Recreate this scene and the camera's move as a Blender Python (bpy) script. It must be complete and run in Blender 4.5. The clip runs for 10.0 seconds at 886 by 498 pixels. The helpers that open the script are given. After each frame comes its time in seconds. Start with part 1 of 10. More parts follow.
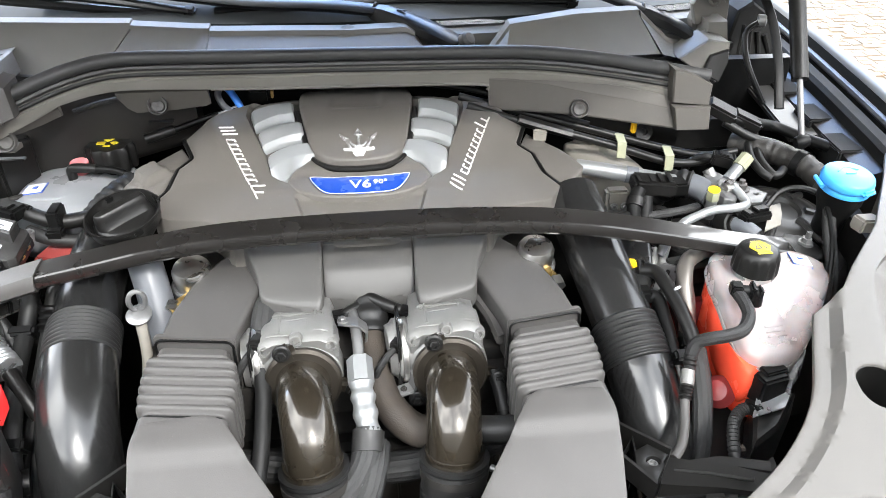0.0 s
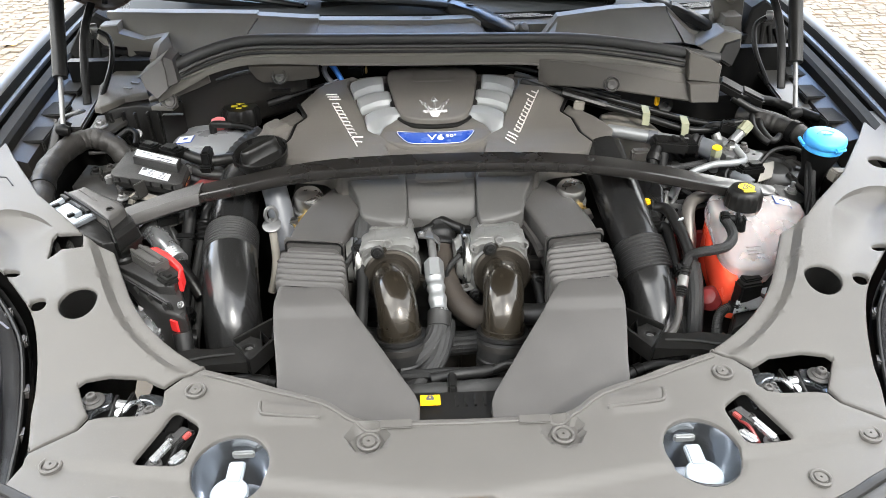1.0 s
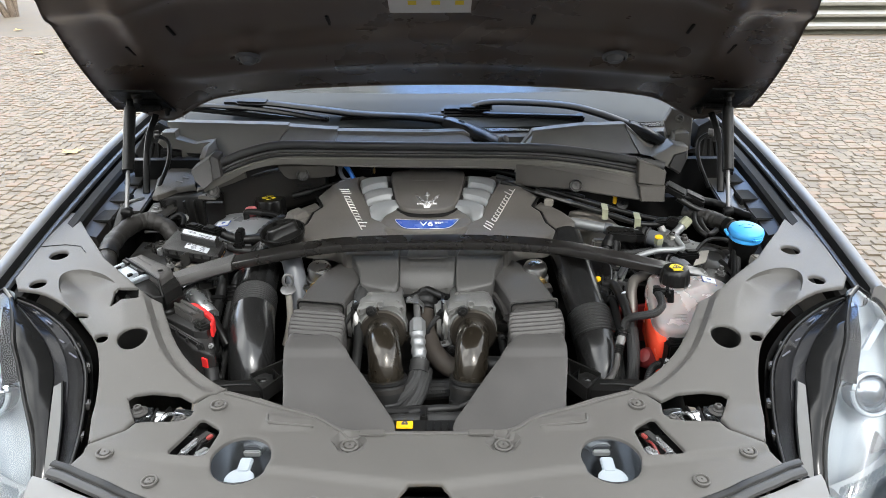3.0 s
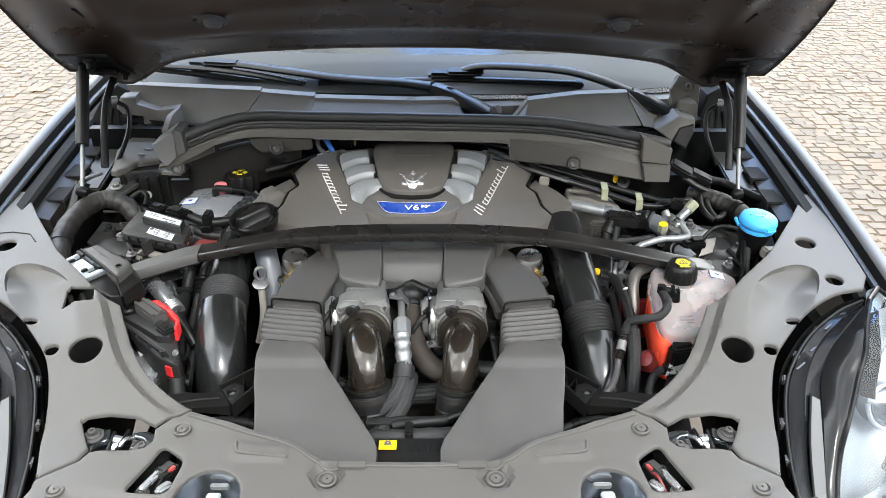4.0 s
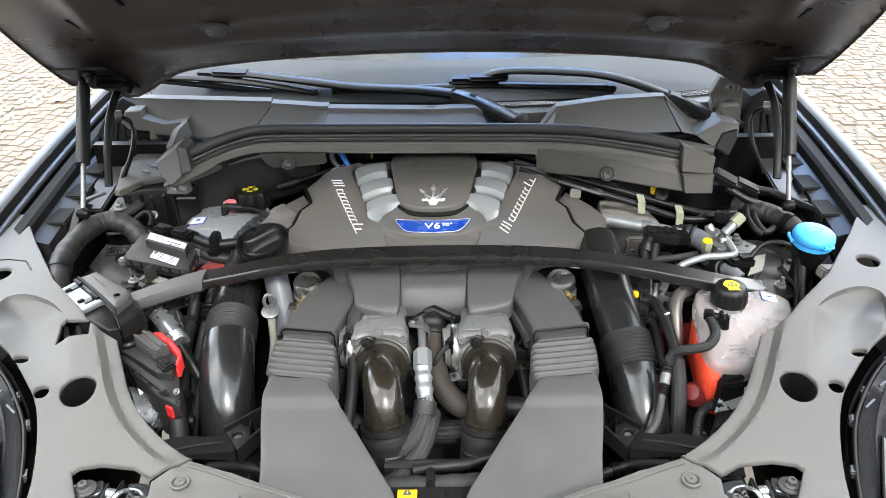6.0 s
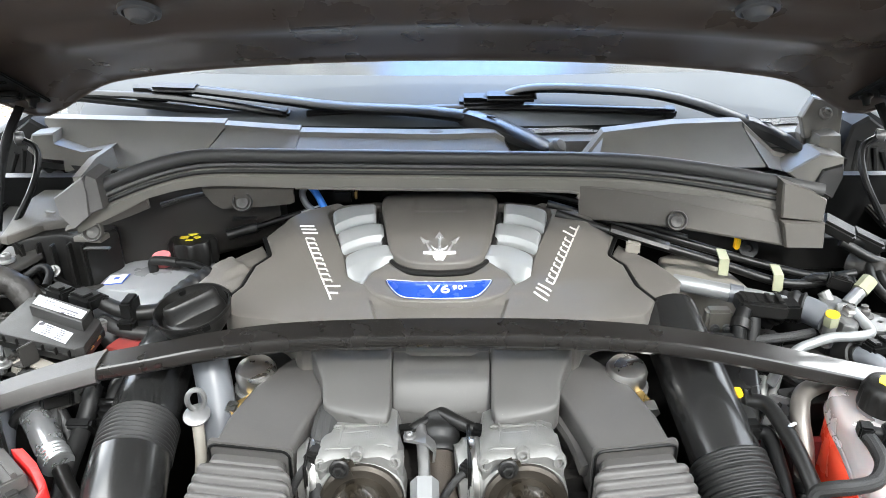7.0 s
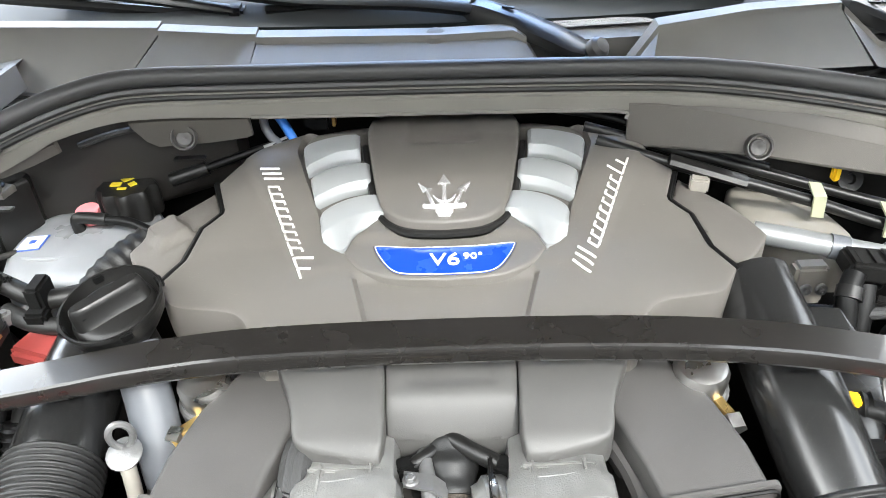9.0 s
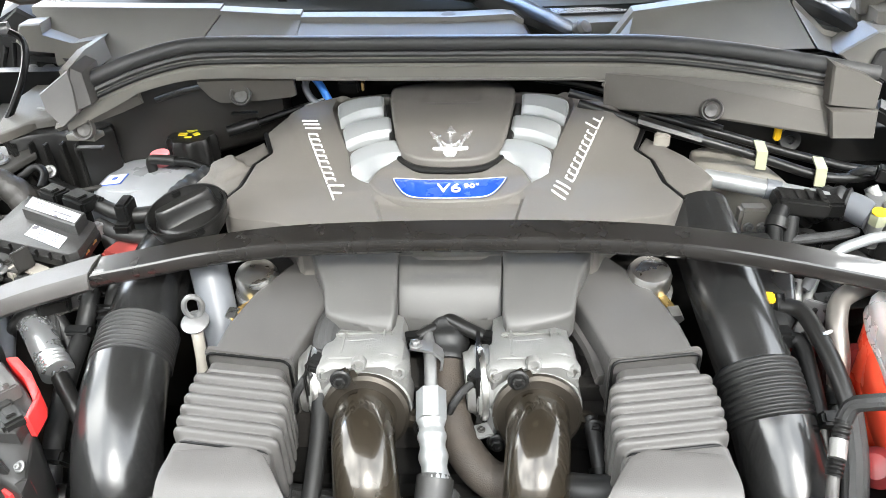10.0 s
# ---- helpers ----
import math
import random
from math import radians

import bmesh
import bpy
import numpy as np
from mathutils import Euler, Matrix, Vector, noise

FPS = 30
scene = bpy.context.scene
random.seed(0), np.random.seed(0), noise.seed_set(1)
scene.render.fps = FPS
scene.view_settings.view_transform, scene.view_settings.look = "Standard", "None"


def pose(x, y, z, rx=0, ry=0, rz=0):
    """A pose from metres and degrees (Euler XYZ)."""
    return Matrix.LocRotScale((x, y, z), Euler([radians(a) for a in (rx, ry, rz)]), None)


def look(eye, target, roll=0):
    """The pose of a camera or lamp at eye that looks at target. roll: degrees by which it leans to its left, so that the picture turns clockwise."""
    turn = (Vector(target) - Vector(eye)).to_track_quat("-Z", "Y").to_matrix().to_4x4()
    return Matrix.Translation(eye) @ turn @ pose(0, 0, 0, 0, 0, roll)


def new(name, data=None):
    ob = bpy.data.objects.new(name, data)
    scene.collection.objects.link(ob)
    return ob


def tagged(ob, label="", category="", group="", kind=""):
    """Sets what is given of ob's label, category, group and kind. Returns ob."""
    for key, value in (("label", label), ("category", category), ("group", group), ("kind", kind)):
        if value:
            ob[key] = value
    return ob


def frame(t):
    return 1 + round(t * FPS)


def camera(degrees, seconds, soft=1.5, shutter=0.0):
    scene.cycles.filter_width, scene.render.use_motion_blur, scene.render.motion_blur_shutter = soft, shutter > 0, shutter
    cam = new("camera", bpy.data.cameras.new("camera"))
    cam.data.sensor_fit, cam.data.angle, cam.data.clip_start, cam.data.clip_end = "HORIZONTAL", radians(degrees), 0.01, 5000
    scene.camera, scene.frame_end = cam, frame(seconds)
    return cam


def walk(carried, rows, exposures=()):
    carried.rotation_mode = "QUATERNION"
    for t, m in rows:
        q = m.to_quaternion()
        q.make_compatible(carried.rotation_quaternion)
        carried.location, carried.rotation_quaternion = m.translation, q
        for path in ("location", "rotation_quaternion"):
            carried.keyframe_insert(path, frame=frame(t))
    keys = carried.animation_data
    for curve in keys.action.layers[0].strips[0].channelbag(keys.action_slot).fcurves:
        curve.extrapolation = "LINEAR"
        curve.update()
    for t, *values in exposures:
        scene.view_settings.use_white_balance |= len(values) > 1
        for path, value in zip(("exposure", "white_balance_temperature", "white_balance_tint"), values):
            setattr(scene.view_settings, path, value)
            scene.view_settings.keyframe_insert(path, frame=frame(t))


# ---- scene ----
from mathutils.geometry import delaunay_2d_cdt

cam = camera(61.4, 10.0, soft=0.7)
PATH = [
    (0, (0.004, -0.207, 1.458), (0.209, 1.439, 0.341), 0.6),
    (0.5, (0.006, -0.31, 1.497), (0.142, 1.325, 0.353), -0.7),
    (1, (-0.032, -0.504, 1.521), (0.031, 1.163, 0.418), -0.5),
    (1.5, (-0.037, -0.678, 1.544), (-0.017, 1.05, 0.537), -0.6),
    (1.8, (0.026, -0.783, 1.537), (0.024, 0.975, 0.583), -0.7),
    (2, (0.046, -0.843, 1.54), (0.04, 0.932, 0.617), -0.6),
    (2.5, (0.063, -0.858, 1.567), (0.043, 0.952, 0.719), -0.6),
    (2.7, (0.055, -0.831, 1.573), (0.034, 0.991, 0.747), -0.5),
    (3.8, (0.029, -0.637, 1.615), (0.077, 1.117, 0.656), 0.6),
    (4, (0.037, -0.612, 1.627), (0.072, 1.117, 0.623), 0.7),
    (4.5, (0.051, -0.568, 1.642), (0.03, 1.108, 0.55), -0.3),
    (5, (0.04, -0.552, 1.652), (0.003, 1.097, 0.521), -1.0),
    (5.5, (0.045, -0.557, 1.625), (0.007, 1.142, 0.57), -1.7),
    (6.8, (0.03, -0.239, 1.484), (0.003, 1.549, 0.587), 0.0),
    (7, (0.014, -0.156, 1.42), (0.0, 1.654, 0.567), -0.3),
    (7.5, (0.048, 0.027, 1.404), (0.021, 1.766, 0.417), -0.4),
    (8, (0.051, 0.124, 1.389), (0.009, 1.795, 0.291), -1.0),
    (8.5, (0.018, 0.156, 1.388), (-0.017, 1.8, 0.249), -1.8),
    (9, (0.016, 0.104, 1.384), (-0.028, 1.742, 0.236), -2.6),
    (9.5, (0.037, -0.01, 1.384), (-0.032, 1.644, 0.261), -2.3),
    (10, (0.038, -0.097, 1.396), (-0.061, 1.57, 0.295), -2.2),
]
walk(cam, [(t, look(eye, target, roll)) for t, eye, target, roll in PATH],
     [(0.0, 2.84, 6300, 10), (0.6, 2.70, 6350, 10), (1.5, 1.86, 6550, 9), (2.1, 1.66, 6350, 9), (2.7, 1.68, 6350, 9), (4.0, 2.08, 6250, 9), (4.5, 2.16, 6250, 9), (5.6, 2.18, 6250, 9),
      (6.9, 2.80, 6250, 8), (7.6, 2.98, 6250, 8), (10.0, 3.2, 6350, 8)])


# ---- light ----
SUN_EL, SUN_AZ = 46.0, 160.0     # degrees; azimuth clockwise from the way the car's tail points
world = bpy.data.worlds.new("sky")
world.use_nodes = True
scene.world = world
wn, wl = world.node_tree.nodes, world.node_tree.links
wn.clear()
sky = wn.new("ShaderNodeTexSky")
sky.sky_type, sky.sun_disc = 'NISHITA', False
sky.sun_elevation, sky.sun_rotation = radians(SUN_EL), radians(SUN_AZ)
sky.altitude, sky.air_density, sky.dust_density = 100, 1.0, 1.0
tc = wn.new("ShaderNodeTexCoord")
cloud = wn.new("ShaderNodeTexNoise")
cloud.inputs["Scale"].default_value, cloud.inputs["Detail"].default_value, cloud.inputs["Roughness"].default_value = 2.4, 7, 0.55
ramp = wn.new("ShaderNodeValToRGB")
ramp.color_ramp.elements[0].position, ramp.color_ramp.elements[1].position = 0.24, 0.40
mixc = wn.new("ShaderNodeMix")
mixc.data_type = 'RGBA'
belly = wn.new("ShaderNodeTexNoise")
belly.inputs["Scale"].default_value, belly.inputs["Detail"].default_value = 1.7, 4
shade = wn.new("ShaderNodeMix")
shade.data_type = 'RGBA'
shade.inputs["A"].default_value, shade.inputs["B"].default_value = (5.0, 5.2, 5.5, 1), (14.5, 14.4, 13.9, 1)
grey = wn.new("ShaderNodeMapRange")
grey.inputs["From Min"].default_value, grey.inputs["From Max"].default_value = 0.40, 0.60
wl.new(tc.outputs["Generated"], belly.inputs["Vector"])
wl.new(belly.outputs["Fac"], grey.inputs["Value"])
wl.new(grey.outputs["Result"], shade.inputs["Factor"])
wl.new(shade.outputs["Result"], mixc.inputs["B"])
bg = wn.new("ShaderNodeBackground")
bg.inputs["Strength"].default_value = 0.15
wo = wn.new("ShaderNodeOutputWorld")
wl.new(tc.outputs["Generated"], cloud.inputs["Vector"])
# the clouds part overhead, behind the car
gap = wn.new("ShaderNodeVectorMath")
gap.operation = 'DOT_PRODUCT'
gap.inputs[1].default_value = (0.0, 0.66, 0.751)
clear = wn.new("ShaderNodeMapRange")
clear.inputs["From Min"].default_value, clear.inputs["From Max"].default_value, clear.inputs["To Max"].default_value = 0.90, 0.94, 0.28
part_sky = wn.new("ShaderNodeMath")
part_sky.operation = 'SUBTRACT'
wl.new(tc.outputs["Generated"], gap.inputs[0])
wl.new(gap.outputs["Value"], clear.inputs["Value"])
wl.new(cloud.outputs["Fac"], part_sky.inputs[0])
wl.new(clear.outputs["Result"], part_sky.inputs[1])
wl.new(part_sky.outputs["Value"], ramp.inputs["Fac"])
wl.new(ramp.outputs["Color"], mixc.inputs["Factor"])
bright = wn.new("ShaderNodeVectorMath")
bright.operation = 'SCALE'
bright.inputs["Scale"].default_value = 9.0
wl.new(sky.outputs["Color"], bright.inputs[0])
wl.new(bright.outputs["Vector"], mixc.inputs["A"])
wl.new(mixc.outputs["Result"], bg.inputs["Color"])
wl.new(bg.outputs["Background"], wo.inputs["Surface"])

sun_data = bpy.data.lights.new("sun", 'SUN')
sun_data.energy, sun_data.angle, sun_data.color = 0.6, radians(3.0), (1.0, 0.965, 0.90)
sun = new("sun", sun_data)
_a, _e = radians(SUN_AZ), radians(SUN_EL)
sun.matrix_world = look((math.sin(_a) * math.cos(_e) * 20, math.cos(_a) * math.cos(_e) * 20, math.sin(_e) * 20), (0, 0, 0))


# ---- materials ----
def mat(name, color, rough=0.5, metal=0.0, var=0.12, scale=40.0, bump=0.0, bscale=400.0, coat=0.0, coat_rough=0.1,
        dust=0.0, spec=0.5, trans=0.0, ior=1.45, rvar=0.1, sss=0.0):
    """A surface with colour variation at two scales, uneven gloss, fine relief and a little dust."""
    m = bpy.data.materials.new(name)
    m.use_nodes = True
    n, l = m.node_tree.nodes, m.node_tree.links
    b = n["Principled BSDF"]
    co = n.new("ShaderNodeTexCoord")
    n1, n2 = n.new("ShaderNodeTexNoise"), n.new("ShaderNodeTexNoise")
    n1.inputs["Scale"].default_value, n1.inputs["Detail"].default_value = scale, 5
    n2.inputs["Scale"].default_value, n2.inputs["Detail"].default_value = scale * 0.16, 3
    for q in (n1, n2):
        l.new(co.outputs["Object"], q.inputs["Vector"])
    add = n.new("ShaderNodeMath")
    add.operation = 'ADD'
    l.new(n1.outputs["Fac"], add.inputs[0])
    l.new(n2.outputs["Fac"], add.inputs[1])
    mr = n.new("ShaderNodeMapRange")
    mr.inputs["From Min"].default_value, mr.inputs["From Max"].default_value = 0.7, 1.3
    mr.inputs["To Min"].default_value, mr.inputs["To Max"].default_value = 1 - var, 1 + var
    l.new(add.outputs[0], mr.inputs["Value"])
    mx = n.new("ShaderNodeMix")
    mx.data_type, mx.blend_type = 'RGBA', 'MULTIPLY'
    mx.inputs["Factor"].default_value = 1.0
    mx.inputs["A"].default_value = (*color, 1)
    cb = n.new("ShaderNodeCombineColor")
    for i in range(3):
        l.new(mr.outputs["Result"], cb.inputs[i])
    l.new(cb.outputs["Color"], mx.inputs["B"])
    out = mx.outputs["Result"]
    if dust:
        n3 = n.new("ShaderNodeTexNoise")
        n3.inputs["Scale"].default_value, n3.inputs["Detail"].default_value, n3.inputs["Roughness"].default_value = 900, 2, 0.7
        l.new(co.outputs["Object"], n3.inputs["Vector"])
        m3 = n.new("ShaderNodeMapRange")
        m3.inputs["From Min"].default_value, m3.inputs["From Max"].default_value = 0.66, 0.8
        m3.inputs["To Max"].default_value = dust
        l.new(n3.outputs["Fac"], m3.inputs["Value"])
        d = n.new("ShaderNodeMix")
        d.data_type = 'RGBA'
        d.inputs["B"].default_value = (0.42, 0.39, 0.34, 1)
        l.new(m3.outputs["Result"], d.inputs["Factor"])
        l.new(out, d.inputs["A"])
        out = d.outputs["Result"]
    l.new(out, b.inputs["Base Color"])
    rr = n.new("ShaderNodeMapRange")
    rr.inputs["From Min"].default_value, rr.inputs["From Max"].default_value = 0.7, 1.3
    rr.inputs["To Min"].default_value, rr.inputs["To Max"].default_value = max(0.02, rough - rvar), min(1, rough + rvar)
    l.new(add.outputs[0], rr.inputs["Value"])
    l.new(rr.outputs["Result"], b.inputs["Roughness"])
    b.inputs["Metallic"].default_value, b.inputs["IOR"].default_value = metal, ior
    b.inputs["Specular IOR Level"].default_value = spec
    b.inputs["Coat Weight"].default_value, b.inputs["Coat Roughness"].default_value = coat, coat_rough
    b.inputs["Transmission Weight"].default_value = trans
    if sss:
        b.inputs["Subsurface Weight"].default_value, b.inputs["Subsurface Scale"].default_value = sss, 0.01
        b.inputs["Subsurface Radius"].default_value = (1, 0.7, 0.5)
    if bump:
        nb = n.new("ShaderNodeTexNoise")
        nb.inputs["Scale"].default_value, nb.inputs["Detail"].default_value = bscale, 3
        l.new(co.outputs["Object"], nb.inputs["Vector"])
        bp = n.new("ShaderNodeBump")
        bp.inputs["Strength"].default_value, bp.inputs["Distance"].default_value = bump, 0.001
        l.new(nb.outputs["Fac"], bp.inputs["Height"])
        l.new(bp.outputs["Normal"], b.inputs["Normal"])
    return m


SHROUD = mat("grained_grey_plastic", (0.084, 0.080, 0.075), 0.48, spec=0.32, var=0.05, scale=14, bump=0.2, bscale=1500, dust=0.4, rvar=0.04)
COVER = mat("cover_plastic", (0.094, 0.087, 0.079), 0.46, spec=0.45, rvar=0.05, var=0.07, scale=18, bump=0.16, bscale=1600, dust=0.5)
# cover plastic again, darkened for the shade that lies on the apron
APRON = mat("shaded_apron_plastic", (0.058, 0.0565, 0.054), 0.46, spec=0.45, rvar=0.05, var=0.07, scale=18, bump=0.16, bscale=1600, dust=0.4)
CASE = mat("dark_grey_case", (0.024, 0.0235, 0.023), 0.45, spec=0.4, var=0.08, scale=20, bump=0.2, bscale=1200, dust=0.2)
DUCT = mat("duct_plastic", (0.058, 0.0555, 0.0535), 0.48, spec=0.42, rvar=0.05, var=0.1, scale=22, bump=0.2, bscale=1200, dust=0.3)
BLACK = mat("black_plastic", (0.005, 0.005, 0.005), 0.4, spec=0.18, var=0.2, scale=40, bump=0.2, bscale=900, dust=0.05)
BLACK2 = mat("dark_moulded_plastic", (0.008, 0.0078, 0.0075), 0.38, spec=0.36, var=0.2, scale=25, bump=0.2, bscale=900, dust=0.1)
PIANO = mat("gloss_black_plastic", (0.009, 0.009, 0.009), 0.16, spec=0.3, var=0.2, scale=30, dust=0.12, rvar=0.06)
PIPE = mat("black_air_pipe", (0.011, 0.011, 0.011), 0.22, spec=0.7, var=0.15, scale=12, bump=0.06, bscale=120, dust=0.18, rvar=0.08)
RUBBER = mat("black_rubber", (0.011, 0.011, 0.011), 0.48, spec=0.4, var=0.2, scale=60, bump=0.3, bscale=1200, dust=0.1)
SEAL = mat("seal_rubber", (0.034, 0.034, 0.034), 0.48, var=0.15, scale=20, bump=0.1, bscale=500, dust=0.2)
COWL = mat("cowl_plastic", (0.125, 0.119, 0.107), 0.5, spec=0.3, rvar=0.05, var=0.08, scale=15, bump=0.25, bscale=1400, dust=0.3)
# cowl plastic once more, with the shade below the cowl in its colour
FASCIA = mat("shaded_fascia_plastic", (0.072, 0.067, 0.060), 0.5, spec=0.32, rvar=0.05, var=0.08, scale=15, bump=0.25, bscale=1400, dust=0.3)
TRAY = mat("matt_black_plastic", (0.012, 0.0118, 0.0115), 0.7, spec=0.15, var=0.2, scale=25, dust=0.15)
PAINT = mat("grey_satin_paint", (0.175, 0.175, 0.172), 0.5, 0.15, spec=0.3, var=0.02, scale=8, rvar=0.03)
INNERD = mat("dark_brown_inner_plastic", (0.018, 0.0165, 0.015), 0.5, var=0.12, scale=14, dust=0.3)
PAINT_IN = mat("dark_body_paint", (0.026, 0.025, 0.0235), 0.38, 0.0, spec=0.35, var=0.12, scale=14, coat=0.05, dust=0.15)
HOODIN = mat("hood_underside_paint", (0.098, 0.080, 0.071), 0.3, 0.25, var=0.1, scale=10, coat=0.25, coat_rough=0.2, dust=0.25)
STEEL = mat("steel", (0.55, 0.54, 0.52), 0.32, 1.0, var=0.12, scale=60, bump=0.1)
ALU = mat("cast_aluminium", (0.215, 0.213, 0.206), 0.46, 0.55, var=0.16, scale=60, bump=0.5, bscale=700)
ALUB = mat("bright_aluminium_tube", (0.26, 0.268, 0.272), 0.38, 0.5, var=0.08, scale=50, bump=0.08)
BRONZE = mat("bronze_tinted_metal_pipe", (0.026, 0.021, 0.0145), 0.26, 0.45, var=0.16, scale=18, coat=0.6, coat_rough=0.1, dust=0.08, rvar=0.05)
BRONZED = mat("bronze_tinted_flange", (0.034, 0.029, 0.023), 0.38, 0.6, var=0.2, scale=60, bump=0.3, dust=0.2)
CANM = mat("zinc_plated_steel", (0.46, 0.47, 0.48), 0.3, 0.8, var=0.06, scale=40)
SILVER = mat("silver_paint", (0.255, 0.263, 0.268), 0.42, 0.3, var=0.04, scale=40, bump=0.05, bscale=1500)
CHROME = mat("chrome", (0.82, 0.82, 0.83), 0.24, 0.8, var=0.03, rvar=0.03)
BRACE = mat("black_anodised_brace", (0.012, 0.011, 0.0102), 0.3, 0.0, spec=0.3, var=0.15, scale=30, coat=0.42, coat_rough=0.06, dust=0.25, rvar=0.06)
BLUE = mat("blue_badge_enamel", (0.008, 0.045, 0.30), 0.3, var=0.05, scale=30, coat=0.3)
BLUECAP = mat("sky_blue_plastic", (0.055, 0.34, 0.74), 0.4, var=0.05, scale=30, sss=0.1)
LOOM = mat("tape_wrapped_loom", (0.017, 0.0155, 0.014), 0.55, var=0.35, scale=60, bump=0.6, bscale=300, dust=0.3)
WHITE = mat("white_print", (0.8, 0.8, 0.79), 0.5, var=0.03)
SCRIPTM = mat("pale_metal_script", (0.62, 0.6, 0.57), 0.3, 0.4, var=0.06)
PALECAP = mat("pale_blue_grey_plastic", (0.30, 0.335, 0.37), 0.4, var=0.05, scale=60)
LABEL = mat("white_paper_label", (0.50, 0.52, 0.55), 0.55, var=0.05, scale=70)
INK = mat("dark_print", (0.08, 0.08, 0.09), 0.6)
FADED = mat("grey_print", (0.09, 0.09, 0.11), 0.6)
BLUEINK = mat("blue_print", (0.03, 0.075, 0.32), 0.6)
YELLOW = mat("yellow_plastic", (0.82, 0.49, 0.009), 0.45, var=0.06)
YPRINT = mat("yellow_print", (0.62, 0.5, 0.03), 0.55, var=0.08)
DULLRED = mat("dull_red_plastic", (0.26, 0.045, 0.04), 0.5, var=0.2, dust=0.3)
RED = mat("red_plastic", (0.75, 0.03, 0.03), 0.42, var=0.08, sss=0.05)
DKRED = mat("dark_red_plastic", (0.16, 0.02, 0.02), 0.45, var=0.2)
PINK = mat("pink_cap_plastic", (0.75, 0.22, 0.24), 0.45, var=0.06)
GREYTUBE = mat("blue_grey_plastic_tube", (0.098, 0.104, 0.115), 0.42, var=0.1, scale=30, dust=0.2)
RESERVOIR = mat("milky_reservoir_plastic", (0.17, 0.175, 0.185), 0.3, var=0.12, scale=24, sss=0.1, bump=0.05)
BROWNHOSE = mat("brown_cloth_hose", (0.033, 0.026, 0.020), 0.75, var=0.3, scale=70, bump=0.6, bscale=700, dust=0.5)
TAPE = mat("cream_tape", (0.24, 0.245, 0.165), 0.7, var=0.08)
BRASS = mat("brass", (0.6, 0.42, 0.16), 0.35, 0.9, var=0.15)
BEIGE = mat("beige_plastic", (0.22, 0.205, 0.18), 0.5, var=0.12, dust=0.3)
GREYMET = mat("dull_grey_metal", (0.2, 0.2, 0.2), 0.45, 0.7, var=0.2, scale=60, bump=0.3)
DARKCAST = mat("dark_cast_metal", (0.03, 0.028, 0.026), 0.5, 0.3, var=0.4, scale=40, bump=0.5, bscale=200)
BLUEWIRE = mat("blue_wire_sleeve", (0.03, 0.18, 0.62), 0.45, var=0.1)
ORANGEM = mat("orange_plastic", (0.75, 0.18, 0.02), 0.45, var=0.1)
LAMPBLACK = mat("headlight_housing_black", (0.008, 0.008, 0.009), 0.2, spec=0.2, var=0.3, scale=25, dust=0.5, rvar=0.04)
REFLECT = mat("headlight_reflector", (0.33, 0.37, 0.40), 0.45, 0.2, var=0.2, scale=14)
GUIDE = mat("frosted_light_guide", (0.42, 0.45, 0.47), 0.4, var=0.1, scale=60)
WELLM = mat("bright_pressed_metal", (0.30, 0.32, 0.345), 0.16, 0.9, var=0.1, scale=30)
DASH = mat("dusty_glass_border", (0.060, 0.064, 0.066), 0.24, spec=0.13, var=0.08, scale=6, rvar=0.03)
CABIN = mat("dark_cabin_trim", (0.010, 0.010, 0.011), 0.8, var=0.2, scale=10)


def glass(name, color, rough, ior=1.5):
    m = bpy.data.materials.new(name)
    m.use_nodes = True
    n, l = m.node_tree.nodes, m.node_tree.links
    n.remove(n["Principled BSDF"])
    gl, tr, mx = n.new("ShaderNodeBsdfGlossy"), n.new("ShaderNodeBsdfTransparent"), n.new("ShaderNodeMixShader")
    fr = n.new("ShaderNodeFresnel")
    fr.inputs["IOR"].default_value = ior
    gl.inputs["Roughness"].default_value = rough
    tr.inputs["Color"].default_value = (*color, 1)
    l.new(fr.outputs["Fac"], mx.inputs["Fac"])
    l.new(tr.outputs["BSDF"], mx.inputs[1])
    l.new(gl.outputs["BSDF"], mx.inputs[2])
    l.new(mx.outputs["Shader"], n["Material Output"].inputs["Surface"])
    return m


WINDSCREEN = glass("windscreen_glass", (0.72, 0.78, 0.76), 0.0, 1.7)
LENS = glass("headlight_lens", (0.95, 0.96, 0.97), 0.01, 1.62)


def tank_material(name, color, trans):
    m = mat(name, color, 0.28, var=0.06, scale=22, trans=trans, ior=1.25, bump=0.04, bscale=150)
    b = m.node_tree.nodes["Principled BSDF"]
    b.inputs["Subsurface Weight"].default_value, b.inputs["Subsurface Scale"].default_value = 0.35, 0.02
    b.inputs["Subsurface Radius"].default_value = (1, 0.6, 0.5)
    return m


TANK = tank_material("milky_tank_plastic", (0.64, 0.575, 0.565), 0.62)
COOLANT = tank_material("orange_coolant_in_plastic", (0.85, 0.085, 0.04), 0.0)


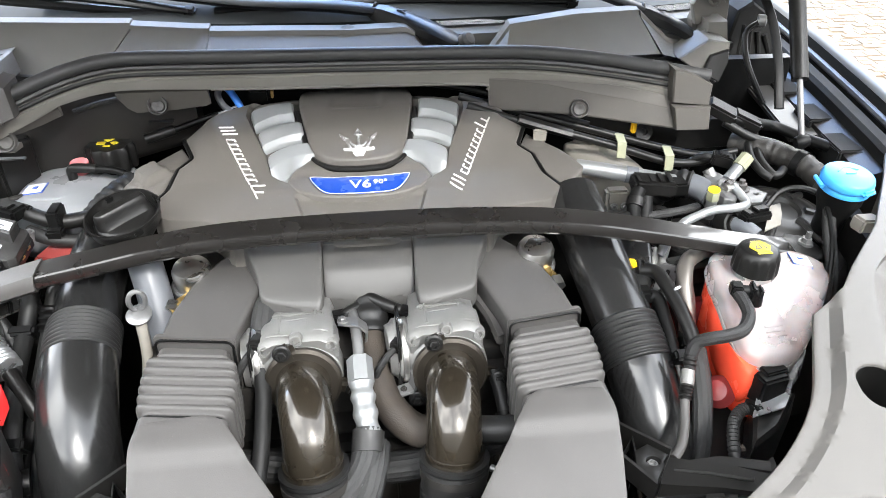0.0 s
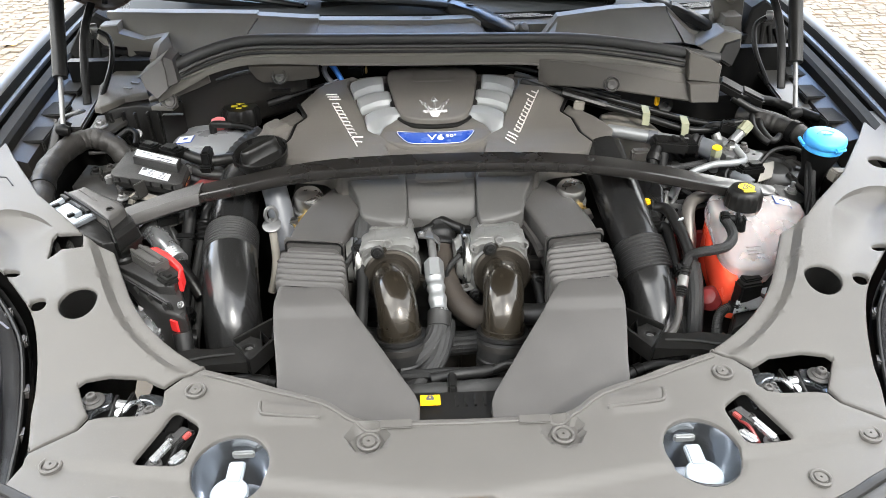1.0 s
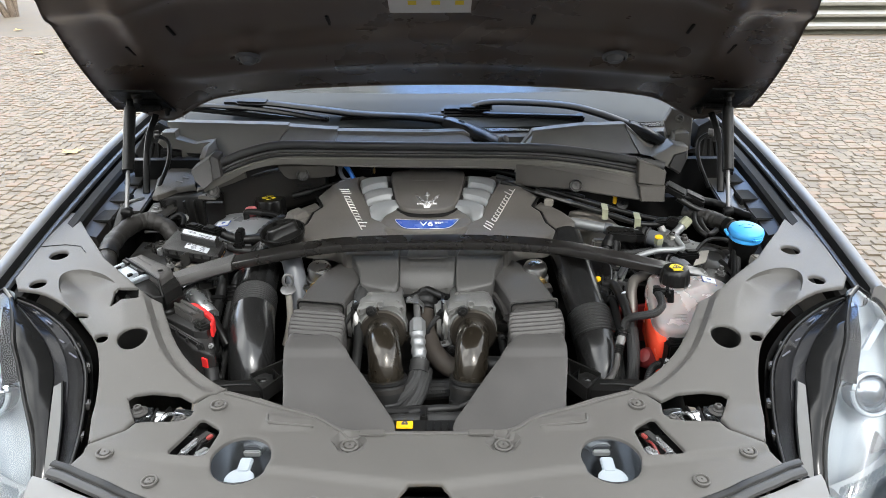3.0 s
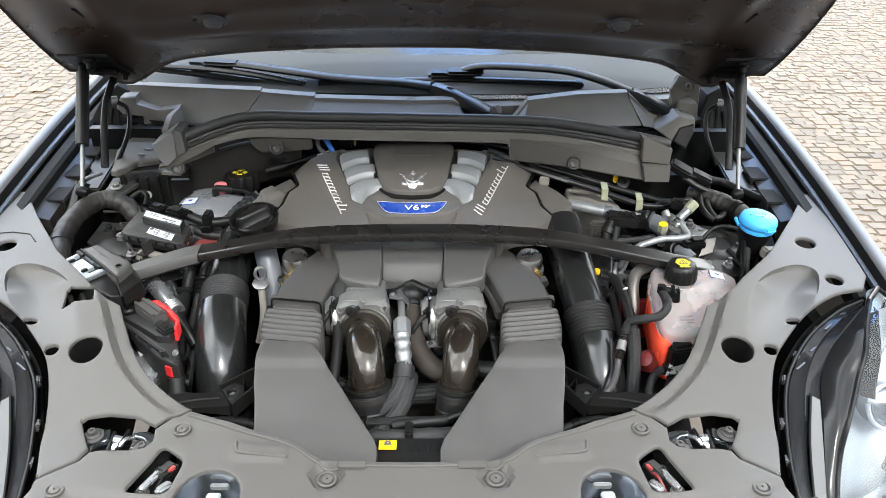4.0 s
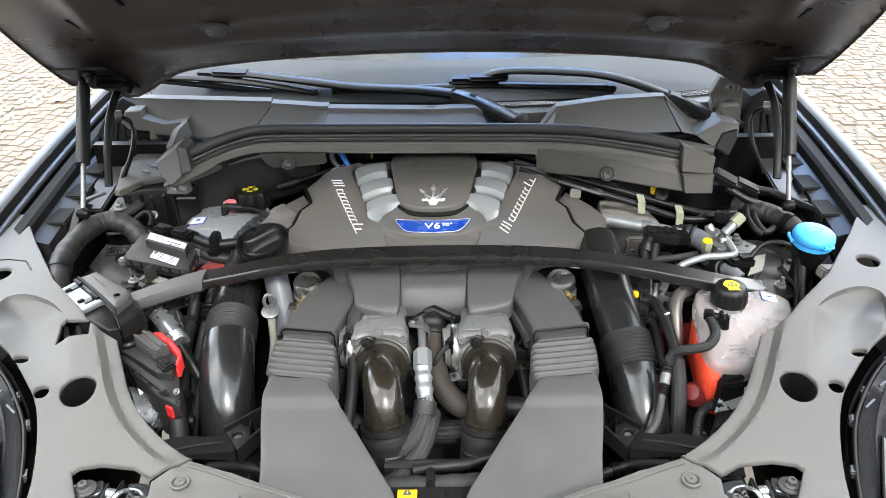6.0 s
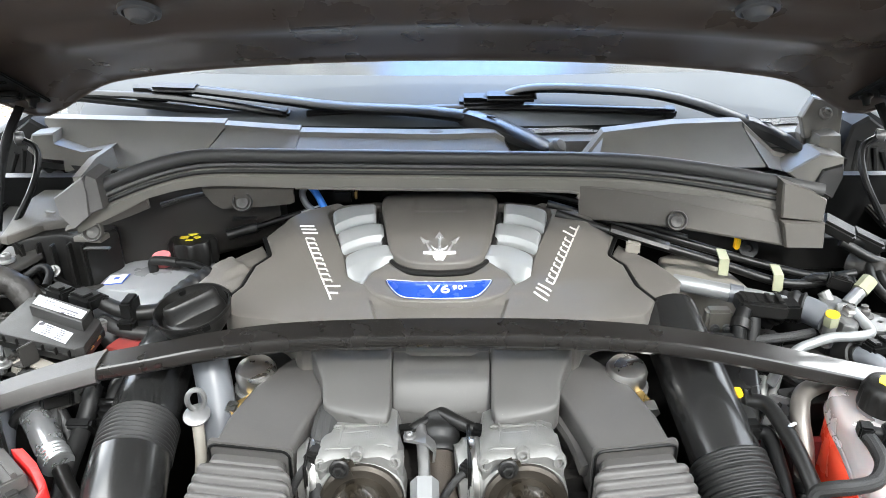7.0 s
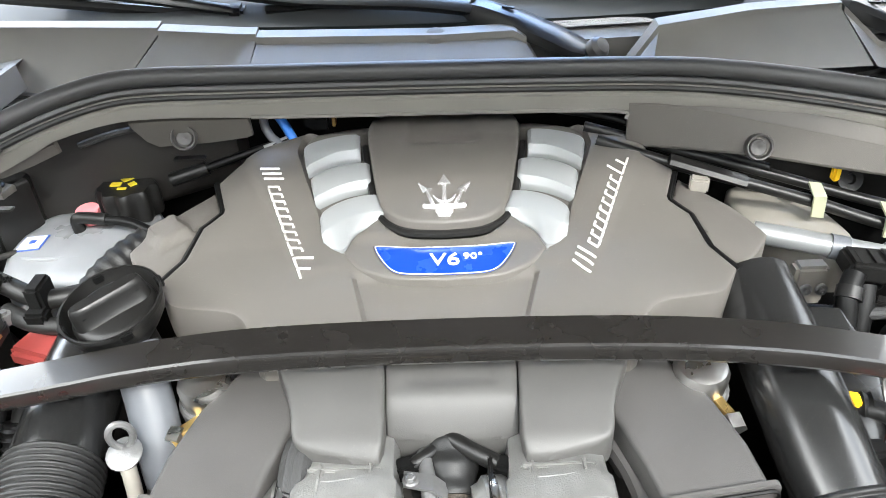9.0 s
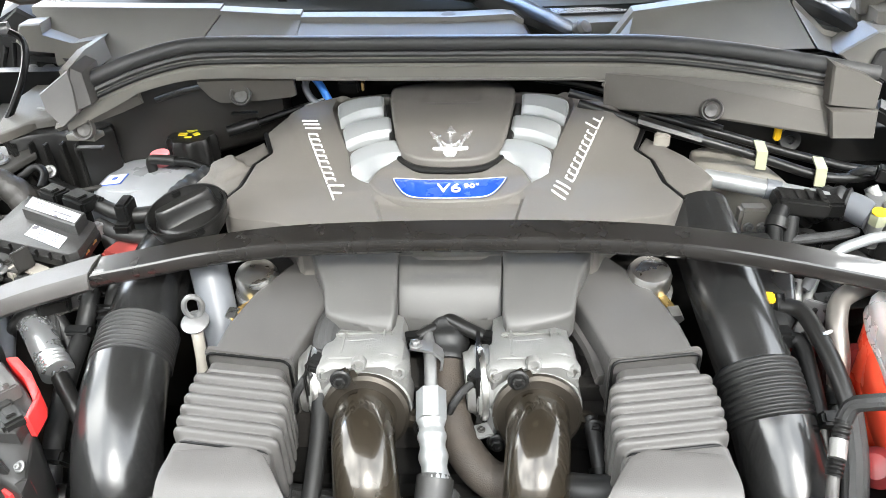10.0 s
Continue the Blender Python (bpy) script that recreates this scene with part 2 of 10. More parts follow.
def braid_material(name, color, scale=220.0, rough=0.55, metal=0.0):
    """A woven sleeve: two crossing waves as relief and colour."""
    m = mat(name, color, rough, metal, var=0.15, scale=80)
    n, l = m.node_tree.nodes, m.node_tree.links
    co = n.new("ShaderNodeTexCoord")
    hs = []
    for turn in (0.8, -0.8):
        mp = n.new("ShaderNodeMapping")
        mp.inputs["Rotation"].default_value = (0.5, turn, turn)
        w = n.new("ShaderNodeTexWave")
        w.inputs["Scale"].default_value = scale * 3.2
        l.new(co.outputs["Object"], mp.inputs["Vector"])
        l.new(mp.outputs["Vector"], w.inputs["Vector"])
        hs.append(w)
    mm = n.new("ShaderNodeMath")
    mm.operation = 'MULTIPLY'
    l.new(hs[0].outputs["Fac"], mm.inputs[0])
    l.new(hs[1].outputs["Fac"], mm.inputs[1])
    bp = n.new("ShaderNodeBump")
    bp.inputs["Strength"].default_value, bp.inputs["Distance"].default_value = 0.5, 0.0006
    l.new(mm.outputs[0], bp.inputs["Height"])
    l.new(bp.outputs["Normal"], n["Principled BSDF"].inputs["Normal"])
    return m


BRAID = braid_material("black_braided_sleeve", (0.011, 0.011, 0.011))
BRAIDG = braid_material("grey_braided_sleeve", (0.022, 0.022, 0.022), 260)


# ---- mesh helpers ----
C = 0.014           # the body's middle line
E0 = 0.002          # the engine's middle line


def finish(bm, angle=38):
    bmesh.ops.recalc_face_normals(bm, faces=bm.faces)
    lim = radians(angle)
    for f in bm.faces:
        f.smooth = True
    for e in bm.edges:
        e.smooth = len(e.link_faces) == 2 and e.calc_face_angle(0) < lim
    return bm


def thing(name, at, label, category, group="", kind=""):
    ob = new(name)
    ob.empty_display_size = 0.05
    ob.location = at
    return tagged(ob, label, category, group, kind)


def part(name, bm, material, parent=None, label="", angle=38):
    me = bpy.data.meshes.new(name)
    finish(bm, angle)
    bm.to_mesh(me)
    bm.free()
    me.materials.append(material)
    ob = new(name, me)
    if parent is not None:
        ob.parent = parent
        if parent.parent is None:
            ob.matrix_parent_inverse = Matrix.Translation(-parent.location)
    if label:
        ob["label"] = label
    return ob


def solo(name, bm, material, label, category, group="", kind="", angle=38):
    return tagged(part(name, bm, material, None, "", angle), label, category, group, kind)


def share(ob, parent, m):
    """Another object on the same mesh, moved by m in the world."""
    o = ob.copy()
    scene.collection.objects.link(o)
    o.parent = parent
    o.matrix_parent_inverse = Matrix.Translation(-parent.location)
    o.matrix_basis = m
    return o


def joined(*bms):
    out = bmesh.new()
    for b in bms:
        me = bpy.data.meshes.new("tmp")
        b.to_mesh(me)
        out.from_mesh(me)
        b.free()
        bpy.data.meshes.remove(me)
    return out


def moved(bm, m):
    bmesh.ops.transform(bm, matrix=m, verts=bm.verts)
    return bm


def box(cx, cy, cz, sx, sy, sz, bevel=0.003, seg=2, turn=(0, 0, 0)):
    bm = bmesh.new()
    bmesh.ops.create_cube(bm, size=1, matrix=Matrix.Diagonal((sx, sy, sz, 1)))
    if bevel:
        bmesh.ops.bevel(bm, geom=bm.edges[:], offset=min(bevel, 0.45 * min(sx, sy, sz)), segments=seg, affect='EDGES')
    return moved(bm, pose(cx, cy, cz, *turn))


def spline(pts, n=8, closed=False):
    """Catmull-Rom points through pts (2D or 3D)."""
    P = [np.array(p, float) for p in pts]
    out, k = [], len(P)
    for i in range(k if closed else k - 1):
        if closed:
            a, b, c, d = P[(i - 1) % k], P[i], P[(i + 1) % k], P[(i + 2) % k]
        else:
            b, c = P[i], P[i + 1]
            a = P[i - 1] if i else 2 * b - c
            d = P[i + 2] if i + 2 < k else 2 * c - b
        for j in range(n):
            t = j / n
            out.append(0.5 * (2 * b + (c - a) * t + (2 * a - 5 * b + 4 * c - d) * t * t + (3 * b - a - 3 * c + d) * t ** 3))
    if not closed:
        out.append(P[-1])
    return out


def loft(rings, cap=True):
    bm = bmesh.new()
    R = [[bm.verts.new(p) for p in r] for r in rings]
    k = len(R[0])
    for a, b in zip(R, R[1:]):
        for i in range(k):
            bm.faces.new((a[i], a[(i + 1) % k], b[(i + 1) % k], b[i]))
    if cap:
        bm.faces.new(list(reversed(R[0])))
        bm.faces.new(R[-1])
    return bm


def sweep_frames(pts):
    P = [Vector(p) for p in pts]
    T = [((P[min(i + 1, len(P) - 1)] - P[max(i - 1, 0)]).normalized()) for i in range(len(P))]
    up = Vector((0, 0, 1)) if abs(T[0].z) < 0.9 else Vector((0, 1, 0))
    X = T[0].cross(up).normalized()
    out = []
    for i, t in enumerate(T):
        X = (X - t * X.dot(t)).normalized()
        out.append((P[i], X, t.cross(X)))
    return out


def tube(pts, r, seg=14, n=8, radius=None, cap=True, smooth=True, flat=1.0):
    """A pipe along pts; radius(s) scales r along the way, s from 0 to 1."""
    pts = spline(pts, n) if smooth and len(pts) > 2 else pts
    if len(pts) == 2 and radius:
        pts = [Vector(pts[0]).lerp(Vector(pts[1]), i / (4 * n)) for i in range(4 * n + 1)]
    F = sweep_frames(pts)
    rings = []
    for i, (p, x, y) in enumerate(F):
        k = r * (radius(i / (len(F) - 1)) if radius else 1)
        rings.append([p + x * k * math.cos(2 * math.pi * j / seg) + y * k * flat * math.sin(2 * math.pi * j / seg) for j in range(seg)])
    return loft(rings, cap)


def ribbed(pts, r, ribs=15, n=8):
    """A woven hose: a pipe with fine ribs along its length."""
    rings = []
    for p, x, y in sweep_frames(spline(pts, n)):
        rings.append([p + (x * math.cos(a) + y * math.sin(a)) * r * (1.0 if j % 2 else 0.945) for j, a in ((j, math.pi * j / ribs) for j in range(2 * ribs))])
    return loft(rings)


def lathe(profile, at, axis=(0, 0, 1), seg=28, cap=True):
    """A turned body: profile of (radius, height) along axis from the place at."""
    q = Vector((0, 0, 1)).rotation_difference(Vector(axis).normalized()).to_matrix()
    rings = [[Vector(at) + q @ Vector((max(r, 1e-4) * math.cos(2 * math.pi * j / seg), max(r, 1e-4) * math.sin(2 * math.pi * j / seg), h)) for j in range(seg)]
             for r, h in profile]
    return loft(rings, cap)


def rrect(w, h, r, n=4):
    """A rounded rectangle about the origin, counter-clockwise."""
    r = min(r, w / 2 - 1e-4, h / 2 - 1e-4)
    out = []
    for cx, cy, a0 in ((w / 2 - r, h / 2 - r, 0), (-w / 2 + r, h / 2 - r, 90), (-w / 2 + r, -h / 2 + r, 180), (w / 2 - r, -h / 2 + r, 270)):
        for i in range(n + 1):
            a = radians(a0 + 90 * i / n)
            out.append((cx + r * math.cos(a), cy + r * math.sin(a)))
    return out


def circle2(cx, cy, rx, ry=None, n=24, turn=0):
    ry = ry or rx
    c, s = math.cos(turn), math.sin(turn)
    return [(cx + rx * math.cos(a) * c - ry * math.sin(a) * s, cy + rx * math.cos(a) * s + ry * math.sin(a) * c)
            for a in (2 * math.pi * i / n for i in range(n))]


def inside(P, poly):
    poly = np.asarray(poly)
    x, y = P[:, 0], P[:, 1]
    res = np.zeros(len(P), bool)
    for (x1, y1), (x2, y2) in zip(poly, np.roll(poly, -1, 0)):
        c = ((y1 > y) != (y2 > y)) & (x < (x2 - x1) * (y - y1) / (y2 - y1 + 1e-15) + x1)
        res ^= c
    return res


def edge_distance(P, poly):
    P, poly = np.asarray(P), np.asarray(poly)
    d = np.full(len(P), 9.0)
    for a, b in zip(poly, np.roll(poly, -1, 0)):
        ab = b - a
        t = np.clip(((P - a) @ ab) / (ab @ ab + 1e-15), 0, 1)
        d = np.minimum(d, np.linalg.norm(P - a - t[:, None] * ab, axis=1))
    return d


def dense(poly, step):
    out = []
    for a, b in zip(poly, list(poly[1:]) + [poly[0]]):
        a, b = np.array(a, float), np.array(b, float)
        k = max(1, int(np.linalg.norm(b - a) / step + 0.5))
        out += [tuple(a + (b - a) * i / k) for i in range(k)]
    return out


def inset(poly, r):
    P = np.array(poly)
    if np.sum(P[:, 0] * np.roll(P[:, 1], -1) - P[:, 1] * np.roll(P[:, 0], -1)) < 0:
        r = -r
    t1, t2 = P - np.roll(P, 1, 0), np.roll(P, -1, 0) - P
    t1 /= np.linalg.norm(t1, axis=1)[:, None] + 1e-12
    t2 /= np.linalg.norm(t2, axis=1)[:, None] + 1e-12
    t = t1 + t2
    t /= np.linalg.norm(t, axis=1)[:, None] + 1e-9
    return P + np.stack([-t[:, 1], t[:, 0]], 1) * r


def sheet(outline, zf, holes=(), step=0.02, thick=0.004, rnd=0.0, drop=None, where=None, lines=()):
    """A moulded sheet over an outline in plan, with holes; zf(x, y) in arrays gives its height. rnd: rounded rim.
    where: maps (x, y, z) to the world for sheets that do not lie flat. lines: creases that the mesh follows."""
    loops = [dense(outline, step)] + [dense(h, step * 0.6) for h in holes]
    pts, edges, low = [], [], []
    for k, lp in enumerate(loops):
        i0 = len(pts)
        pts += [tuple(p) for p in lp]
        edges += [(i0 + i, i0 + (i + 1) % len(lp)) for i in range(len(lp))]
        low += [rnd] * len(lp)
        if rnd:
            ins = inset(lp, rnd if k == 0 else -rnd)
            pts += [tuple(p) for p in ins]
            low += [0.0] * len(ins)
            ins = inset(lp, 0.35 * rnd if k == 0 else -0.35 * rnd)
            pts += [tuple(p) for p in ins]
            low += [0.3 * rnd] * len(ins)
    O = np.array(loops[0])
    crease = []
    for ln in lines:
        P = [np.array(p, float) for p in ln]
        L = [P[0]]
        for a, b in zip(P, P[1:]):
            k = max(1, int(np.linalg.norm(b - a) / (0.7 * step) + 0.5))
            L += [a + (b - a) * i / k for i in range(1, k + 1)]
        L = np.array(L)
        L = L[inside(L, O) & (edge_distance(L, O) > 1.2 * rnd + 0.0004)]
        i0 = len(pts)
        pts += [tuple(p) for p in L]
        edges += [(i0 + i, i0 + i + 1) for i in range(len(L) - 1) if np.linalg.norm(L[i + 1] - L[i]) < step]
        low += [0.0] * len(L)
        crease.append(L)
    (x0, y0), (x1, y1) = O.min(0), O.max(0)
    gx = np.arange(x0, x1, step)
    gy = np.arange(y0, y1, step * 0.87)
    G = np.array([(x + (0.5 * step if j % 2 else 0), y) for j, y in enumerate(gy) for x in gx]) if len(gx) and len(gy) else np.zeros((0, 2))
    if len(G):
        ok = inside(G, O)
        for lp in loops:
            ok &= edge_distance(G, lp) > max(0.5 * step, 1.3 * rnd)
        for lp in loops[1:]:
            ok &= ~inside(G, lp)
        for L in crease:
            for p in L:
                ok &= np.hypot(G[:, 0] - p[0], G[:, 1] - p[1]) > 0.45 * step
        pts += [tuple(p) for p in G[ok]]
        low += [0.0] * int(ok.sum())
    vs, _, fs, ov, _, _ = delaunay_2d_cdt([Vector(p) for p in pts], edges, [], 0, 1e-6)
    V = np.array([tuple(v) for v in vs])
    lo = np.array([max([low[i] for i in o] or [0.0]) for o in ov])
    F = np.array([f[:3] for f in fs if len(f) == 3])
    cen = V[F].mean(1)
    keep = inside(cen, O)
    for lp in loops[1:]:
        keep &= ~inside(cen, np.array(lp))
    F = F[keep]
    Z = zf(V[:, 0], V[:, 1]) * np.ones(len(V)) - lo
    W = where or (lambda x, y, z: (x, y, z))
    bm = bmesh.new()
    top = [bm.verts.new(W(x, y, z)) for (x, y), z in zip(V, Z)]
    bot = [bm.verts.new(W(x, y, (z - thick) if drop is None else drop)) for (x, y), z in zip(V, Z)]
    cnt = {}
    for a, b, c in F:
        bm.faces.new((top[a], top[b], top[c]))
        bm.faces.new((bot[c], bot[b], bot[a]))
        for e in ((a, b), (b, c), (c, a)):
            cnt[e] = 1
    for a, b in cnt:
        if (b, a) not in cnt:
            bm.faces.new((top[b], top[a], bot[a], bot[b]))
    bmesh.ops.delete(bm, geom=[v for v in bm.verts if not v.link_faces], context='VERTS')
    return bm


def sstep(a, b, x):
    t = np.clip((x - a) / (b - a), 0, 1)
    return t * t * (3 - 2 * t)


def both(half):
    """A closed outline from its right half, front to back along the right side."""
    return list(half) + [(-x, y) for x, y in reversed(half) if abs(x) > 1e-6]


def words(text, size, depth):
    cu = bpy.data.curves.new("words", 'FONT')
    cu.body, cu.size, cu.extrude, cu.align_x, cu.align_y = text, size, depth, 'CENTER', 'CENTER'
    ob = bpy.data.objects.new("words", cu)
    scene.collection.objects.link(ob)
    bpy.context.view_layer.update()
    me = bpy.data.meshes.new_from_object(ob.evaluated_get(bpy.context.evaluated_depsgraph_get()))
    bm = bmesh.new()
    bm.from_mesh(me)
    bpy.data.objects.remove(ob)
    bpy.data.curves.remove(cu)
    bpy.data.meshes.remove(me)
    return bm


def bolt(at, r, axis=(0, 0, 1), material=None, parent=None, name="bolt", recess=False):
    """A flanged bolt with a six-sided head."""
    a = Vector(axis).normalized()
    f = lathe([(r * 1.35, 0), (r * 1.35, r * 0.3), (r * 1.1, r * 0.45)], at, a, 18)
    h = lathe([(r * 0.85, r * 0.4), (r * 0.85, r * 1.1), (r * 0.7, r * 1.25), (r * 0.4, r * 1.25), (r * 0.35, r * 0.9)], at, a, 6)
    return part(name, joined(f, h), material or GREYMET, parent, angle=30)


# ---- front shroud: a centre piece and two side pieces ----
SY = [-0.11, 0.0, 0.1, 0.15, 0.27, 0.42, 0.55, 0.75]
SZ = [0.882, 0.895, 0.893, 0.898, 0.95, 0.965, 0.975, 0.985]
INNER = [(0.311, 0.184), (0.364, 0.218), (0.409, 0.263), (0.446, 0.33), (0.468, 0.373)]
OUTER = [(0.477, 0.066), (0.497, 0.125), (0.510, 0.19), (0.53, 0.245), (0.56, 0.285), (0.612, 0.342), (0.68, 0.39), (0.735, 0.405)]


def curve2(pts, n=4):
    return [tuple(p) for p in spline(pts, n)]


_rim = np.array(curve2([(0.28, 0.165)] + INNER + [(0.49, 0.416), (0.512, 0.459)], 4))
_scoop = np.array(curve2([(0.482, 0.242), (0.510, 0.308), (0.534, 0.363), (0.555, 0.407), (0.576, 0.432), (0.604, 0.454), (0.640, 0.469), (0.664, 0.468), (0.676, 0.455), (0.673, 0.432), (0.656, 0.397), (0.629, 0.358), (0.587, 0.308), (0.545, 0.262)], 4))


def shroud_z(x, y):
    xr = np.abs(x - C)
    z = np.interp(y, SY, SZ)
    # the band round the bay's opening is stepped down
    P = np.stack([xr, y], 1)
    d = np.full(len(P), 9.0)
    for a, b in zip(_rim, _rim[1:]):
        ab = b - a
        t = np.clip(((P - a) @ ab) / (ab @ ab), 0, 1)
        d = np.minimum(d, np.linalg.norm(P - a - t[:, None] * ab, axis=1))
    z = z - 0.011 * (1 - sstep(0.016, 0.027, d)) * sstep(0.15, 0.2, y) * (1 - 0.7 * sstep(0.33, 0.45, y))
    # long scoops towards the wings: a crisp upper rim that runs out forwards
    def near(line):
        best = np.full(len(P), 9.0)
        for a, b in zip(line, line[1:]):
            ab = b - a
            t = np.clip(((P - a) @ ab) / (ab @ ab), 0, 1)
            best = np.minimum(best, np.linalg.norm(P - a - t[:, None] * ab, axis=1))
        return best
    z = z - 0.034 * inside(P, _scoop) * (0.22 + 0.78 * (1 - np.exp(-near(_scoop[14:42]) / 0.030))) * (1 - np.exp(-near(_scoop[:15]) / 0.022)) * (1 - np.exp(-near(_scoop[41:]) / 0.02)) * np.clip((y - 0.25) / 0.2, 0, 1)
    # front part falls to the lip, and a crease runs across
    z = z - 0.006 * (1 - sstep(-0.075, -0.05, y + 0.25 * xr * xr)) - 0.006 * (1 - sstep(-0.022, -0.012, y - 0.16 * xr))
    # wells of the middle screws
    for cx, cy in ((0.109, 0.073),):
        z = z - 0.011 * (1 - sstep(0.019, 0.023, np.hypot(xr - cx, (y - cy))))
    # pressed rib
    z = z + 0.004 * (1 - sstep(0.8, 1.1, np.maximum(np.abs(xr - 0.2) / 0.036, np.abs(y - 0.112 - 0.1 * (xr - 0.2)) / 0.013)))
    return z


half_front = curve2([(0, -0.101), (0.1, -0.098), (0.2, -0.084), (0.34, -0.05), (0.44, -0.005), (0.49, 0.02)])
seam = [(0.477, 0.068), (0.436, 0.099), (0.428, 0.114), (0.415, 0.117), (0.375, 0.117), (0.358, 0.121), (0.350, 0.132), (0.352, 0.152), (0.311, 0.182)]
half_in = curve2([(0.311, 0.182), (0.24, 0.158), (0.164, 0.132), (0.124, 0.104), (0.085, 0.098), (0.0, 0.096)])
half = half_front + seam[:-1] + half_in
centre_outline = [(C + x, y) for x, y in half] + [(C - x, y) for x, y in reversed(half) if x > 1e-6]
ROUND = [circle2(C + s * 0.254, 0.038, 0.041, 0.045) for s in (1, -1)]
def rounded(poly, r, n=5):
    """A polygon with its corners rounded off."""
    out = []
    for a, b, c in zip(poly[-1:] + poly[:-1], poly, poly[1:] + poly[:1]):
        a, b, c = (np.array(p, float) for p in (a, b, c))
        p = b + (a - b) * min(0.45, r / np.linalg.norm(a - b))
        q = b + (c - b) * min(0.45, r / np.linalg.norm(c - b))
        out += [tuple(p * (1 - t) ** 2 + b * 2 * t * (1 - t) + q * t * t) for t in np.linspace(0, 1, n)]
    return out


TRI = [rounded([(C + s * x, y) for x, y in ((0.361, 0.0465), (0.3335, 0.1245), (0.2985, 0.100), (0.305, 0.0425))], 0.011) for s in (-1, 1)]
FRONTCUT = [[(C + x, y) for x, y in ((-0.052, -0.06), (-0.03, -0.02), (-0.022, -0.012), (0.022, -0.012), (0.03, -0.02), (0.052, -0.06), (0.045, -0.066), (-0.045, -0.066))]]
shroud = thing("front_shroud", (C, 0.0, 0.89), "large dark grey grained plastic shroud across the nose", "engine bay cover")
part("centre_panel", sheet(centre_outline, shroud_z, ROUND + TRI + FRONTCUT, 0.0065, 0.0035, 0.0025), SHROUD, shroud)

for s, name in ((-1, "side_panel"), (1, "side_panel")):
    inner_edge = [(0.311, 0.184)] + curve2(INNER, 3)[1:] + [(0.517, 0.403), (0.545, 0.435), (0.62, 0.51), (0.70, 0.62), (0.765, 0.717)]
    outline = [(0.311, 0.186), (0.354, 0.157), (0.362, 0.160), (0.378, 0.168), (0.42, 0.172), (0.448, 0.168), (0.455, 0.162), (0.446, 0.145), (0.432, 0.121), (0.439, 0.102), (0.477, 0.072)] + curve2(OUTER, 3) + [(0.757, 0.44), (0.772, 0.6), (0.784, 0.72)] + inner_edge[::-1]
    outline = [(C + s * x, y) for x, y in outline]
    holes = [circle2(C + s * 0.481, 0.268, 0.0235, 0.0235), circle2(C + s * 0.53, 0.266, 0.0095), circle2(C + s * 0.59, 0.331, 0.0095),
             circle2(C + (0.694 if s > 0 else -0.715), 0.538 if s > 0 else 0.525, 0.017), circle2(C + (0.697 if s > 0 else -0.706), 0.428 if s > 0 else 0.421, 0.014)]
    if s < 0:
        holes.append([(C + s * x, y) for x, y in ((0.556, 0.366), (0.562, 0.404), (0.555, 0.408), (0.520, 0.408), (0.510, 0.377), (0.540, 0.372))])
    if s < 0:
        for k in range(3):
            part("slat", box(C - 0.556 + 0.02 * k, 0.395, 0.935, 0.007, 0.07, 0.012, 0.002, turn=(0, 20, 30)), PAINT_IN, shroud)
    Q = _rim
    T = np.gradient(Q, axis=0)
    T /= np.linalg.norm(T, axis=1)[:, None]
    band = [[(C + s * (q[0] + t[1] * w), q[1] - t[0] * w) for q, t in zip(Q, T)] for w in (0.016, 0.0215, 0.027)]
    ob = part(name, sheet(outline, shroud_z, holes, 0.0055, 0.0035, 0.0025, lines=band + [[(C + s * (0.575 + (x - 0.575) * k), 0.38 + (y - 0.38) * k) for x, y in list(_scoop[10:44])] for k in (1.004, 0.975)]), SHROUD, shroud)
    # joint between the panel and its rear corner
    seam_ = [(C + s * x, y) for x, y in ((0.765, 0.558), (0.721, 0.566), (0.687, 0.559), (0.668, 0.535))]
    if s < 0:
        part("panel_joint", tube([(x, y, float(shroud_z(np.array([x]), np.array([y]))[0]) + 0.0002) for x, y in seam_], 0.0014, 6, 6, smooth=False), BLACK, shroud)
    # sleeve walls inside the large hole
    for cx, cy, r in ((0.481, 0.268, 0.0235),):
        zc = float(shroud_z(np.array([C + s * cx]), np.array([cy]))[0])
        part("hole_sleeve", lathe([(r, 0.0), (r + 0.0025, 0.0), (r + 0.0025, -0.045), (r * 0.9, -0.062), (0.001, -0.062), (0.001, -0.06), (r * 0.82, -0.06), (r, -0.043), (r, 0.0)], (C + s * cx, cy, zc - 0.0065), (0, -0.25, 1), cap=False), BLACK2, shroud)

# screws of the shroud
scr = None
for k, (x, y, r) in enumerate(((0.314, 0.149, 0.0125), (0.109, 0.073, 0.0135), (0.1445, -0.041, 0.0115), (0.447, 0.052, 0.0125), (0.365, -0.004, 0.0115))):
    for s in (-1, 1):
        z = float(shroud_z(np.array([C + s * x]), np.array([y]))[0])
        if scr is None:
            scr = part("screw", joined(lathe([(1.0, -0.05), (1.0, 0.28), (0.86, 0.36), (0.74, 0.3), (0.7, 0.12), (0.56, 0.1), (0.52, 0.3), (0.3, 0.34), (0.12, 0.34), (0.1, 0.15)], (0, 0, 0), seg=26)), SHROUD, None)
            scr.parent = shroud
            scr.matrix_parent_inverse = Matrix.Translation(-shroud.location)
            scr.matrix_basis = Matrix.LocRotScale((C + s * x, y, z), None, (r, r, r))
        else:
            share(scr, shroud, Matrix.LocRotScale((C + s * x, y, z), Euler((0, 0, k * 1.1 + s)), (r, r, r)))
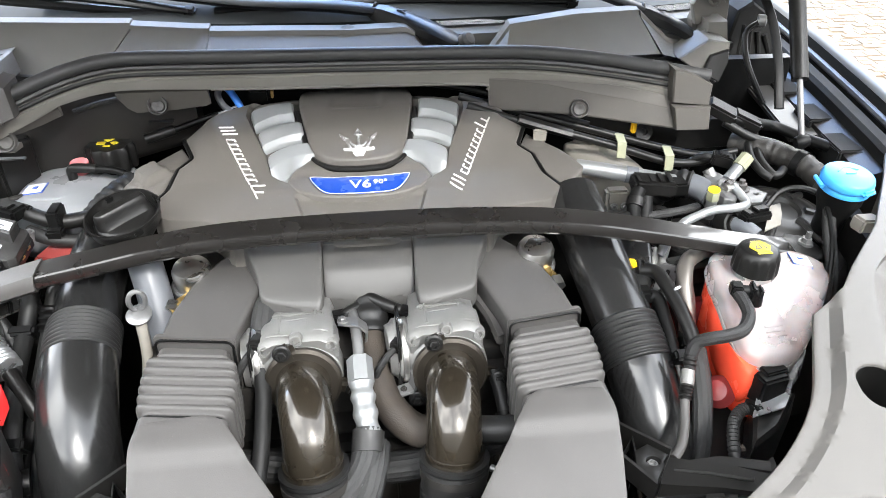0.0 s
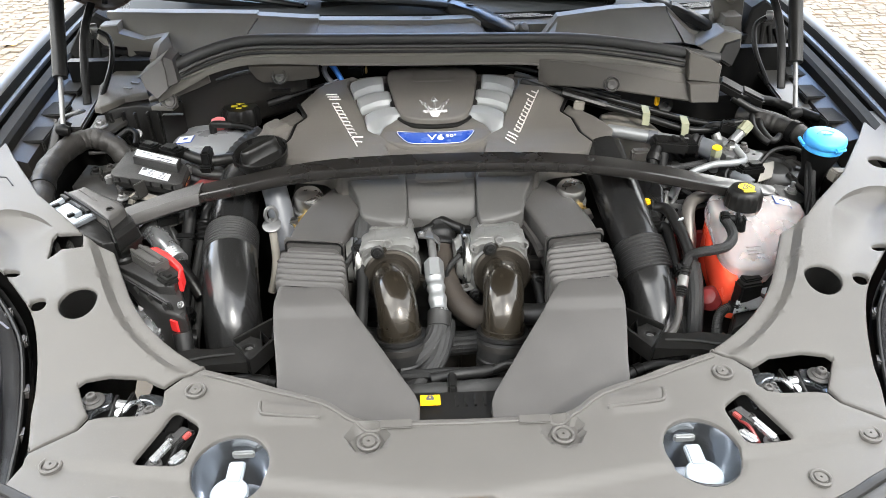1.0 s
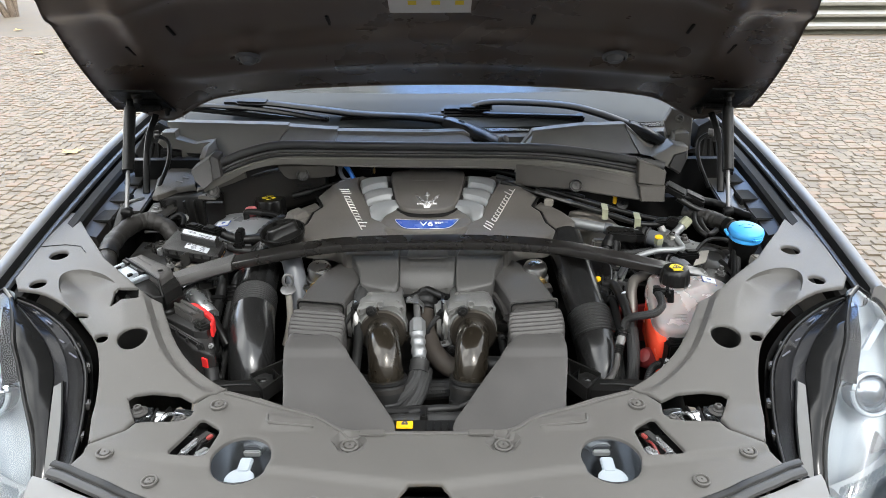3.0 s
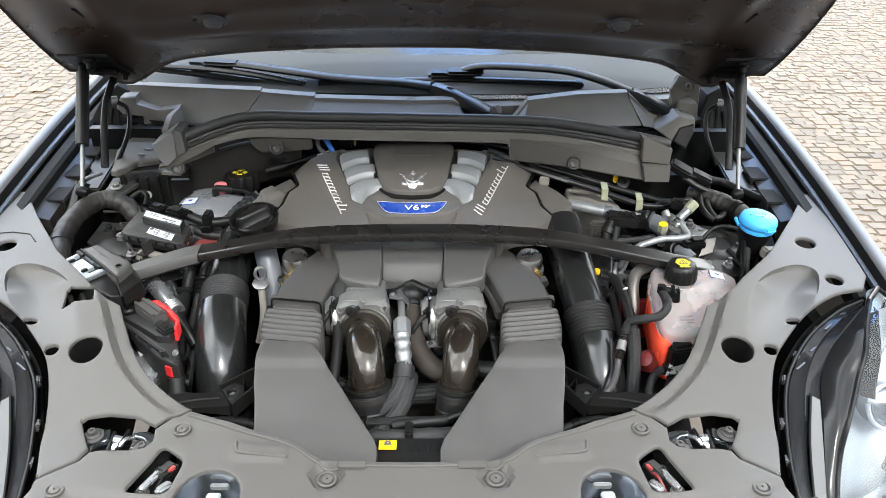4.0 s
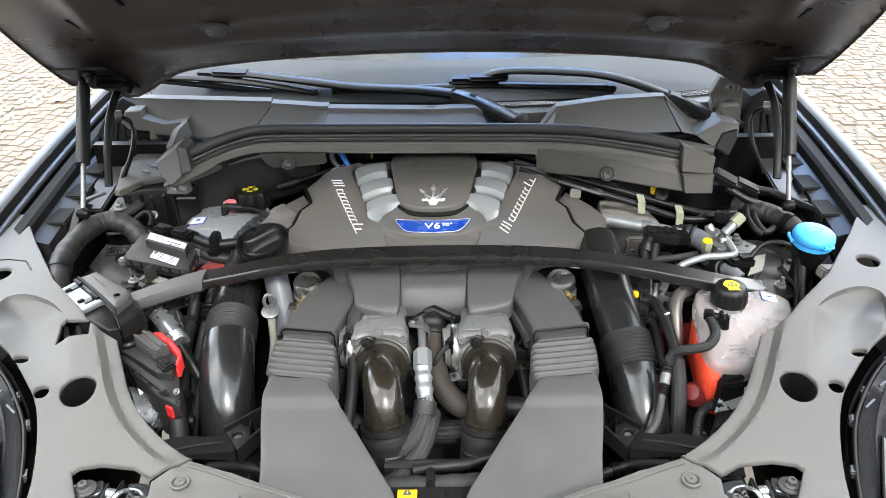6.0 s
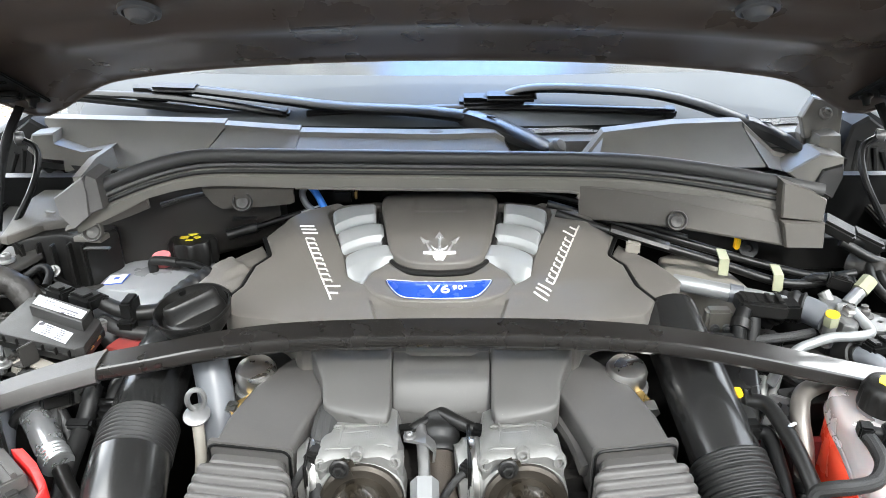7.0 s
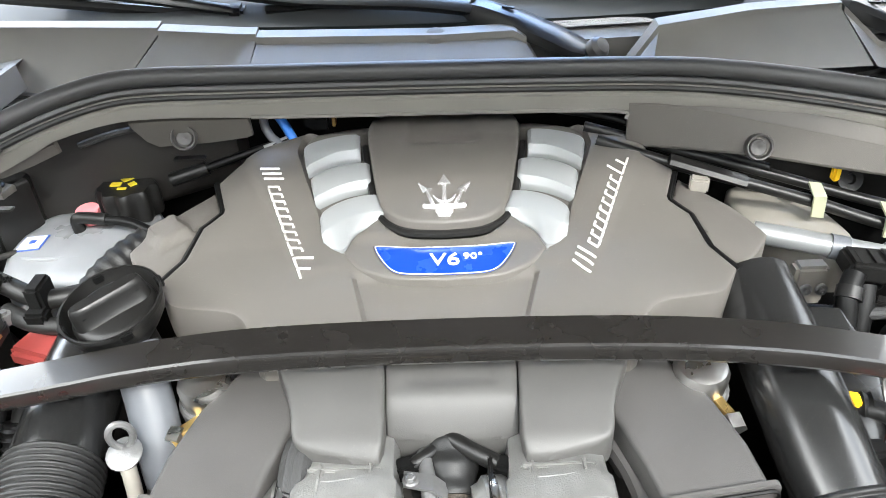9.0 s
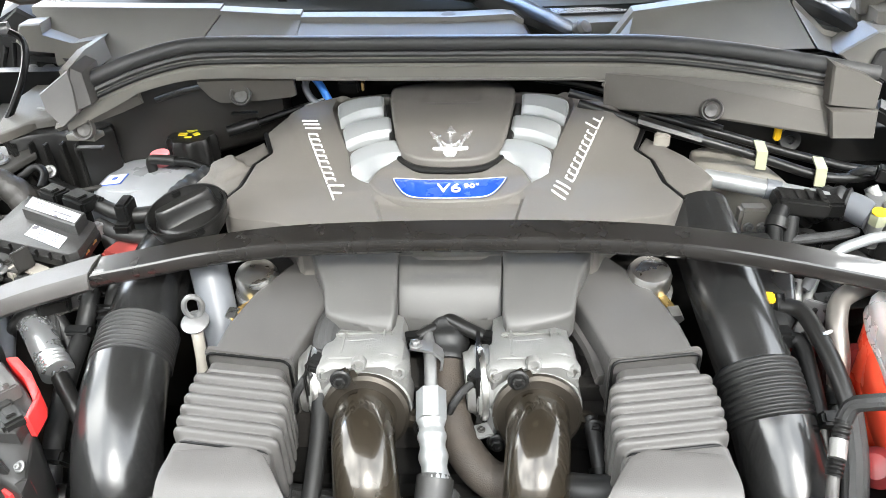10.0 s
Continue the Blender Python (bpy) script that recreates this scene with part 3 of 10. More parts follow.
for s in (-1, 1):
    part("clip_tab", joined(box(C + s * 0.078, 0.088, 0.8955, 0.036, 0.013, 0.003, 0.001)), SHROUD, shroud)
    part("rear_lip", tube([(C + s * x, y - 0.009, float(shroud_z(np.array([C + s * x]), np.array([y - 0.009]))[0]) + 0.0005) for x, y in half_in], 0.0022, 8, 2), SHROUD, shroud)
    part("recess_lip", tube([(C + s * x, y, float(shroud_z(np.array([C + s * x]), np.array([y]))[0]) + 0.001) for x, y in ((0.236, 0.128), (0.233, 0.113), (0.222, 0.107), (0.165, 0.102))], 0.0022, 8, 4), SHROUD, shroud)

# soft lip along the front of the shroud
lip = [(C + x, y - 0.006, 0.884 if abs(x) < 0.4 else 0.886) for x, y in ([(-a, b) for a, b in reversed(half_front) if a > 0] + half_front)]
lip = [(C - 0.512, 0.022, 0.886)] + lip + [(C + 0.512, 0.022, 0.886)]
fsl = thing("front_seal", (C, -0.1, 0.88), "black rubber seal along the nose's edge", "seal")
part("bulb", tube([(x, y, z - 0.004) for x, y, z in lip], 0.0085, 10, 2, flat=0.7), SEAL, fsl)
part("base_strip", tube([(x, y + 0.012, z + 0.002) for x, y, z in lip], 0.006, 8, 2, flat=0.5), BLACK2, fsl)

# round wells with pale caps under the shroud; the caps' blue stands for reflected sky
for s in (-1, 1):
    w = thing("headlight_adjuster", (C + s * 0.254, 0.038, 0.83), "bright metal well with a pale round cap", "adjuster well", "adjuster wells")
    part("well", lathe([(0.043, 0.066), (0.045, 0.066), (0.048, 0.05), (0.046, 0.02), (0.038, -0.004), (0.001, -0.006), (0.001, -0.002), (0.036, 0.0), (0.044, 0.02), (0.046, 0.05), (0.043, 0.066)], (C + s * 0.254, 0.038, 0.822), cap=False), WELLM, w)
    part("cap", joined(lathe([(0.02, 0), (0.0205, 0.004), (0.019, 0.006), (0.001, 0.0065)], (C + s * 0.256, 0.024, 0.864)),
                       box(C + s * 0.254, 0.050, 0.868, 0.018, 0.03, 0.008, 0.002)), PALECAP, w, "pale plastic cap with the sky's blue reflection in its colour")
    part("rim_clip", box(C + s * 0.25, 0.077, 0.868, 0.025, 0.006, 0.01, 0.002), ALUB, w)

# hood latches in the side openings
for s in (-1, 1):
    b = thing("hood_latch", (C + s * 0.405, 0.14, 0.86), "steel hood latch in a bright pressed tray with bolts", "latch", "hood latches")
    # dark plate added so the opening looks dark instead of showing the paving
    part("floor", box(C + s * 0.405, 0.142, 0.842, 0.125, 0.085, 0.004, 0.001), TRAY, b)
    for pts in (((0.346, 0.112), (0.346, 0.150), (0.366, 0.166), (0.388, 0.167), (0.387, 0.158), (0.374, 0.154), (0.367, 0.145), (0.370, 0.134), (0.386, 0.128), (0.386, 0.112)),
                ((0.424, 0.172), (0.452, 0.172), (0.462, 0.155), (0.446, 0.116), (0.422, 0.112), (0.422, 0.120), (0.434, 0.130), (0.434, 0.144), (0.420, 0.152))):
        part("ear_plate", sheet(curve2([(C + s * x, y) for x, y in pts + pts[:1]], 3)[:-1], lambda x, y: 0.879 + 0 * x, (), 0.012, 0.006, 0.002), WELLM, b, "bright pressed metal plate")
    for x, y, z in ((0.440, 0.154, 0.882), (0.364, 0.128, 0.882)):
        part("bolt_pad", lathe([(0.014, 0.0), (0.0145, 0.002), (0.010, 0.004), (0.009, 0.004)], (C + s * x, y, z), seg=20), DUCT, b)
        bolt((C + s * x, y, z + 0.003), 0.0075, (0, 0, 1), DUCT, b)
    part("catch", joined(box(C + s * 0.398, 0.145, 0.874, 0.005, 0.046, 0.022, 0.002, turn=(0, 0, 6 * s)), box(C + s * 0.412, 0.142, 0.872, 0.004, 0.042, 0.026, 0.001, turn=(0, 0, -4 * s)), box(C + s * 0.405, 0.128, 0.868, 0.022, 0.006, 0.012, 0.001)), BLACK2, b)
    part("pivot", joined(lathe([(0.007, -0.006), (0.007, 0.006), (0.004, 0.008), (0.001, 0.008)], (C + s * 0.405, 0.150, 0.878), (s, 0, 0.2), 14), lathe([(0.005, -0.005), (0.005, 0.006), (0.001, 0.006)], (C + s * 0.403, 0.136, 0.878), (0, -0.4, 1), 12)), CANM, b)
    part("hook", tube([(C + s * 0.389, 0.160, 0.874), (C + s * 0.393, 0.146, 0.884), (C + s * 0.401, 0.134, 0.880), (C + s * 0.414, 0.132, 0.874)], 0.003, 10), CANM, b)
    part("spring", tube([(C + s * (0.384 + 0.003 * math.sin(1.2 * i)), 0.158 - 0.0012 * i, 0.872 + 0.004 * math.cos(1.2 * i)) for i in range(26)], 0.0012, 6, 2), GREYMET, b)
    e = thing("lamp_fixing", (C + s * 0.328, 0.08, 0.85), "black lamp fixing with clips and a wire connector", "bracket", "lamp fixings")
    part("bracket", box(C + s * 0.33, 0.08, 0.862, 0.05, 0.06, 0.012, 0.003, turn=(0, 12, 20 * s)), BLACK, e)
    part("connector", box(C + s * 0.318, 0.088, 0.878, 0.012, 0.034, 0.014, 0.003, turn=(0, 0, 25 * s)), BLACK2, e)
    part("clip", box(C + s * 0.335, 0.07, 0.886, 0.009, 0.034, 0.008, 0.002, turn=(0, 0, 25 * s)), CANM, e)
    part("lamp_edge", box(C + s * 0.318, 0.066, 0.878, 0.012, 0.022, 0.010, 0.003, turn=(0, 0, 40 * s)), CANM, e)
    part("plug", joined(box(C + s * 0.322, 0.096, 0.880, 0.014, 0.020, 0.012, 0.002, turn=(0, 0, 30 * s)), box(C + s * 0.326, 0.082, 0.884, 0.010, 0.012, 0.008, 0.002, turn=(0, 0, 30 * s))), CASE, e)
    part("red_tab", box(C + s * 0.313, 0.091, 0.886, 0.006, 0.010, 0.005, 0.001, turn=(0, 0, 30 * s)), DULLRED, e, "small red tab")
    bolt((C + s * 0.334, 0.098, 0.872), 0.006, (0, 0, 1), CASE, e)
    part("wire", tube([(C + s * 0.312, 0.1, 0.872), (C + s * 0.32, 0.075, 0.886), (C + s * 0.332, 0.056, 0.87)], 0.002, 8), DKRED if s > 0 else BLACK, e)
    bolt((C + s * 0.345, 0.062, 0.872), 0.007, (0, 0, 1), GREYMET, e)

# release lever in the front opening
lv = thing("release_lever", (C, -0.04, 0.86), "yellow plastic hood release lever on a black catch", "lever")
part("catch_plate", box(C, -0.04, 0.852, 0.11, 0.06, 0.008, 0.002), BLACK, lv)
part("lever", joined(box(C + 0.004, -0.045, 0.874, 0.026, 0.032, 0.014, 0.003, turn=(-8, 0, 0)), box(C + 0.017, -0.05, 0.88, 0.01, 0.036, 0.016, 0.003, turn=(-8, 0, -18))), YELLOW, lv)
part("cable", tube([(C - 0.045, -0.045, 0.862), (C - 0.025, -0.046, 0.866), (C - 0.006, -0.045, 0.868)], 0.005, 10), BLACK2, lv)

# ---- nose ----
nose_rows = []
for u in np.linspace(-1, 1, 41):
    a = abs(u)
    x = C + u * 0.545
    y0 = np.interp(a * 0.545, [0, 0.1, 0.2, 0.34, 0.46, 0.5, 0.545], [-0.112, -0.109, -0.095, -0.061, -0.012, 0.01, 0.034])
    z0 = np.interp(a, [0, 0.85, 0.97, 1], [0.877, 0.876, 0.871, 0.866])
    nose_rows.append([(x, y0, z0 - 0.03), (x, y0, z0), (x, y0 - 0.012, z0 - 0.001), (x, y0 - 0.05, z0 - 0.02), (x, y0 - 0.085, z0 - 0.06), (x, y0 - 0.105, z0 - 0.13),
                      (x, y0 - 0.11, z0 - 0.25), (x, y0 - 0.09, z0 - 0.45), (x, y0 - 0.02, z0 - 0.47), (x, y0 + 0.004, z0 - 0.3)])
nose = thing("front_bumper", (C, -0.15, 0.45), "light grey satin painted front bumper", "bumper")
part("skin", loft(nose_rows), PAINT, nose, angle=60)
for s in (-1, 1):
    rows = []
    for x, y, z in ((0.535, -0.02, 0.70), (0.62, 0.035, 0.69), (0.72, 0.09, 0.675), (0.82, 0.19, 0.68), (0.89, 0.32, 0.74), (0.92, 0.45, 0.80)):
        rows.append([(C + s * x, y + 0.03, z), (C + s * x, y, z), (C + s * (x + 0.01), y - 0.02, z - 0.015), (C + s * (x + 0.02), y - 0.04, z - 0.1), (C + s * (x + 0.015), y - 0.03, z - 0.3), (C + s * x, y + 0.02, z - 0.3)])
    part("corner", loft(rows), PAINT, nose, angle=60)
badge = part("badge", lathe([(0.028, 0), (0.028, 0.003), (0.026, 0.0045), (0.001, 0.0055)], (0, 0, 0), seg=32), WHITE, nose, "white oval badge with a chrome rim")
badge.matrix_basis = pose(C, -0.160, 0.8595, 26, 0, 0) @ Matrix.Diagonal((0.66, 0.95, 1, 1))
part("badge_rim", moved(tube([(0.0285 * math.cos(a), 0.0413 * math.sin(a), 0.002) for a in np.linspace(0, 2 * math.pi, 33)], 0.002, 6, 1), pose(C, -0.160, 0.8595, 26, 0, 0) @ Matrix.Diagonal((0.66, 0.66, 1, 1))), CHROME, nose)
part("badge_mark", moved(joined(box(0, 0.008, 0.006, 0.004, 0.034, 0.001, 0), box(0.011, 0.01, 0.006, 0.0035, 0.026, 0.001, 0), box(-0.011, 0.01, 0.006, 0.0035, 0.026, 0.001, 0), box(0, -0.004, 0.006, 0.025, 0.004, 0.001, 0), box(0, -0.027, 0.006, 0.03, 0.009, 0.001, 0)), pose(C, -0.160, 0.8595, 26, 0, 0) @ Matrix.Diagonal((0.62, 0.66, 1, 1))), BLUEINK, nose)

# ---- fenders ----
FY = [-0.05, 0.2, 0.4, 0.55, 0.7, 0.85, 1.0, 1.15, 1.35]
FZ = [0.9, 0.94, 0.968, 0.994, 1.016, 1.033, 1.047, 1.057, 1.065]
for s in (-1, 1):
    fe = thing("front_fender", (C + s * 0.9, 0.7, 0.3), "grey satin painted front fender with a black gutter seal", "fender", "front fenders")
    rows = []
    for y in np.linspace(0.40, 1.35, 26):
        z = float(np.interp(y, FY, FZ))
        dx = float(np.interp(y, [0.4, 0.7, 1.35], [-0.004, 0.0, 0.012]))
        sec = [(0.79, -0.03), (0.79, -0.006), (0.795, -0.001), (0.802, 0.0), (0.812, -0.006), (0.824, -0.024), (0.835, -0.055), (0.855, -0.13), (0.915, -0.28), (0.935, -0.42), (0.94, -0.6), (0.92, -0.6), (0.91, -0.42), (0.85, -0.12), (0.82, -0.05)]
        rows.append([(C + s * (x + dx), y, z + h) for x, h in sec])
    part("skin", loft(rows), PAINT, fe, angle=60)
    gut = []
    for y in np.linspace(0.41, 1.35, 20):
        z = float(np.interp(y, FY, FZ))
        dx = float(np.interp(y, [0.4, 0.7, 1.35], [-0.004, 0.0, 0.012]))
        gut.append([(C + s * (x + dx), y, z + h) for x, h in ((0.736, -0.034), (0.742, -0.028), (0.762, -0.03), (0.766, -0.05), (0.784, -0.05), (0.789, -0.012), (0.7935, -0.012), (0.792, -0.06), (0.736, -0.06))])
    part("gutter", loft(gut), TRAY, fe)
    part("gutter_seal", tube([(C + s * (0.779 + float(np.interp(y, [0.4, 0.7, 1.35], [-0.004, 0, 0.012]))), y, float(np.interp(y, FY, FZ)) - 0.028) for y in np.linspace(0.42, 1.3, 12)], 0.006, 8, 3), SEAL, fe)
    part("inner_rail", loft([[(C + s * x, y, float(np.interp(y, FY, FZ)) + h) for x, h in ((0.70, -0.09), (0.705, -0.06), (0.738, -0.05), (0.738, -0.12), (0.73, -0.3), (0.715, -0.3), (0.72, -0.12))] for y in np.linspace(0.66, 1.3, 12)]), INNERD, fe)
    # stepped bracing inside the gutter
    for k, y in enumerate((0.74, 0.83, 0.92, 1.01)):
        z = float(np.interp(y, FY, FZ))
        part("gutter_tab", joined(box(C + s * 0.715, y, z - 0.055, 0.04, 0.055, 0.006, 0.002, turn=(4, 0, 0)), box(C + s * 0.697, y - 0.004, z - 0.085, 0.006, 0.05, 0.06, 0.002)), TRAY, fe)

# ---- headlights ----
LAMP_B = [(0.722, 0.372, 0.95), (0.684, 0.339, 0.93), (0.651, 0.311, 0.905), (0.628, 0.274, 0.875), (0.616, 0.221, 0.845), (0.608, 0.182, 0.815), (0.601, 0.145, 0.785), (0.601, 0.117, 0.755), (0.604, 0.092, 0.73), (0.617, 0.071, 0.71)]
LAMP_L = [(0.735, 0.381, 0.955), (0.709, 0.333, 0.94), (0.694, 0.294, 0.92), (0.678, 0.267, 0.89), (0.652, 0.219, 0.85), (0.634, 0.186, 0.81), (0.623, 0.149, 0.77), (0.619, 0.114, 0.74), (0.626, 0.091, 0.715)]
LAMP_O = [(0.767, 0.418, 0.955), (0.804, 0.392, 0.93), (0.832, 0.345, 0.87), (0.838, 0.29, 0.82), (0.825, 0.228, 0.77), (0.796, 0.183, 0.73), (0.733, 0.128, 0.7), (0.673, 0.094, 0.69), (0.635, 0.076, 0.70)]
LAMP_E = [(0.742, 0.408, 0.95), (0.69, 0.388, 0.945), (0.622, 0.338, 0.938), (0.572, 0.284, 0.932), (0.542, 0.243, 0.922), (0.522, 0.19, 0.905), (0.508, 0.125, 0.882), (0.497, 0.052, 0.868)]


def along(pts, n):
    """n + 1 points at even lengths along a smooth line."""
    S = np.array(spline(pts, 10))
    d = np.r_[0, np.cumsum(np.linalg.norm(np.diff(S, axis=0), axis=1))]
    q = np.linspace(0, d[-1], n + 1)
    return [np.array([np.interp(v, d, S[:, k]) for k in range(3)]) for v in q]


for s in (-1, 1):
    hl = thing("headlight", (C + s * 0.75, 0.25, 0.7), "clear headlight with a chrome projector in a black housing", "headlight", "headlights")

    def grid(R):
        bm = bmesh.new()
        V = [[bm.verts.new((C + s * p[0], p[1], p[2])) for p in r] for r in R]
        for a, b in zip(V, V[1:]):
            for i in range(len(a) - 1):
                bm.faces.new((a[i], a[i + 1], b[i + 1], b[i]))
        return bm

    I, O, B = along(LAMP_L, 28), along(LAMP_O, 28), along(LAMP_B, 28)
    nrm = np.array([0.25, -0.75, 0.6])
    rows, deep, low = [], [], []
    for k, (a, b) in enumerate(zip(I, O)):
        w = min(1.0, 5 * np.linalg.norm(b - a))
        at = lambda t, q, a=a, b=b, w=w: a + (b - a) * t + nrm * q * math.sin(math.pi * t) ** 0.8 * w
        rows.append([at(t, 0.045) for t in np.linspace(0, 1, 11)])
        deep.append([a + (b - a) * t + np.array([0.0, 0.075, -0.03]) * math.sin(math.pi * t) ** 0.6 * w for t in np.linspace(0, 1, 11)])
        if k > 17:
            low.append([at(t, 0.042) - nrm * 0.002 for t in (0.80, 0.87, 0.94, 1.0)])
    lens = part("lens", grid(rows), LENS, hl, "clear curved lens", angle=70)
    lens.visible_shadow = False
    part("bowl", grid(deep), REFLECT, hl, "silvery inner bowl", angle=70)
    part("lower_mask", grid(low), PIANO, hl, angle=70)
    # black border towards the shroud, with the dark inside of the lamp showing above it
    part("border", grid([[b, b * 0.7 + a * 0.3 + nrm * 0.008, b * 0.25 + a * 0.75 + nrm * 0.008, a] for a, b in zip(I, B)]), PIANO, hl, "gloss black border", angle=60)
    part("lens_rim", tube([(C + s * p[0], p[1], p[2]) for p in list(I) + list(O)[::-1] + [I[0]]], 0.0045, 8, 1, smooth=False), PIANO, hl)
    dark = [a + (b - a) * 0.16 + nrm * 0.012 for a, b in zip(I, O)][2:13]
    part("inner_shade", grid([[a + nrm * 0.002, d, d + np.array([0.01, 0.03, -0.01])] for a, d in zip(I[2:13], dark)]), BLACK, hl, "dark inner edge of the lamp", angle=60)
    part("side_light", tube([(C + s * x, y, z) for x, y, z in ((0.655, 0.300, 0.893), (0.647, 0.268, 0.878), (0.645, 0.240, 0.862), (0.652, 0.216, 0.846))], 0.0035, 8, 5), GUIDE, hl, "white curved light strip")
    cx, cy, cz = C + s * 0.746, 0.272, 0.83
    ax = Vector((0.1 * s, -0.85, 0.45)).normalized()
    part("projector", lathe([(0.034, -0.03), (0.036, 0.0), (0.031, 0.003), (0.029, -0.002), (0.024, 0.004), (0.014, 0.009), (0.001, 0.011)], (cx, cy, cz), ax), WELLM, hl, "round clear projector")
    side = ax.cross(Vector((0, 0, 1))).normalized()
    up = side.cross(ax)
    part("projector_ring", tube([Vector((cx, cy, cz)) + ax * 0.004 + side * 0.037 * math.cos(a) + up * 0.037 * math.sin(a) for a in np.linspace(math.pi * 0.95, math.pi * 2.05, 18)], 0.004, 8, 1), REFLECT, hl, "white half ring")
    guide = spline([(0.632, 0.128, 0.745), (0.688, 0.154, 0.745), (0.747, 0.186, 0.76), (0.798, 0.228, 0.78), (0.815, 0.286, 0.82)], 8)
    part("light_bar", tube([(C + s * p[0], p[1], p[2]) for p in guide], 0.014, 8, 1, smooth=False, flat=0.5), GUIDE, hl, "white ribbed light guide")
    for k in range(1, len(guide) - 1):
        p_ = guide[k]
        part("guide_rib", box(C + s * p_[0], p_[1] - 0.011, p_[2] + 0.006, 0.0025, 0.010, 0.022, 0.001, turn=(-20, 20 * s, 0)), REFLECT, hl)
    part("reflector_slot", loft([[(C + s * x, y, z) for x, y, z in ((0.750, 0.332, 0.878), (0.762, 0.332, 0.876), (0.806, 0.374, 0.908), (0.795, 0.376, 0.914))], [(C + s * x, y + 0.006, z - 0.003) for x, y, z in ((0.750, 0.332, 0.878), (0.762, 0.332, 0.876), (0.806, 0.374, 0.908), (0.795, 0.376, 0.914))]]), REFLECT, hl, "white slot reflector")
    part("shade_wedge", loft([[(C + s * x, y, z) for x, y, z in ((0.749, 0.229, 0.78), (0.758, 0.214, 0.764), (0.728, 0.203, 0.758))], [(C + s * x, y + 0.012, z - 0.004) for x, y, z in ((0.749, 0.229, 0.78), (0.758, 0.214, 0.764), (0.728, 0.203, 0.758))]]), GREYTUBE, hl)
    # gloss black panel and channel towards the shroud
    E, F = along(LAMP_E, 24), along(LAMP_B[:8], 24)
    pan, chan, lugs = [], [], []
    dz = lambda h: np.array([0, 0, h])
    for k, (a, b) in enumerate(zip(E, F)):
        f = lambda t, h: a + (b - a) * t + dz(h)
        chan.append([f(0.0, -0.004), f(0.05, -0.026), f(0.13, -0.028), f(0.165, -0.010), f(0.19, -0.008), f(0.20, -0.012)])
        pan.append([f(0.20, -0.014), f(0.24, -0.009), f(0.55, -0.004), f(0.60, -0.008), f(0.66, -0.006), f(0.93, -0.001), b + dz(-0.002)])
    part("channel", grid(chan), BLACK, hl, "black rubber channel", angle=35)
    part("housing", grid(pan), LAMPBLACK, hl, "dusty gloss black housing", angle=30)
    part("channel_bead", tube([(C + s * p[3][0], p[3][1], p[3][2] + 0.001) for p in chan], 0.0028, 8, 1, smooth=False), BLACK2, hl)
    for k in (6, 10, 13, 17, 20):
        q = chan[k][2]
        part("lug", box(C + s * q[0], q[1], q[2] + 0.010, 0.010, 0.016, 0.012, 0.002, turn=(0, 0, -s * 20)), DUCT, hl)
    a, b = np.array(pan[13][3]), np.array(pan[13][5])
    c, d = np.array(pan[23][3]), np.array(pan[23][5])
    part("side_strip", grid([[a + (b - a) * 0.35 + dz(0.004), b + dz(0.006)], [(a + c) / 2 + dz(0.006), (b + d) / 2 + dz(0.008)], [c + dz(0.005), d + dz(0.006)]]), PAINT, hl, "grey painted strip beside the lamp", angle=60)
    part("strip_edge", tube([(C + s * p[0], p[1], p[2] + 0.005) for p in (a + (b - a) * 0.35, (a + c) / 2, c)], 0.002, 6, 3), BLACK, hl)
    for k, t in ((5, 0.42), (8, 0.5), (11, 0.36)):
        q = E[k] + (F[k] - E[k]) * t
        part("print_bar", box(C + s * q[0], q[1], q[2] - 0.0048, 0.026, 0.003, 0.001, 0.0004, turn=(0, 0, s * 40)), FADED, hl)

# ---- hood, held open ----
HO = np.array([1.0, 1.155])
TH = radians(31)


def hood_at(u, v, n):
    """World place of a point on the raised hood: u across, v from its rear edge forwards, n outwards."""
    return (C + u, HO[0] - math.cos(TH) * v + math.sin(TH) * n, HO[1] + math.sin(TH) * v + math.cos(TH) * n)


def hood_n(u, v):
    a = np.abs(u)
    return 0.042 * (1 - (a / 0.68) ** 2) + 0.012 * np.sin(np.clip(v, 0, 1) * math.pi)


hood_half = curve2([(0.0, 0.024), (0.2, 0.024), (0.36, 0.022), (0.45, 0.015), (0.52, 0.005), (0.58, -0.014), (0.65, -0.017), (0.70, 0.0), (0.755, 0.006)], 3)
hood_side = curve2([(0.755, 0.006), (0.745, 0.12), (0.715, 0.3), (0.675, 0.47), (0.62, 0.68), (0.54, 0.85), (0.4, 0.97), (0.2, 1.03), (0.0, 1.045)], 3)[1:]
hood_out = hood_half + hood_side
hood_poly = hood_out + [(-x, y) for x, y in reversed(hood_out) if x > 1e-6]


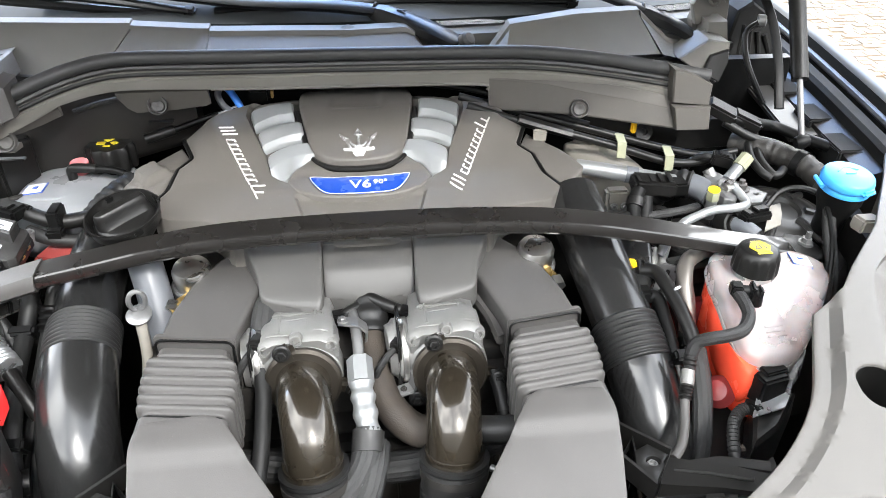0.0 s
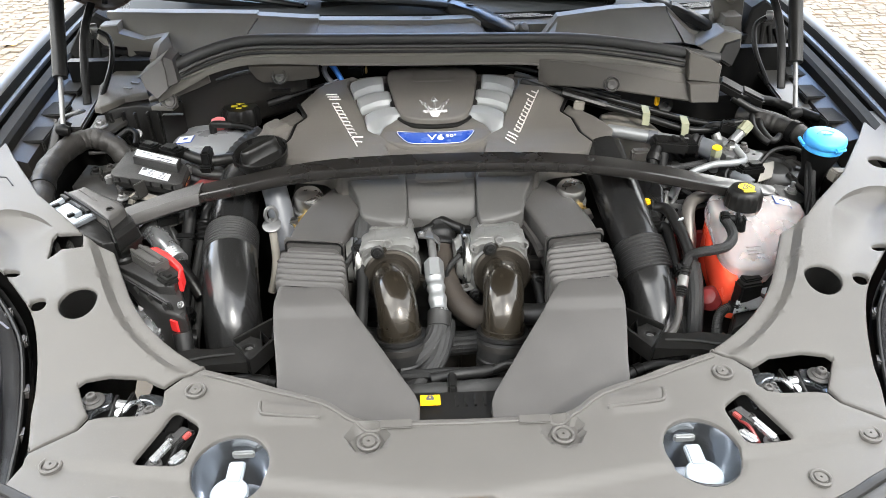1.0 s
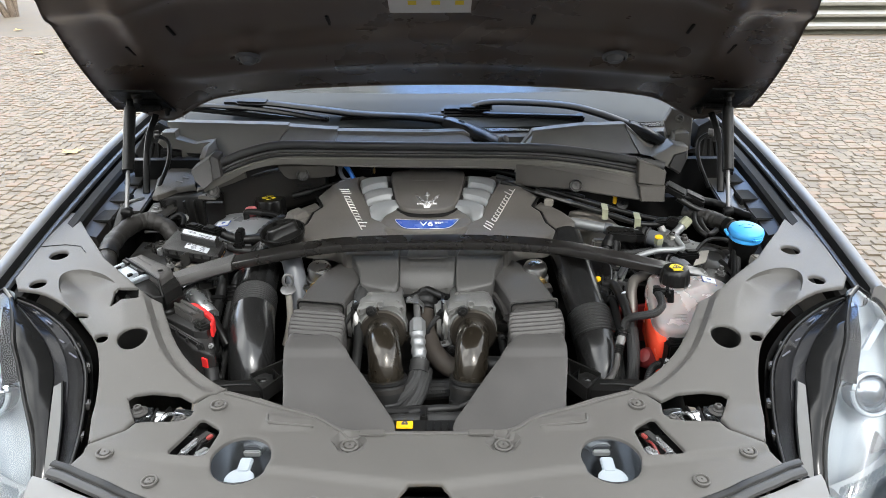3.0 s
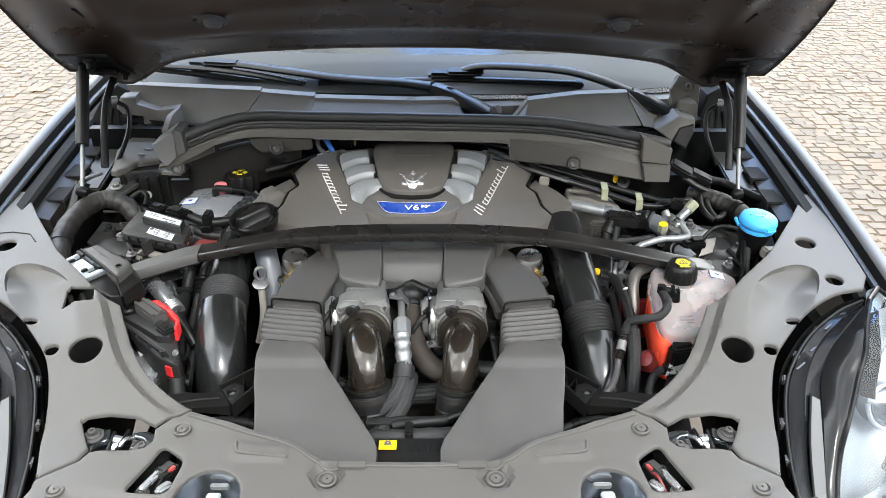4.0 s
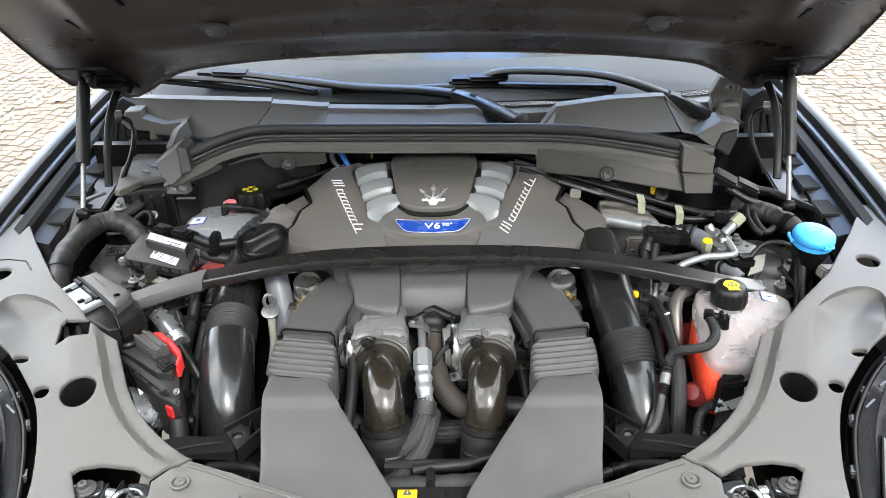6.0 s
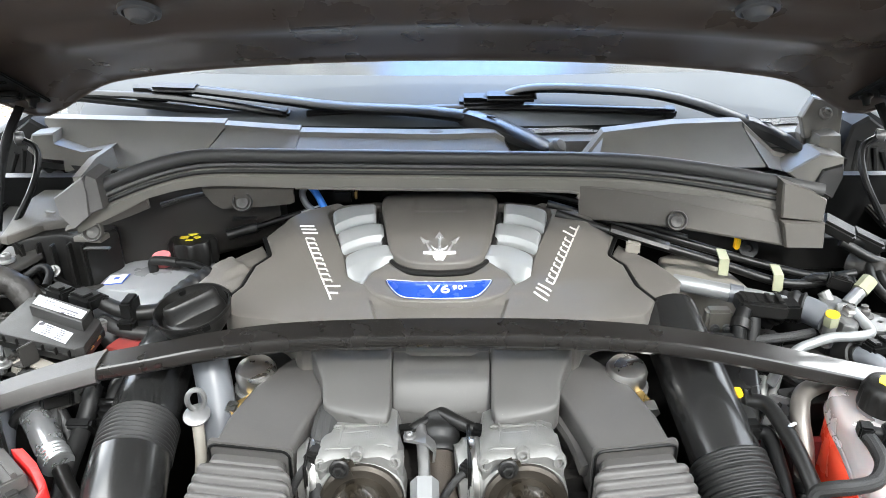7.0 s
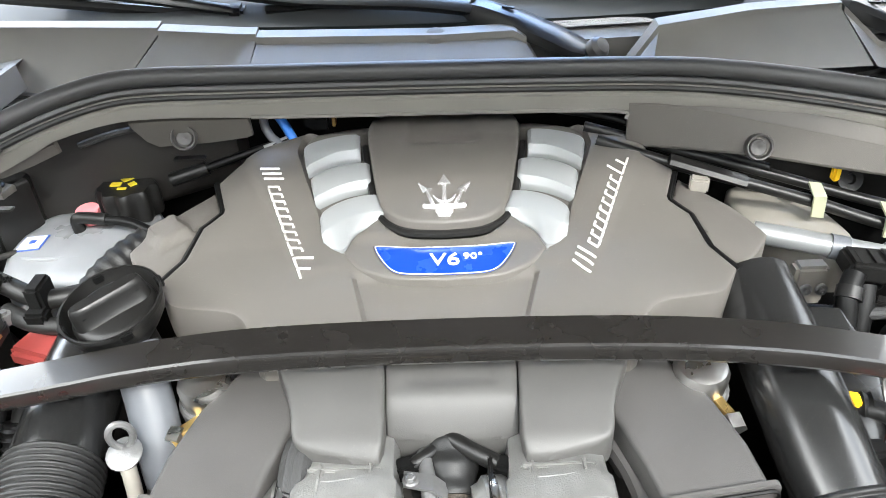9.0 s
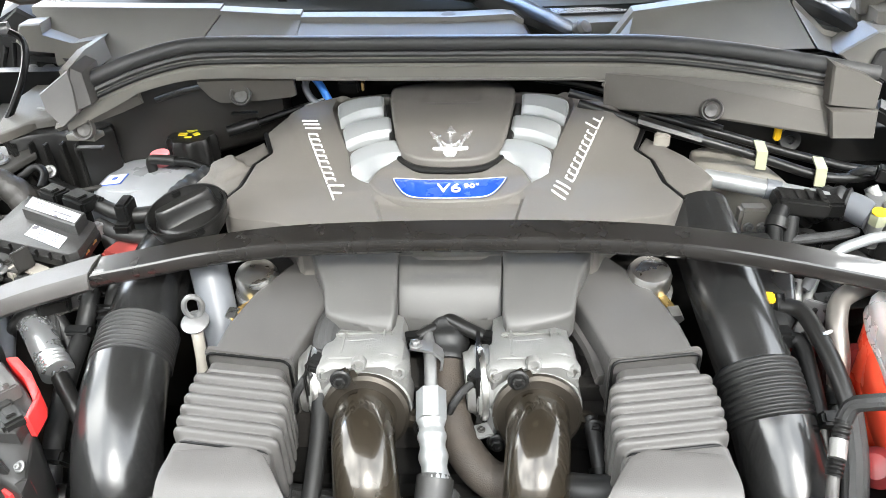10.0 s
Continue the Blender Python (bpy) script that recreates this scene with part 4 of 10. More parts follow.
def hood_inner(u, v):
    """Pressed inner panel: a frame, a deep field and crosswise steps."""
    a = np.abs(u)
    n = hood_n(u, v) - 0.004
    n = n - 0.036 * np.exp(-((a - 0.635) / 0.06) ** 2) * (1 - sstep(0.0, 0.13, v))
    n = n - 0.010 * np.exp(-((v - 0.17 + 0.03 * a) / 0.03) ** 2) * (1 - sstep(0.5, 0.6, a))
    n = n + 0.014 * sstep(0.27, 0.33, v + 0.08 * a) * (1 - sstep(0.5, 0.56, a + 0.1 * v))
    n = n - 0.012 * np.exp(-((v - 0.5) / 0.035) ** 2)
    n = n - 0.010 * np.exp(-((a - 0.60 + 0.12 * v) / 0.025) ** 2) * sstep(0.15, 0.3, v)
    n = n - 0.012 * np.exp(-((v - 0.78) / 0.03) ** 2)
    n = n - 0.016 * (1 - sstep(0.012, 0.034, np.hypot(a - 0.380, v - 0.245)))
    return n


hood = thing("hood", (C, 0.95, 1.15), "raised engine hood with a dark brown painted underside", "hood")
part("inner_panel", sheet(hood_poly, lambda u, v: hood_inner(u, v), (), 0.018, 0.003, 0.004, where=hood_at), HOODIN, hood, angle=60)
part("outer_skin", sheet([(x * 1.012, v * 1.012 - 0.004) for x, v in hood_poly], lambda u, v: hood_n(u, v) + 0.022, (), 0.04, 0.006, where=hood_at), PAINT, hood, angle=60)
for s in (-1, 1):
    part("bump_stop", lathe([(0.026, 0.002), (0.026, -0.004), (0.021, -0.006), (0.019, -0.002), (0.016, -0.010), (0.010, -0.014), (0.001, -0.013)], hood_at(s * 0.380, 0.245, float(hood_n(np.array([0.380]), np.array([0.245]))[0]) - 0.020), (0, math.sin(TH), math.cos(TH))), GREYTUBE, hood, "grey rubber bump stop")
    pl = part("strut_bracket", joined(*[moved(b, Matrix((( -1 if s < 0 else 1, 0, 0, 0), (0, 1, 0, 0), (0, 0, 1, 0), (0, 0, 0, 1)))) for b in (box(0, 0.02, 0, 0.10, 0.15, 0.005, 0.002), box(-0.01, 0.0, -0.008, 0.05, 0.012, 0.012, 0.003), box(-0.01, 0.045, -0.004, 0.06, 0.006, 0.004, 0.002), lathe([(0.012, 0), (0.012, -0.008), (0.007, -0.012), (0.006, -0.022), (0.001, -0.023)], (-0.005, 0.07, 0), seg=16), lathe([(0.010, 0), (0.010, -0.006), (0.006, -0.01), (0.005, -0.018), (0.001, -0.019)], (-0.035, -0.03, 0), seg=16))]), BLACK, hood)
    base = Matrix(((1, 0, 0, 0), (0, -math.cos(TH), math.sin(TH), 0), (0, math.sin(TH), math.cos(TH), 0), (0, 0, 0, 1)))
    pl.matrix_basis = Matrix.Translation(hood_at(s * 0.655, 0.075, float(hood_n(np.array([0.655]), np.array([0.07]))[0]) - 0.034)) @ base
    for u, v in ((0.60, 0.30), (0.50, 0.36), (0.2, 0.34)):
        part("slot", moved(box(0, 0, 0, 0.008, 0.045, 0.004, 0.002), Matrix.Translation(hood_at(s * u, v, float(hood_inner(np.array([u]), np.array([v]))[0]) - 0.003)) @ base), BLACK, hood)
for k in (-1, 1):
    part("clip_slot", moved(box(0, 0, 0, 0.045, 0.008, 0.004, 0.002), Matrix.Translation(hood_at(k * 0.13, 0.30, float(hood_inner(np.array([0.13]), np.array([0.30]))[0]) - 0.003)) @ base), HOODIN, hood)
lbl = part("warning_label", moved(box(0, 0, 0, 0.155, 0.1, 0.001, 0), Matrix.Translation(hood_at(0, 0.42, float(hood_inner(np.array([0.0]), np.array([0.42]))[0]) - 0.006)) @ base), LABEL, hood, "white and yellow warning label")
for k in range(6):
    part("label_print", moved(box(-0.055 + 0.022 * k, 0.03 - 0.035 * (k % 2), -0.0012, 0.016, 0.016 if k % 2 else 0.008, 0.0006, 0), Matrix.Translation(hood_at(0, 0.42, float(hood_inner(np.array([0.0]), np.array([0.42]))[0]) - 0.006)) @ base), YPRINT if k % 2 else INK, hood)

# gas struts and hinge links
for s in (-1, 1):
    g = thing("gas_strut", (C + s * 0.62, 0.67, 1.0), "black gas strut with a steel rod holding up the hood", "gas strut", "gas struts")
    top, bot = (Vector((-0.665, 0.884, 1.178)), Vector((-0.641, 0.712, 0.986))) if s < 0 else (Vector((0.678, 0.892, 1.172)), Vector((0.652, 0.725, 0.979)))
    d = top - bot
    part("cylinder", tube([bot + d * 0.37, bot + d * 0.96], 0.0125, 18, 4), BLACK2, g)
    part("rod", tube([bot, bot + d * 0.4], 0.0045, 12, 4), GREYMET, g)
    part("end_fitting", tube([bot + d * 0.94, bot + d * 1.05], 0.0085, 12, 4), BLACK, g)
    part("ball_joint", lathe([(0.008, -0.01), (0.011, 0), (0.008, 0.01)], bot, (s, 0, 0.2)), BLACK, g)
    h = part("hinge_arm", tube([(C + s * 0.655, 0.83, 0.985), (C + s * 0.662, 0.875, 1.04), (C + s * 0.668, 0.93, 1.09), (C + s * 0.66, 0.98, 1.135)], 0.008, 8, 6, flat=0.5), BLACK, hood, "dark painted hinge arm")
    part("hinge_link", tube([(C + s * 0.632, 0.84, 0.99), (C + s * 0.617, 0.89, 1.04), (C + s * 0.625, 0.93, 1.075), (C + s * 0.655, 0.945, 1.09)], 0.005, 8, 6), BLACK, h)
    part("hinge_pivot", lathe([(0.010, -0.006), (0.010, 0.006), (0.006, 0.008)], (C + s * 0.655, 0.945, 1.09), (s, -0.4, 0)), GREYMET, h)
    part("hinge_base", box(C + s * 0.68, 0.86, 0.965, 0.05, 0.16, 0.012, 0.003, turn=(8, 0, 0)), PAINT_IN, h)

# ---- windscreen, cowl and wipers ----
ws_rows = []
for u in np.linspace(-1, 1, 25):
    x = C + u * 0.72
    y0 = 0.99 + 0.15 * u * u
    ws_rows.append([(x * (1 - 0.12 * t), y0 + 0.95 * t, 1.062 + 0.02 * (1 - u * u) + 0.50 * t) for t in np.linspace(0, 1, 8)])
bm = bmesh.new()
V = [[bm.verts.new(p) for p in r] for r in ws_rows]
for a, b in zip(V, V[1:]):
    for i in range(len(a) - 1):
        bm.faces.new((a[i], b[i], b[i + 1], a[i + 1]))
ws = thing("windscreen", (C, 1.1, 1.08), "raked windscreen glass reflecting the cloudy sky", "windscreen")
pane = part("pane", bm, WINDSCREEN, ws, angle=80)
pane.visible_shadow = False
part("black_band", loft([[(r[0][0], r[0][1] + 0.02, r[0][2] - 0.012), (r[0][0], r[0][1] + 0.005, r[0][2] - 0.004), (r[0][0], r[0][1] - 0.03, r[0][2] - 0.006), (r[0][0], r[0][1] - 0.03, r[0][2] - 0.03), (r[0][0], r[0][1] + 0.02, r[0][2] - 0.03)] for r in ws_rows]), COWL, ws)
part("sticker", box(C + 0.47, 1.26, 1.19, 0.05, 0.012, 0.001, 0, turn=(28, 0, 4)), LABEL, ws)
part("lower_zone", loft([[(r[0][0] * 0.985, r[0][1] + 0.010, r[0][2] + 0.0078), (r[0][0] * 0.985, r[0][1] + 0.120, r[0][2] + 0.0657), (r[0][0] * 0.985, r[0][1] + 0.121, r[0][2] + 0.0647), (r[0][0] * 0.985, r[0][1] + 0.011, r[0][2] + 0.0068)] for r in ws_rows[1:-1]]), DASH, ws, "dusty grey lower zone of the glass")
cabin = thing("cabin", (C, 1.6, 1.1), "dark plain car cabin behind the windscreen", "cabin")
part("dashboard", sheet([(C - 0.66, 1.30), (C, 1.20), (C + 0.66, 1.30), (C + 0.64, 1.9), (C - 0.64, 1.9)], lambda x, y: 1.075 + 0 * x, (), 0.08, 0.1, 0.01), CABIN, cabin, "dark dashboard top")
part("rear_wall", box(C, 2.3, 1.1, 1.5, 0.04, 1.1, 0.01), CABIN, cabin)
part("roof", box(C, 2.13, 1.60, 1.4, 0.40, 0.03, 0.01), CABIN, cabin)
for s in (-1, 1):
    part("side", sheet([(1.22, 0.6), (2.3, 0.6), (2.3, 1.62), (1.95, 1.585), (1.22, 1.17)], lambda y, z: 0 * y, (), 0.1, 0.02, where=lambda y, z, n, s=s: (C + s * (0.715 + n), y, z)), CABIN, cabin)
part("floor", box(C, 1.7, 0.6, 1.44, 1.2, 0.03, 0.01), CABIN, cabin)

# cowl: upper plates behind the seal
cw = thing("cowl", (C, 0.93, 1.05), "dark grey plastic cowl panels below the windscreen", "cowl")


def cowl_plate(pts_top, name, label=""):
    """An upstanding plate: rear-leaning face with a turned top flange."""
    P = [Vector((p[0], p[1], p[2])) for p in pts_top]
    B = [Vector(p[3:6]) for p in pts_top]
    rows = []
    for t, b in zip(P, B):
        rows.append([b, t + Vector((0, -0.004, -0.008)), t + Vector((0, -0.001, -0.001)), t + Vector((0, 0.018, 0.001)), t + Vector((0, 0.022, -0.006)), t + Vector((0, 0.02, -0.02)), b + Vector((0, 0.02, 0))])
    return part(name, loft(rows), COWL, cw, label)


cowl_plate([(-0.645, 1.035, 1.098, -0.60, 0.985, 1.03), (-0.5, 1.01, 1.101, -0.48, 0.955, 1.035), (-0.335, 0.982, 1.104, -0.37, 0.925, 1.055)], "left_plate")
cowl_plate([(-0.3345, 0.9785, 1.1015, -0.3695, 0.9222, 1.055), (-0.23, 0.965, 1.098, -0.25, 0.905, 1.06), (-0.215, 0.964, 1.098, -0.222, 0.904, 1.06)], "joint_plate")
cowl_plate([(-0.2145, 0.961, 1.095, -0.2215, 0.900, 1.061), (0.0, 0.95, 1.094, 0.0, 0.885, 1.062), (0.085, 0.945, 1.098, 0.085, 0.885, 1.062), (0.10, 0.943, 1.09, 0.118, 0.885, 1.062)], "middle_plate")
part("plate_dimple", lathe([(0.013, -0.003), (0.013, 0.0025), (0.008, 0.004), (0.001, 0.004)], (-0.004, 0.953, 1.088), (0, -0.6, 0.8), 16), COWL, cw)
cowl_plate([(0.215, 0.925, 1.06, 0.205, 0.885, 1.058), (0.248, 0.938, 1.10, 0.232, 0.885, 1.058), (0.36, 0.965, 1.105, 0.36, 0.90, 1.055), (0.477, 0.995, 1.10, 0.5, 0.93, 1.045)], "right_plate")
cowl_plate([(0.48, 0.993, 1.097, 0.503, 0.928, 1.045), (0.53, 0.985, 1.055, 0.53, 0.94, 1.035), (0.6, 1.0, 1.035, 0.6, 0.955, 1.02)], "right_slope")
part("tray", sheet([(-0.66, 1.0), (-0.4, 0.92), (0.0, 0.88), (0.4, 0.9), (0.66, 1.0), (0.66, 1.1), (0.4, 1.02), (0.0, 0.985), (-0.4, 1.02), (-0.66, 1.12)], lambda x, y: 1.035 + 0 * x, (), 0.05, 0.01), BLACK2, cw)

# rubber seal and the fascia below it
SEALP = [(-0.485, 0.777, 1.058), (-0.45, 0.787, 1.071), (-0.40, 0.812, 1.086), (-0.35, 0.838, 1.093), (-0.30, 0.853, 1.092), (-0.2, 0.864, 1.087), (-0.1, 0.872, 1.083), (0.05, 0.875, 1.080), (0.2, 0.868, 1.080), (0.28, 0.856, 1.080), (0.36, 0.840, 1.075), (0.44, 0.823, 1.066), (0.525, 0.799, 1.056)]
csl = thing("cowl_seal", (C, 0.84, 1.07), "long black rubber hood seal along the cowl", "seal")
part("bulb", tube(SEALP, 0.0105, 14, 6, flat=0.95), SEAL, csl)
part("base_strip", tube([(x, y - 0.006, z - 0.0125) for x, y, z in SEALP], 0.0055, 8, 6, flat=0.8), SEAL, csl)
part("lower_bead", tube([(x, y - 0.0085, z - 0.021) for x, y, z in SEALP], 0.0045, 8, 6, flat=0.8), RUBBER, csl)
part("clip_strip", tube([(x, y + 0.012, z - 0.006) for x, y, z in SEALP], 0.004, 8, 6), BLACK2, csl)
fa = thing("cowl_fascia", (C, 0.84, 1.03), "dark grey stepped plastic fascia under the hood seal", "cowl")
rows = []
for p in spline(SEALP, 6):
    x, y, z = p
    dz = float(np.interp(x, [-0.505, -0.42, -0.40, -0.33, -0.2, 0.2, 0.28, 0.525], [-0.045, -0.040, -0.036, -0.038, -0.041, -0.042, -0.034, -0.034]))
    rows.append([(x, y + 0.01, z - 0.014), (x, y - 0.004, z - 0.012), (x, y - 0.010, z - 0.018), (x, y - 0.011, z - 0.026), (x, y - 0.014, z - 0.028), (x, y - 0.016, z + dz), (x, y - 0.0155, z + dz - 0.0025), (x, y - 0.010, z + dz - 0.003), (x, y + 0.012, z + dz)])
part("upper_step", loft(rows), COWL, fa, angle=30)
part("lip", tube([(x, y - 0.0155, z + d) for x, y, z, d in ((-0.205, 0.8635, 1.0875, -0.043), (-0.1, 0.872, 1.083, -0.044), (0.05, 0.875, 1.080, -0.044), (0.19, 0.869, 1.080, -0.045), (0.202, 0.867, 1.079, -0.053))], 0.0024, 8, 4), COWL, fa)


def flap(pts, name):
    """A hanging panel: top and bottom points along its length, with a crease between and a turned lower edge."""
    rows = []
    for (x, y0, z0, y1, z1, c) in pts:
        ym, zm = y0 + (y1 - y0) * c, z0 + (z1 - z0) * c
        rows.append([(x, y0 + 0.004, z0 + 0.001), (x, y0, z0), (x, ym - 0.001, zm + 0.002), (x, ym - 0.0045, zm - 0.001), (x, y1, z1 + 0.003), (x, y1 + 0.001, z1), (x, y1 + 0.005, z1), (x, ym + 0.004, zm), (x, y0 + 0.008, z0 - 0.006)])
    return part(name, loft(rows), FASCIA, fa, angle=25)


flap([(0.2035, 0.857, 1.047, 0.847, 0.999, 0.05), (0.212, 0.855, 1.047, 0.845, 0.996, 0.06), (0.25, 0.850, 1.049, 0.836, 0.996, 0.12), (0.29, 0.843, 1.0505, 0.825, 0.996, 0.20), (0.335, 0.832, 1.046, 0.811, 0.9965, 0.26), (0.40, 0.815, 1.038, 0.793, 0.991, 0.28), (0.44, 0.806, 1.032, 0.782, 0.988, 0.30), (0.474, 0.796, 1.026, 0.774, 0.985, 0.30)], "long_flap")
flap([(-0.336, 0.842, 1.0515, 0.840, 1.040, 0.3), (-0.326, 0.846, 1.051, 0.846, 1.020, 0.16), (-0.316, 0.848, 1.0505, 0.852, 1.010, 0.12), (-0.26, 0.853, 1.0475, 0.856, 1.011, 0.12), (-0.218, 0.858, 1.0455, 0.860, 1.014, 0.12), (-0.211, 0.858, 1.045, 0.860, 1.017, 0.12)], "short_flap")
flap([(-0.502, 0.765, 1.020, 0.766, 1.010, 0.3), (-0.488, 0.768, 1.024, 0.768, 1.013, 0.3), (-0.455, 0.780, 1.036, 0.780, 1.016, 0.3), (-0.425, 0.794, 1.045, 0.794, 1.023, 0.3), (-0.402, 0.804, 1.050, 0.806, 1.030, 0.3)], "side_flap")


def wedge(name, front, dy, parent, material=COWL):
    """A block from its front outline, counter-clockwise, dy deep towards the rear, with an edge bead."""
    ctr = np.mean([p for p in front], axis=0)
    ins = [tuple(np.array(p) * 0.93 + ctr * 0.07 - np.array([0, 0.003, 0])) for p in front]
    return part(name, loft([ins, front, [(p[0], p[1] + dy, p[2]) for p in front]]), material, parent, angle=25)


# these two blocks take darker duct plastic for their faces turned from the light
wedge("end_block", [(-0.509, 0.765, 1.062), (-0.500, 0.753, 1.043), (-0.479, 0.744, 1.025), (-0.459, 0.752, 1.041), (-0.461, 0.763, 1.074), (-0.465, 0.769, 1.091)], 0.05, fa, DUCT)
wedge("block_strap", [(-0.466, 0.764, 1.074), (-0.462, 0.755, 1.042), (-0.443, 0.762, 1.048), (-0.448, 0.770, 1.088), (-0.462, 0.772, 1.094)], 0.04, fa, DUCT)
wedge("end_block", [(0.464, 0.792, 1.073), (0.466, 0.782, 1.024), (0.524, 0.782, 1.017), (0.529, 0.792, 1.046), (0.505, 0.792, 1.060)], 0.03, fa, FASCIA)
wedge("end_foot", [(0.467, 0.776, 1.020), (0.473, 0.768, 0.986), (0.525, 0.768, 0.985), (0.526, 0.778, 1.018)], 0.03, fa, FASCIA)
for x, y, z in ((-0.284, 0.846, 1.024), (0.335, 0.808, 1.009), (-0.468, 0.764, 1.014)):
    clip = part("clip", lathe([(0.0145, -0.006), (0.0145, 0.0), (0.0135, 0.0015), (0.0122, 0.001), (0.0112, -0.007), (0.001, -0.0075)], (x, y, z), (0, -0.92, 0.4), 26), DUCT, fa)
    part("clip_head", lathe([(0.0095, -0.010), (0.0092, -0.0035), (0.008, -0.0025), (0.003, -0.0030), (0.001, -0.0045)], (x, y, z - 0.001), (0, -0.92, 0.4), 20), DUCT, clip)
    if x < 0:
        part("clip_tab", box(x, y + 0.004, z - 0.028, 0.036, 0.010, 0.003, 0.001), BLACK2, fa)
# dark covers over the hinge wells
for s in (-1, 1):
    hc = thing("hinge_cover", (C + s * 0.70, 1.03, 0.95), "matt black crinkled cover beside the hood hinge", "cover", "hinge covers")
    wedge("cover", [(C + s * x, y, z) for x, y, z in ((0.645, 1.000, 0.93), (0.640, 1.012, 1.045), (0.652, 1.022, 1.085), (0.680, 1.030, 1.098), (0.715, 1.034, 1.075), (0.745, 1.030, 1.030), (0.770, 1.020, 0.985), (0.770, 1.005, 0.93))], 0.05, hc, TRAY)
    for k in range(4):
        part("fold", tube([(C + s * (0.662 + 0.020 * k), 1.004 + 0.003 * k, 0.95), (C + s * (0.664 + 0.021 * k), 1.012 + 0.002 * k, 1.0), (C + s * (0.668 + 0.014 * k), 1.020, 1.06 - 0.006 * k)], 0.005, 8, 5), TRAY, hc)
# pale end guides beside the cowl
for s in (-1, 1):
    eg = thing("cowl_end_guide", (C + s * 0.6, 0.9, 1.02), "grey plastic water guide at the end of the cowl", "cowl trim", "cowl end guides")
    if s < 0:
        wedge("trough", [(-0.647, 0.99, 1.083), (-0.659, 0.988, 1.058), (-0.646, 0.986, 1.045), (-0.601, 0.984, 1.041), (-0.602, 0.982, 1.022), (-0.552, 0.975, 1.026), (-0.514, 0.965, 1.068), (-0.563, 0.978, 1.058), (-0.612, 0.985, 1.070), (-0.613, 0.99, 1.085)], 0.035, eg)
        part("fin", loft([[(-0.512, 0.965, 1.040), (-0.516, 0.965, 1.071), (-0.509, 0.962, 1.071), (-0.505, 0.962, 1.040)], [(-0.516, 0.90, 1.042), (-0.519, 0.90, 1.073), (-0.508, 0.90, 1.073), (-0.505, 0.90, 1.042)], [(-0.498, 0.81, 1.035), (-0.502, 0.81, 1.075), (-0.490, 0.81, 1.076), (-0.487, 0.81, 1.035)]]), COWL, eg)
        for x in (-0.632, -0.605, -0.58):
            part("grommet", lathe([(0.014, 0), (0.016, 0.005), (0.011, 0.011), (0.010, 0.02), (0.001, 0.021)], (x, 0.965, 1.008), (0, -0.3, 0.95), 20), BLACK2, eg)
    else:
        wedge("bowl", [(0.531, 0.93, 1.037), (0.555, 0.92, 1.022), (0.597, 0.915, 0.998), (0.616, 0.925, 1.037), (0.616, 0.932, 1.06), (0.582, 0.938, 1.065)], 0.05, eg)
        wedge("bowl_inside", [(0.569, 0.909, 1.019), (0.596, 0.905, 1.003), (0.611, 0.915, 1.035), (0.611, 0.921, 1.052), (0.582, 0.919, 1.044)], 0.004, eg, BLACK2)
        wedge("post", [(0.594, 0.98, 1.081), (0.596, 0.975, 1.042), (0.636, 0.975, 1.04), (0.629, 0.981, 1.081)], 0.05, eg)
        wedge("bolted_plate", [(0.575, 1.01, 1.101), (0.586, 1.007, 1.067), (0.592, 1.007, 1.067), (0.634, 1.01, 1.103), (0.632, 1.015, 1.124), (0.592, 1.017, 1.132)], 0.012, eg)
        wedge("upright", [(0.585, 1.022, 1.07), (0.60, 1.018, 1.02), (0.652, 1.018, 1.02), (0.646, 1.026, 1.126), (0.61, 1.028, 1.136)], 0.02, eg)
        bolt((0.611, 1.006, 1.108), 0.008, (0, -0.8, 0.5), COWL, eg)


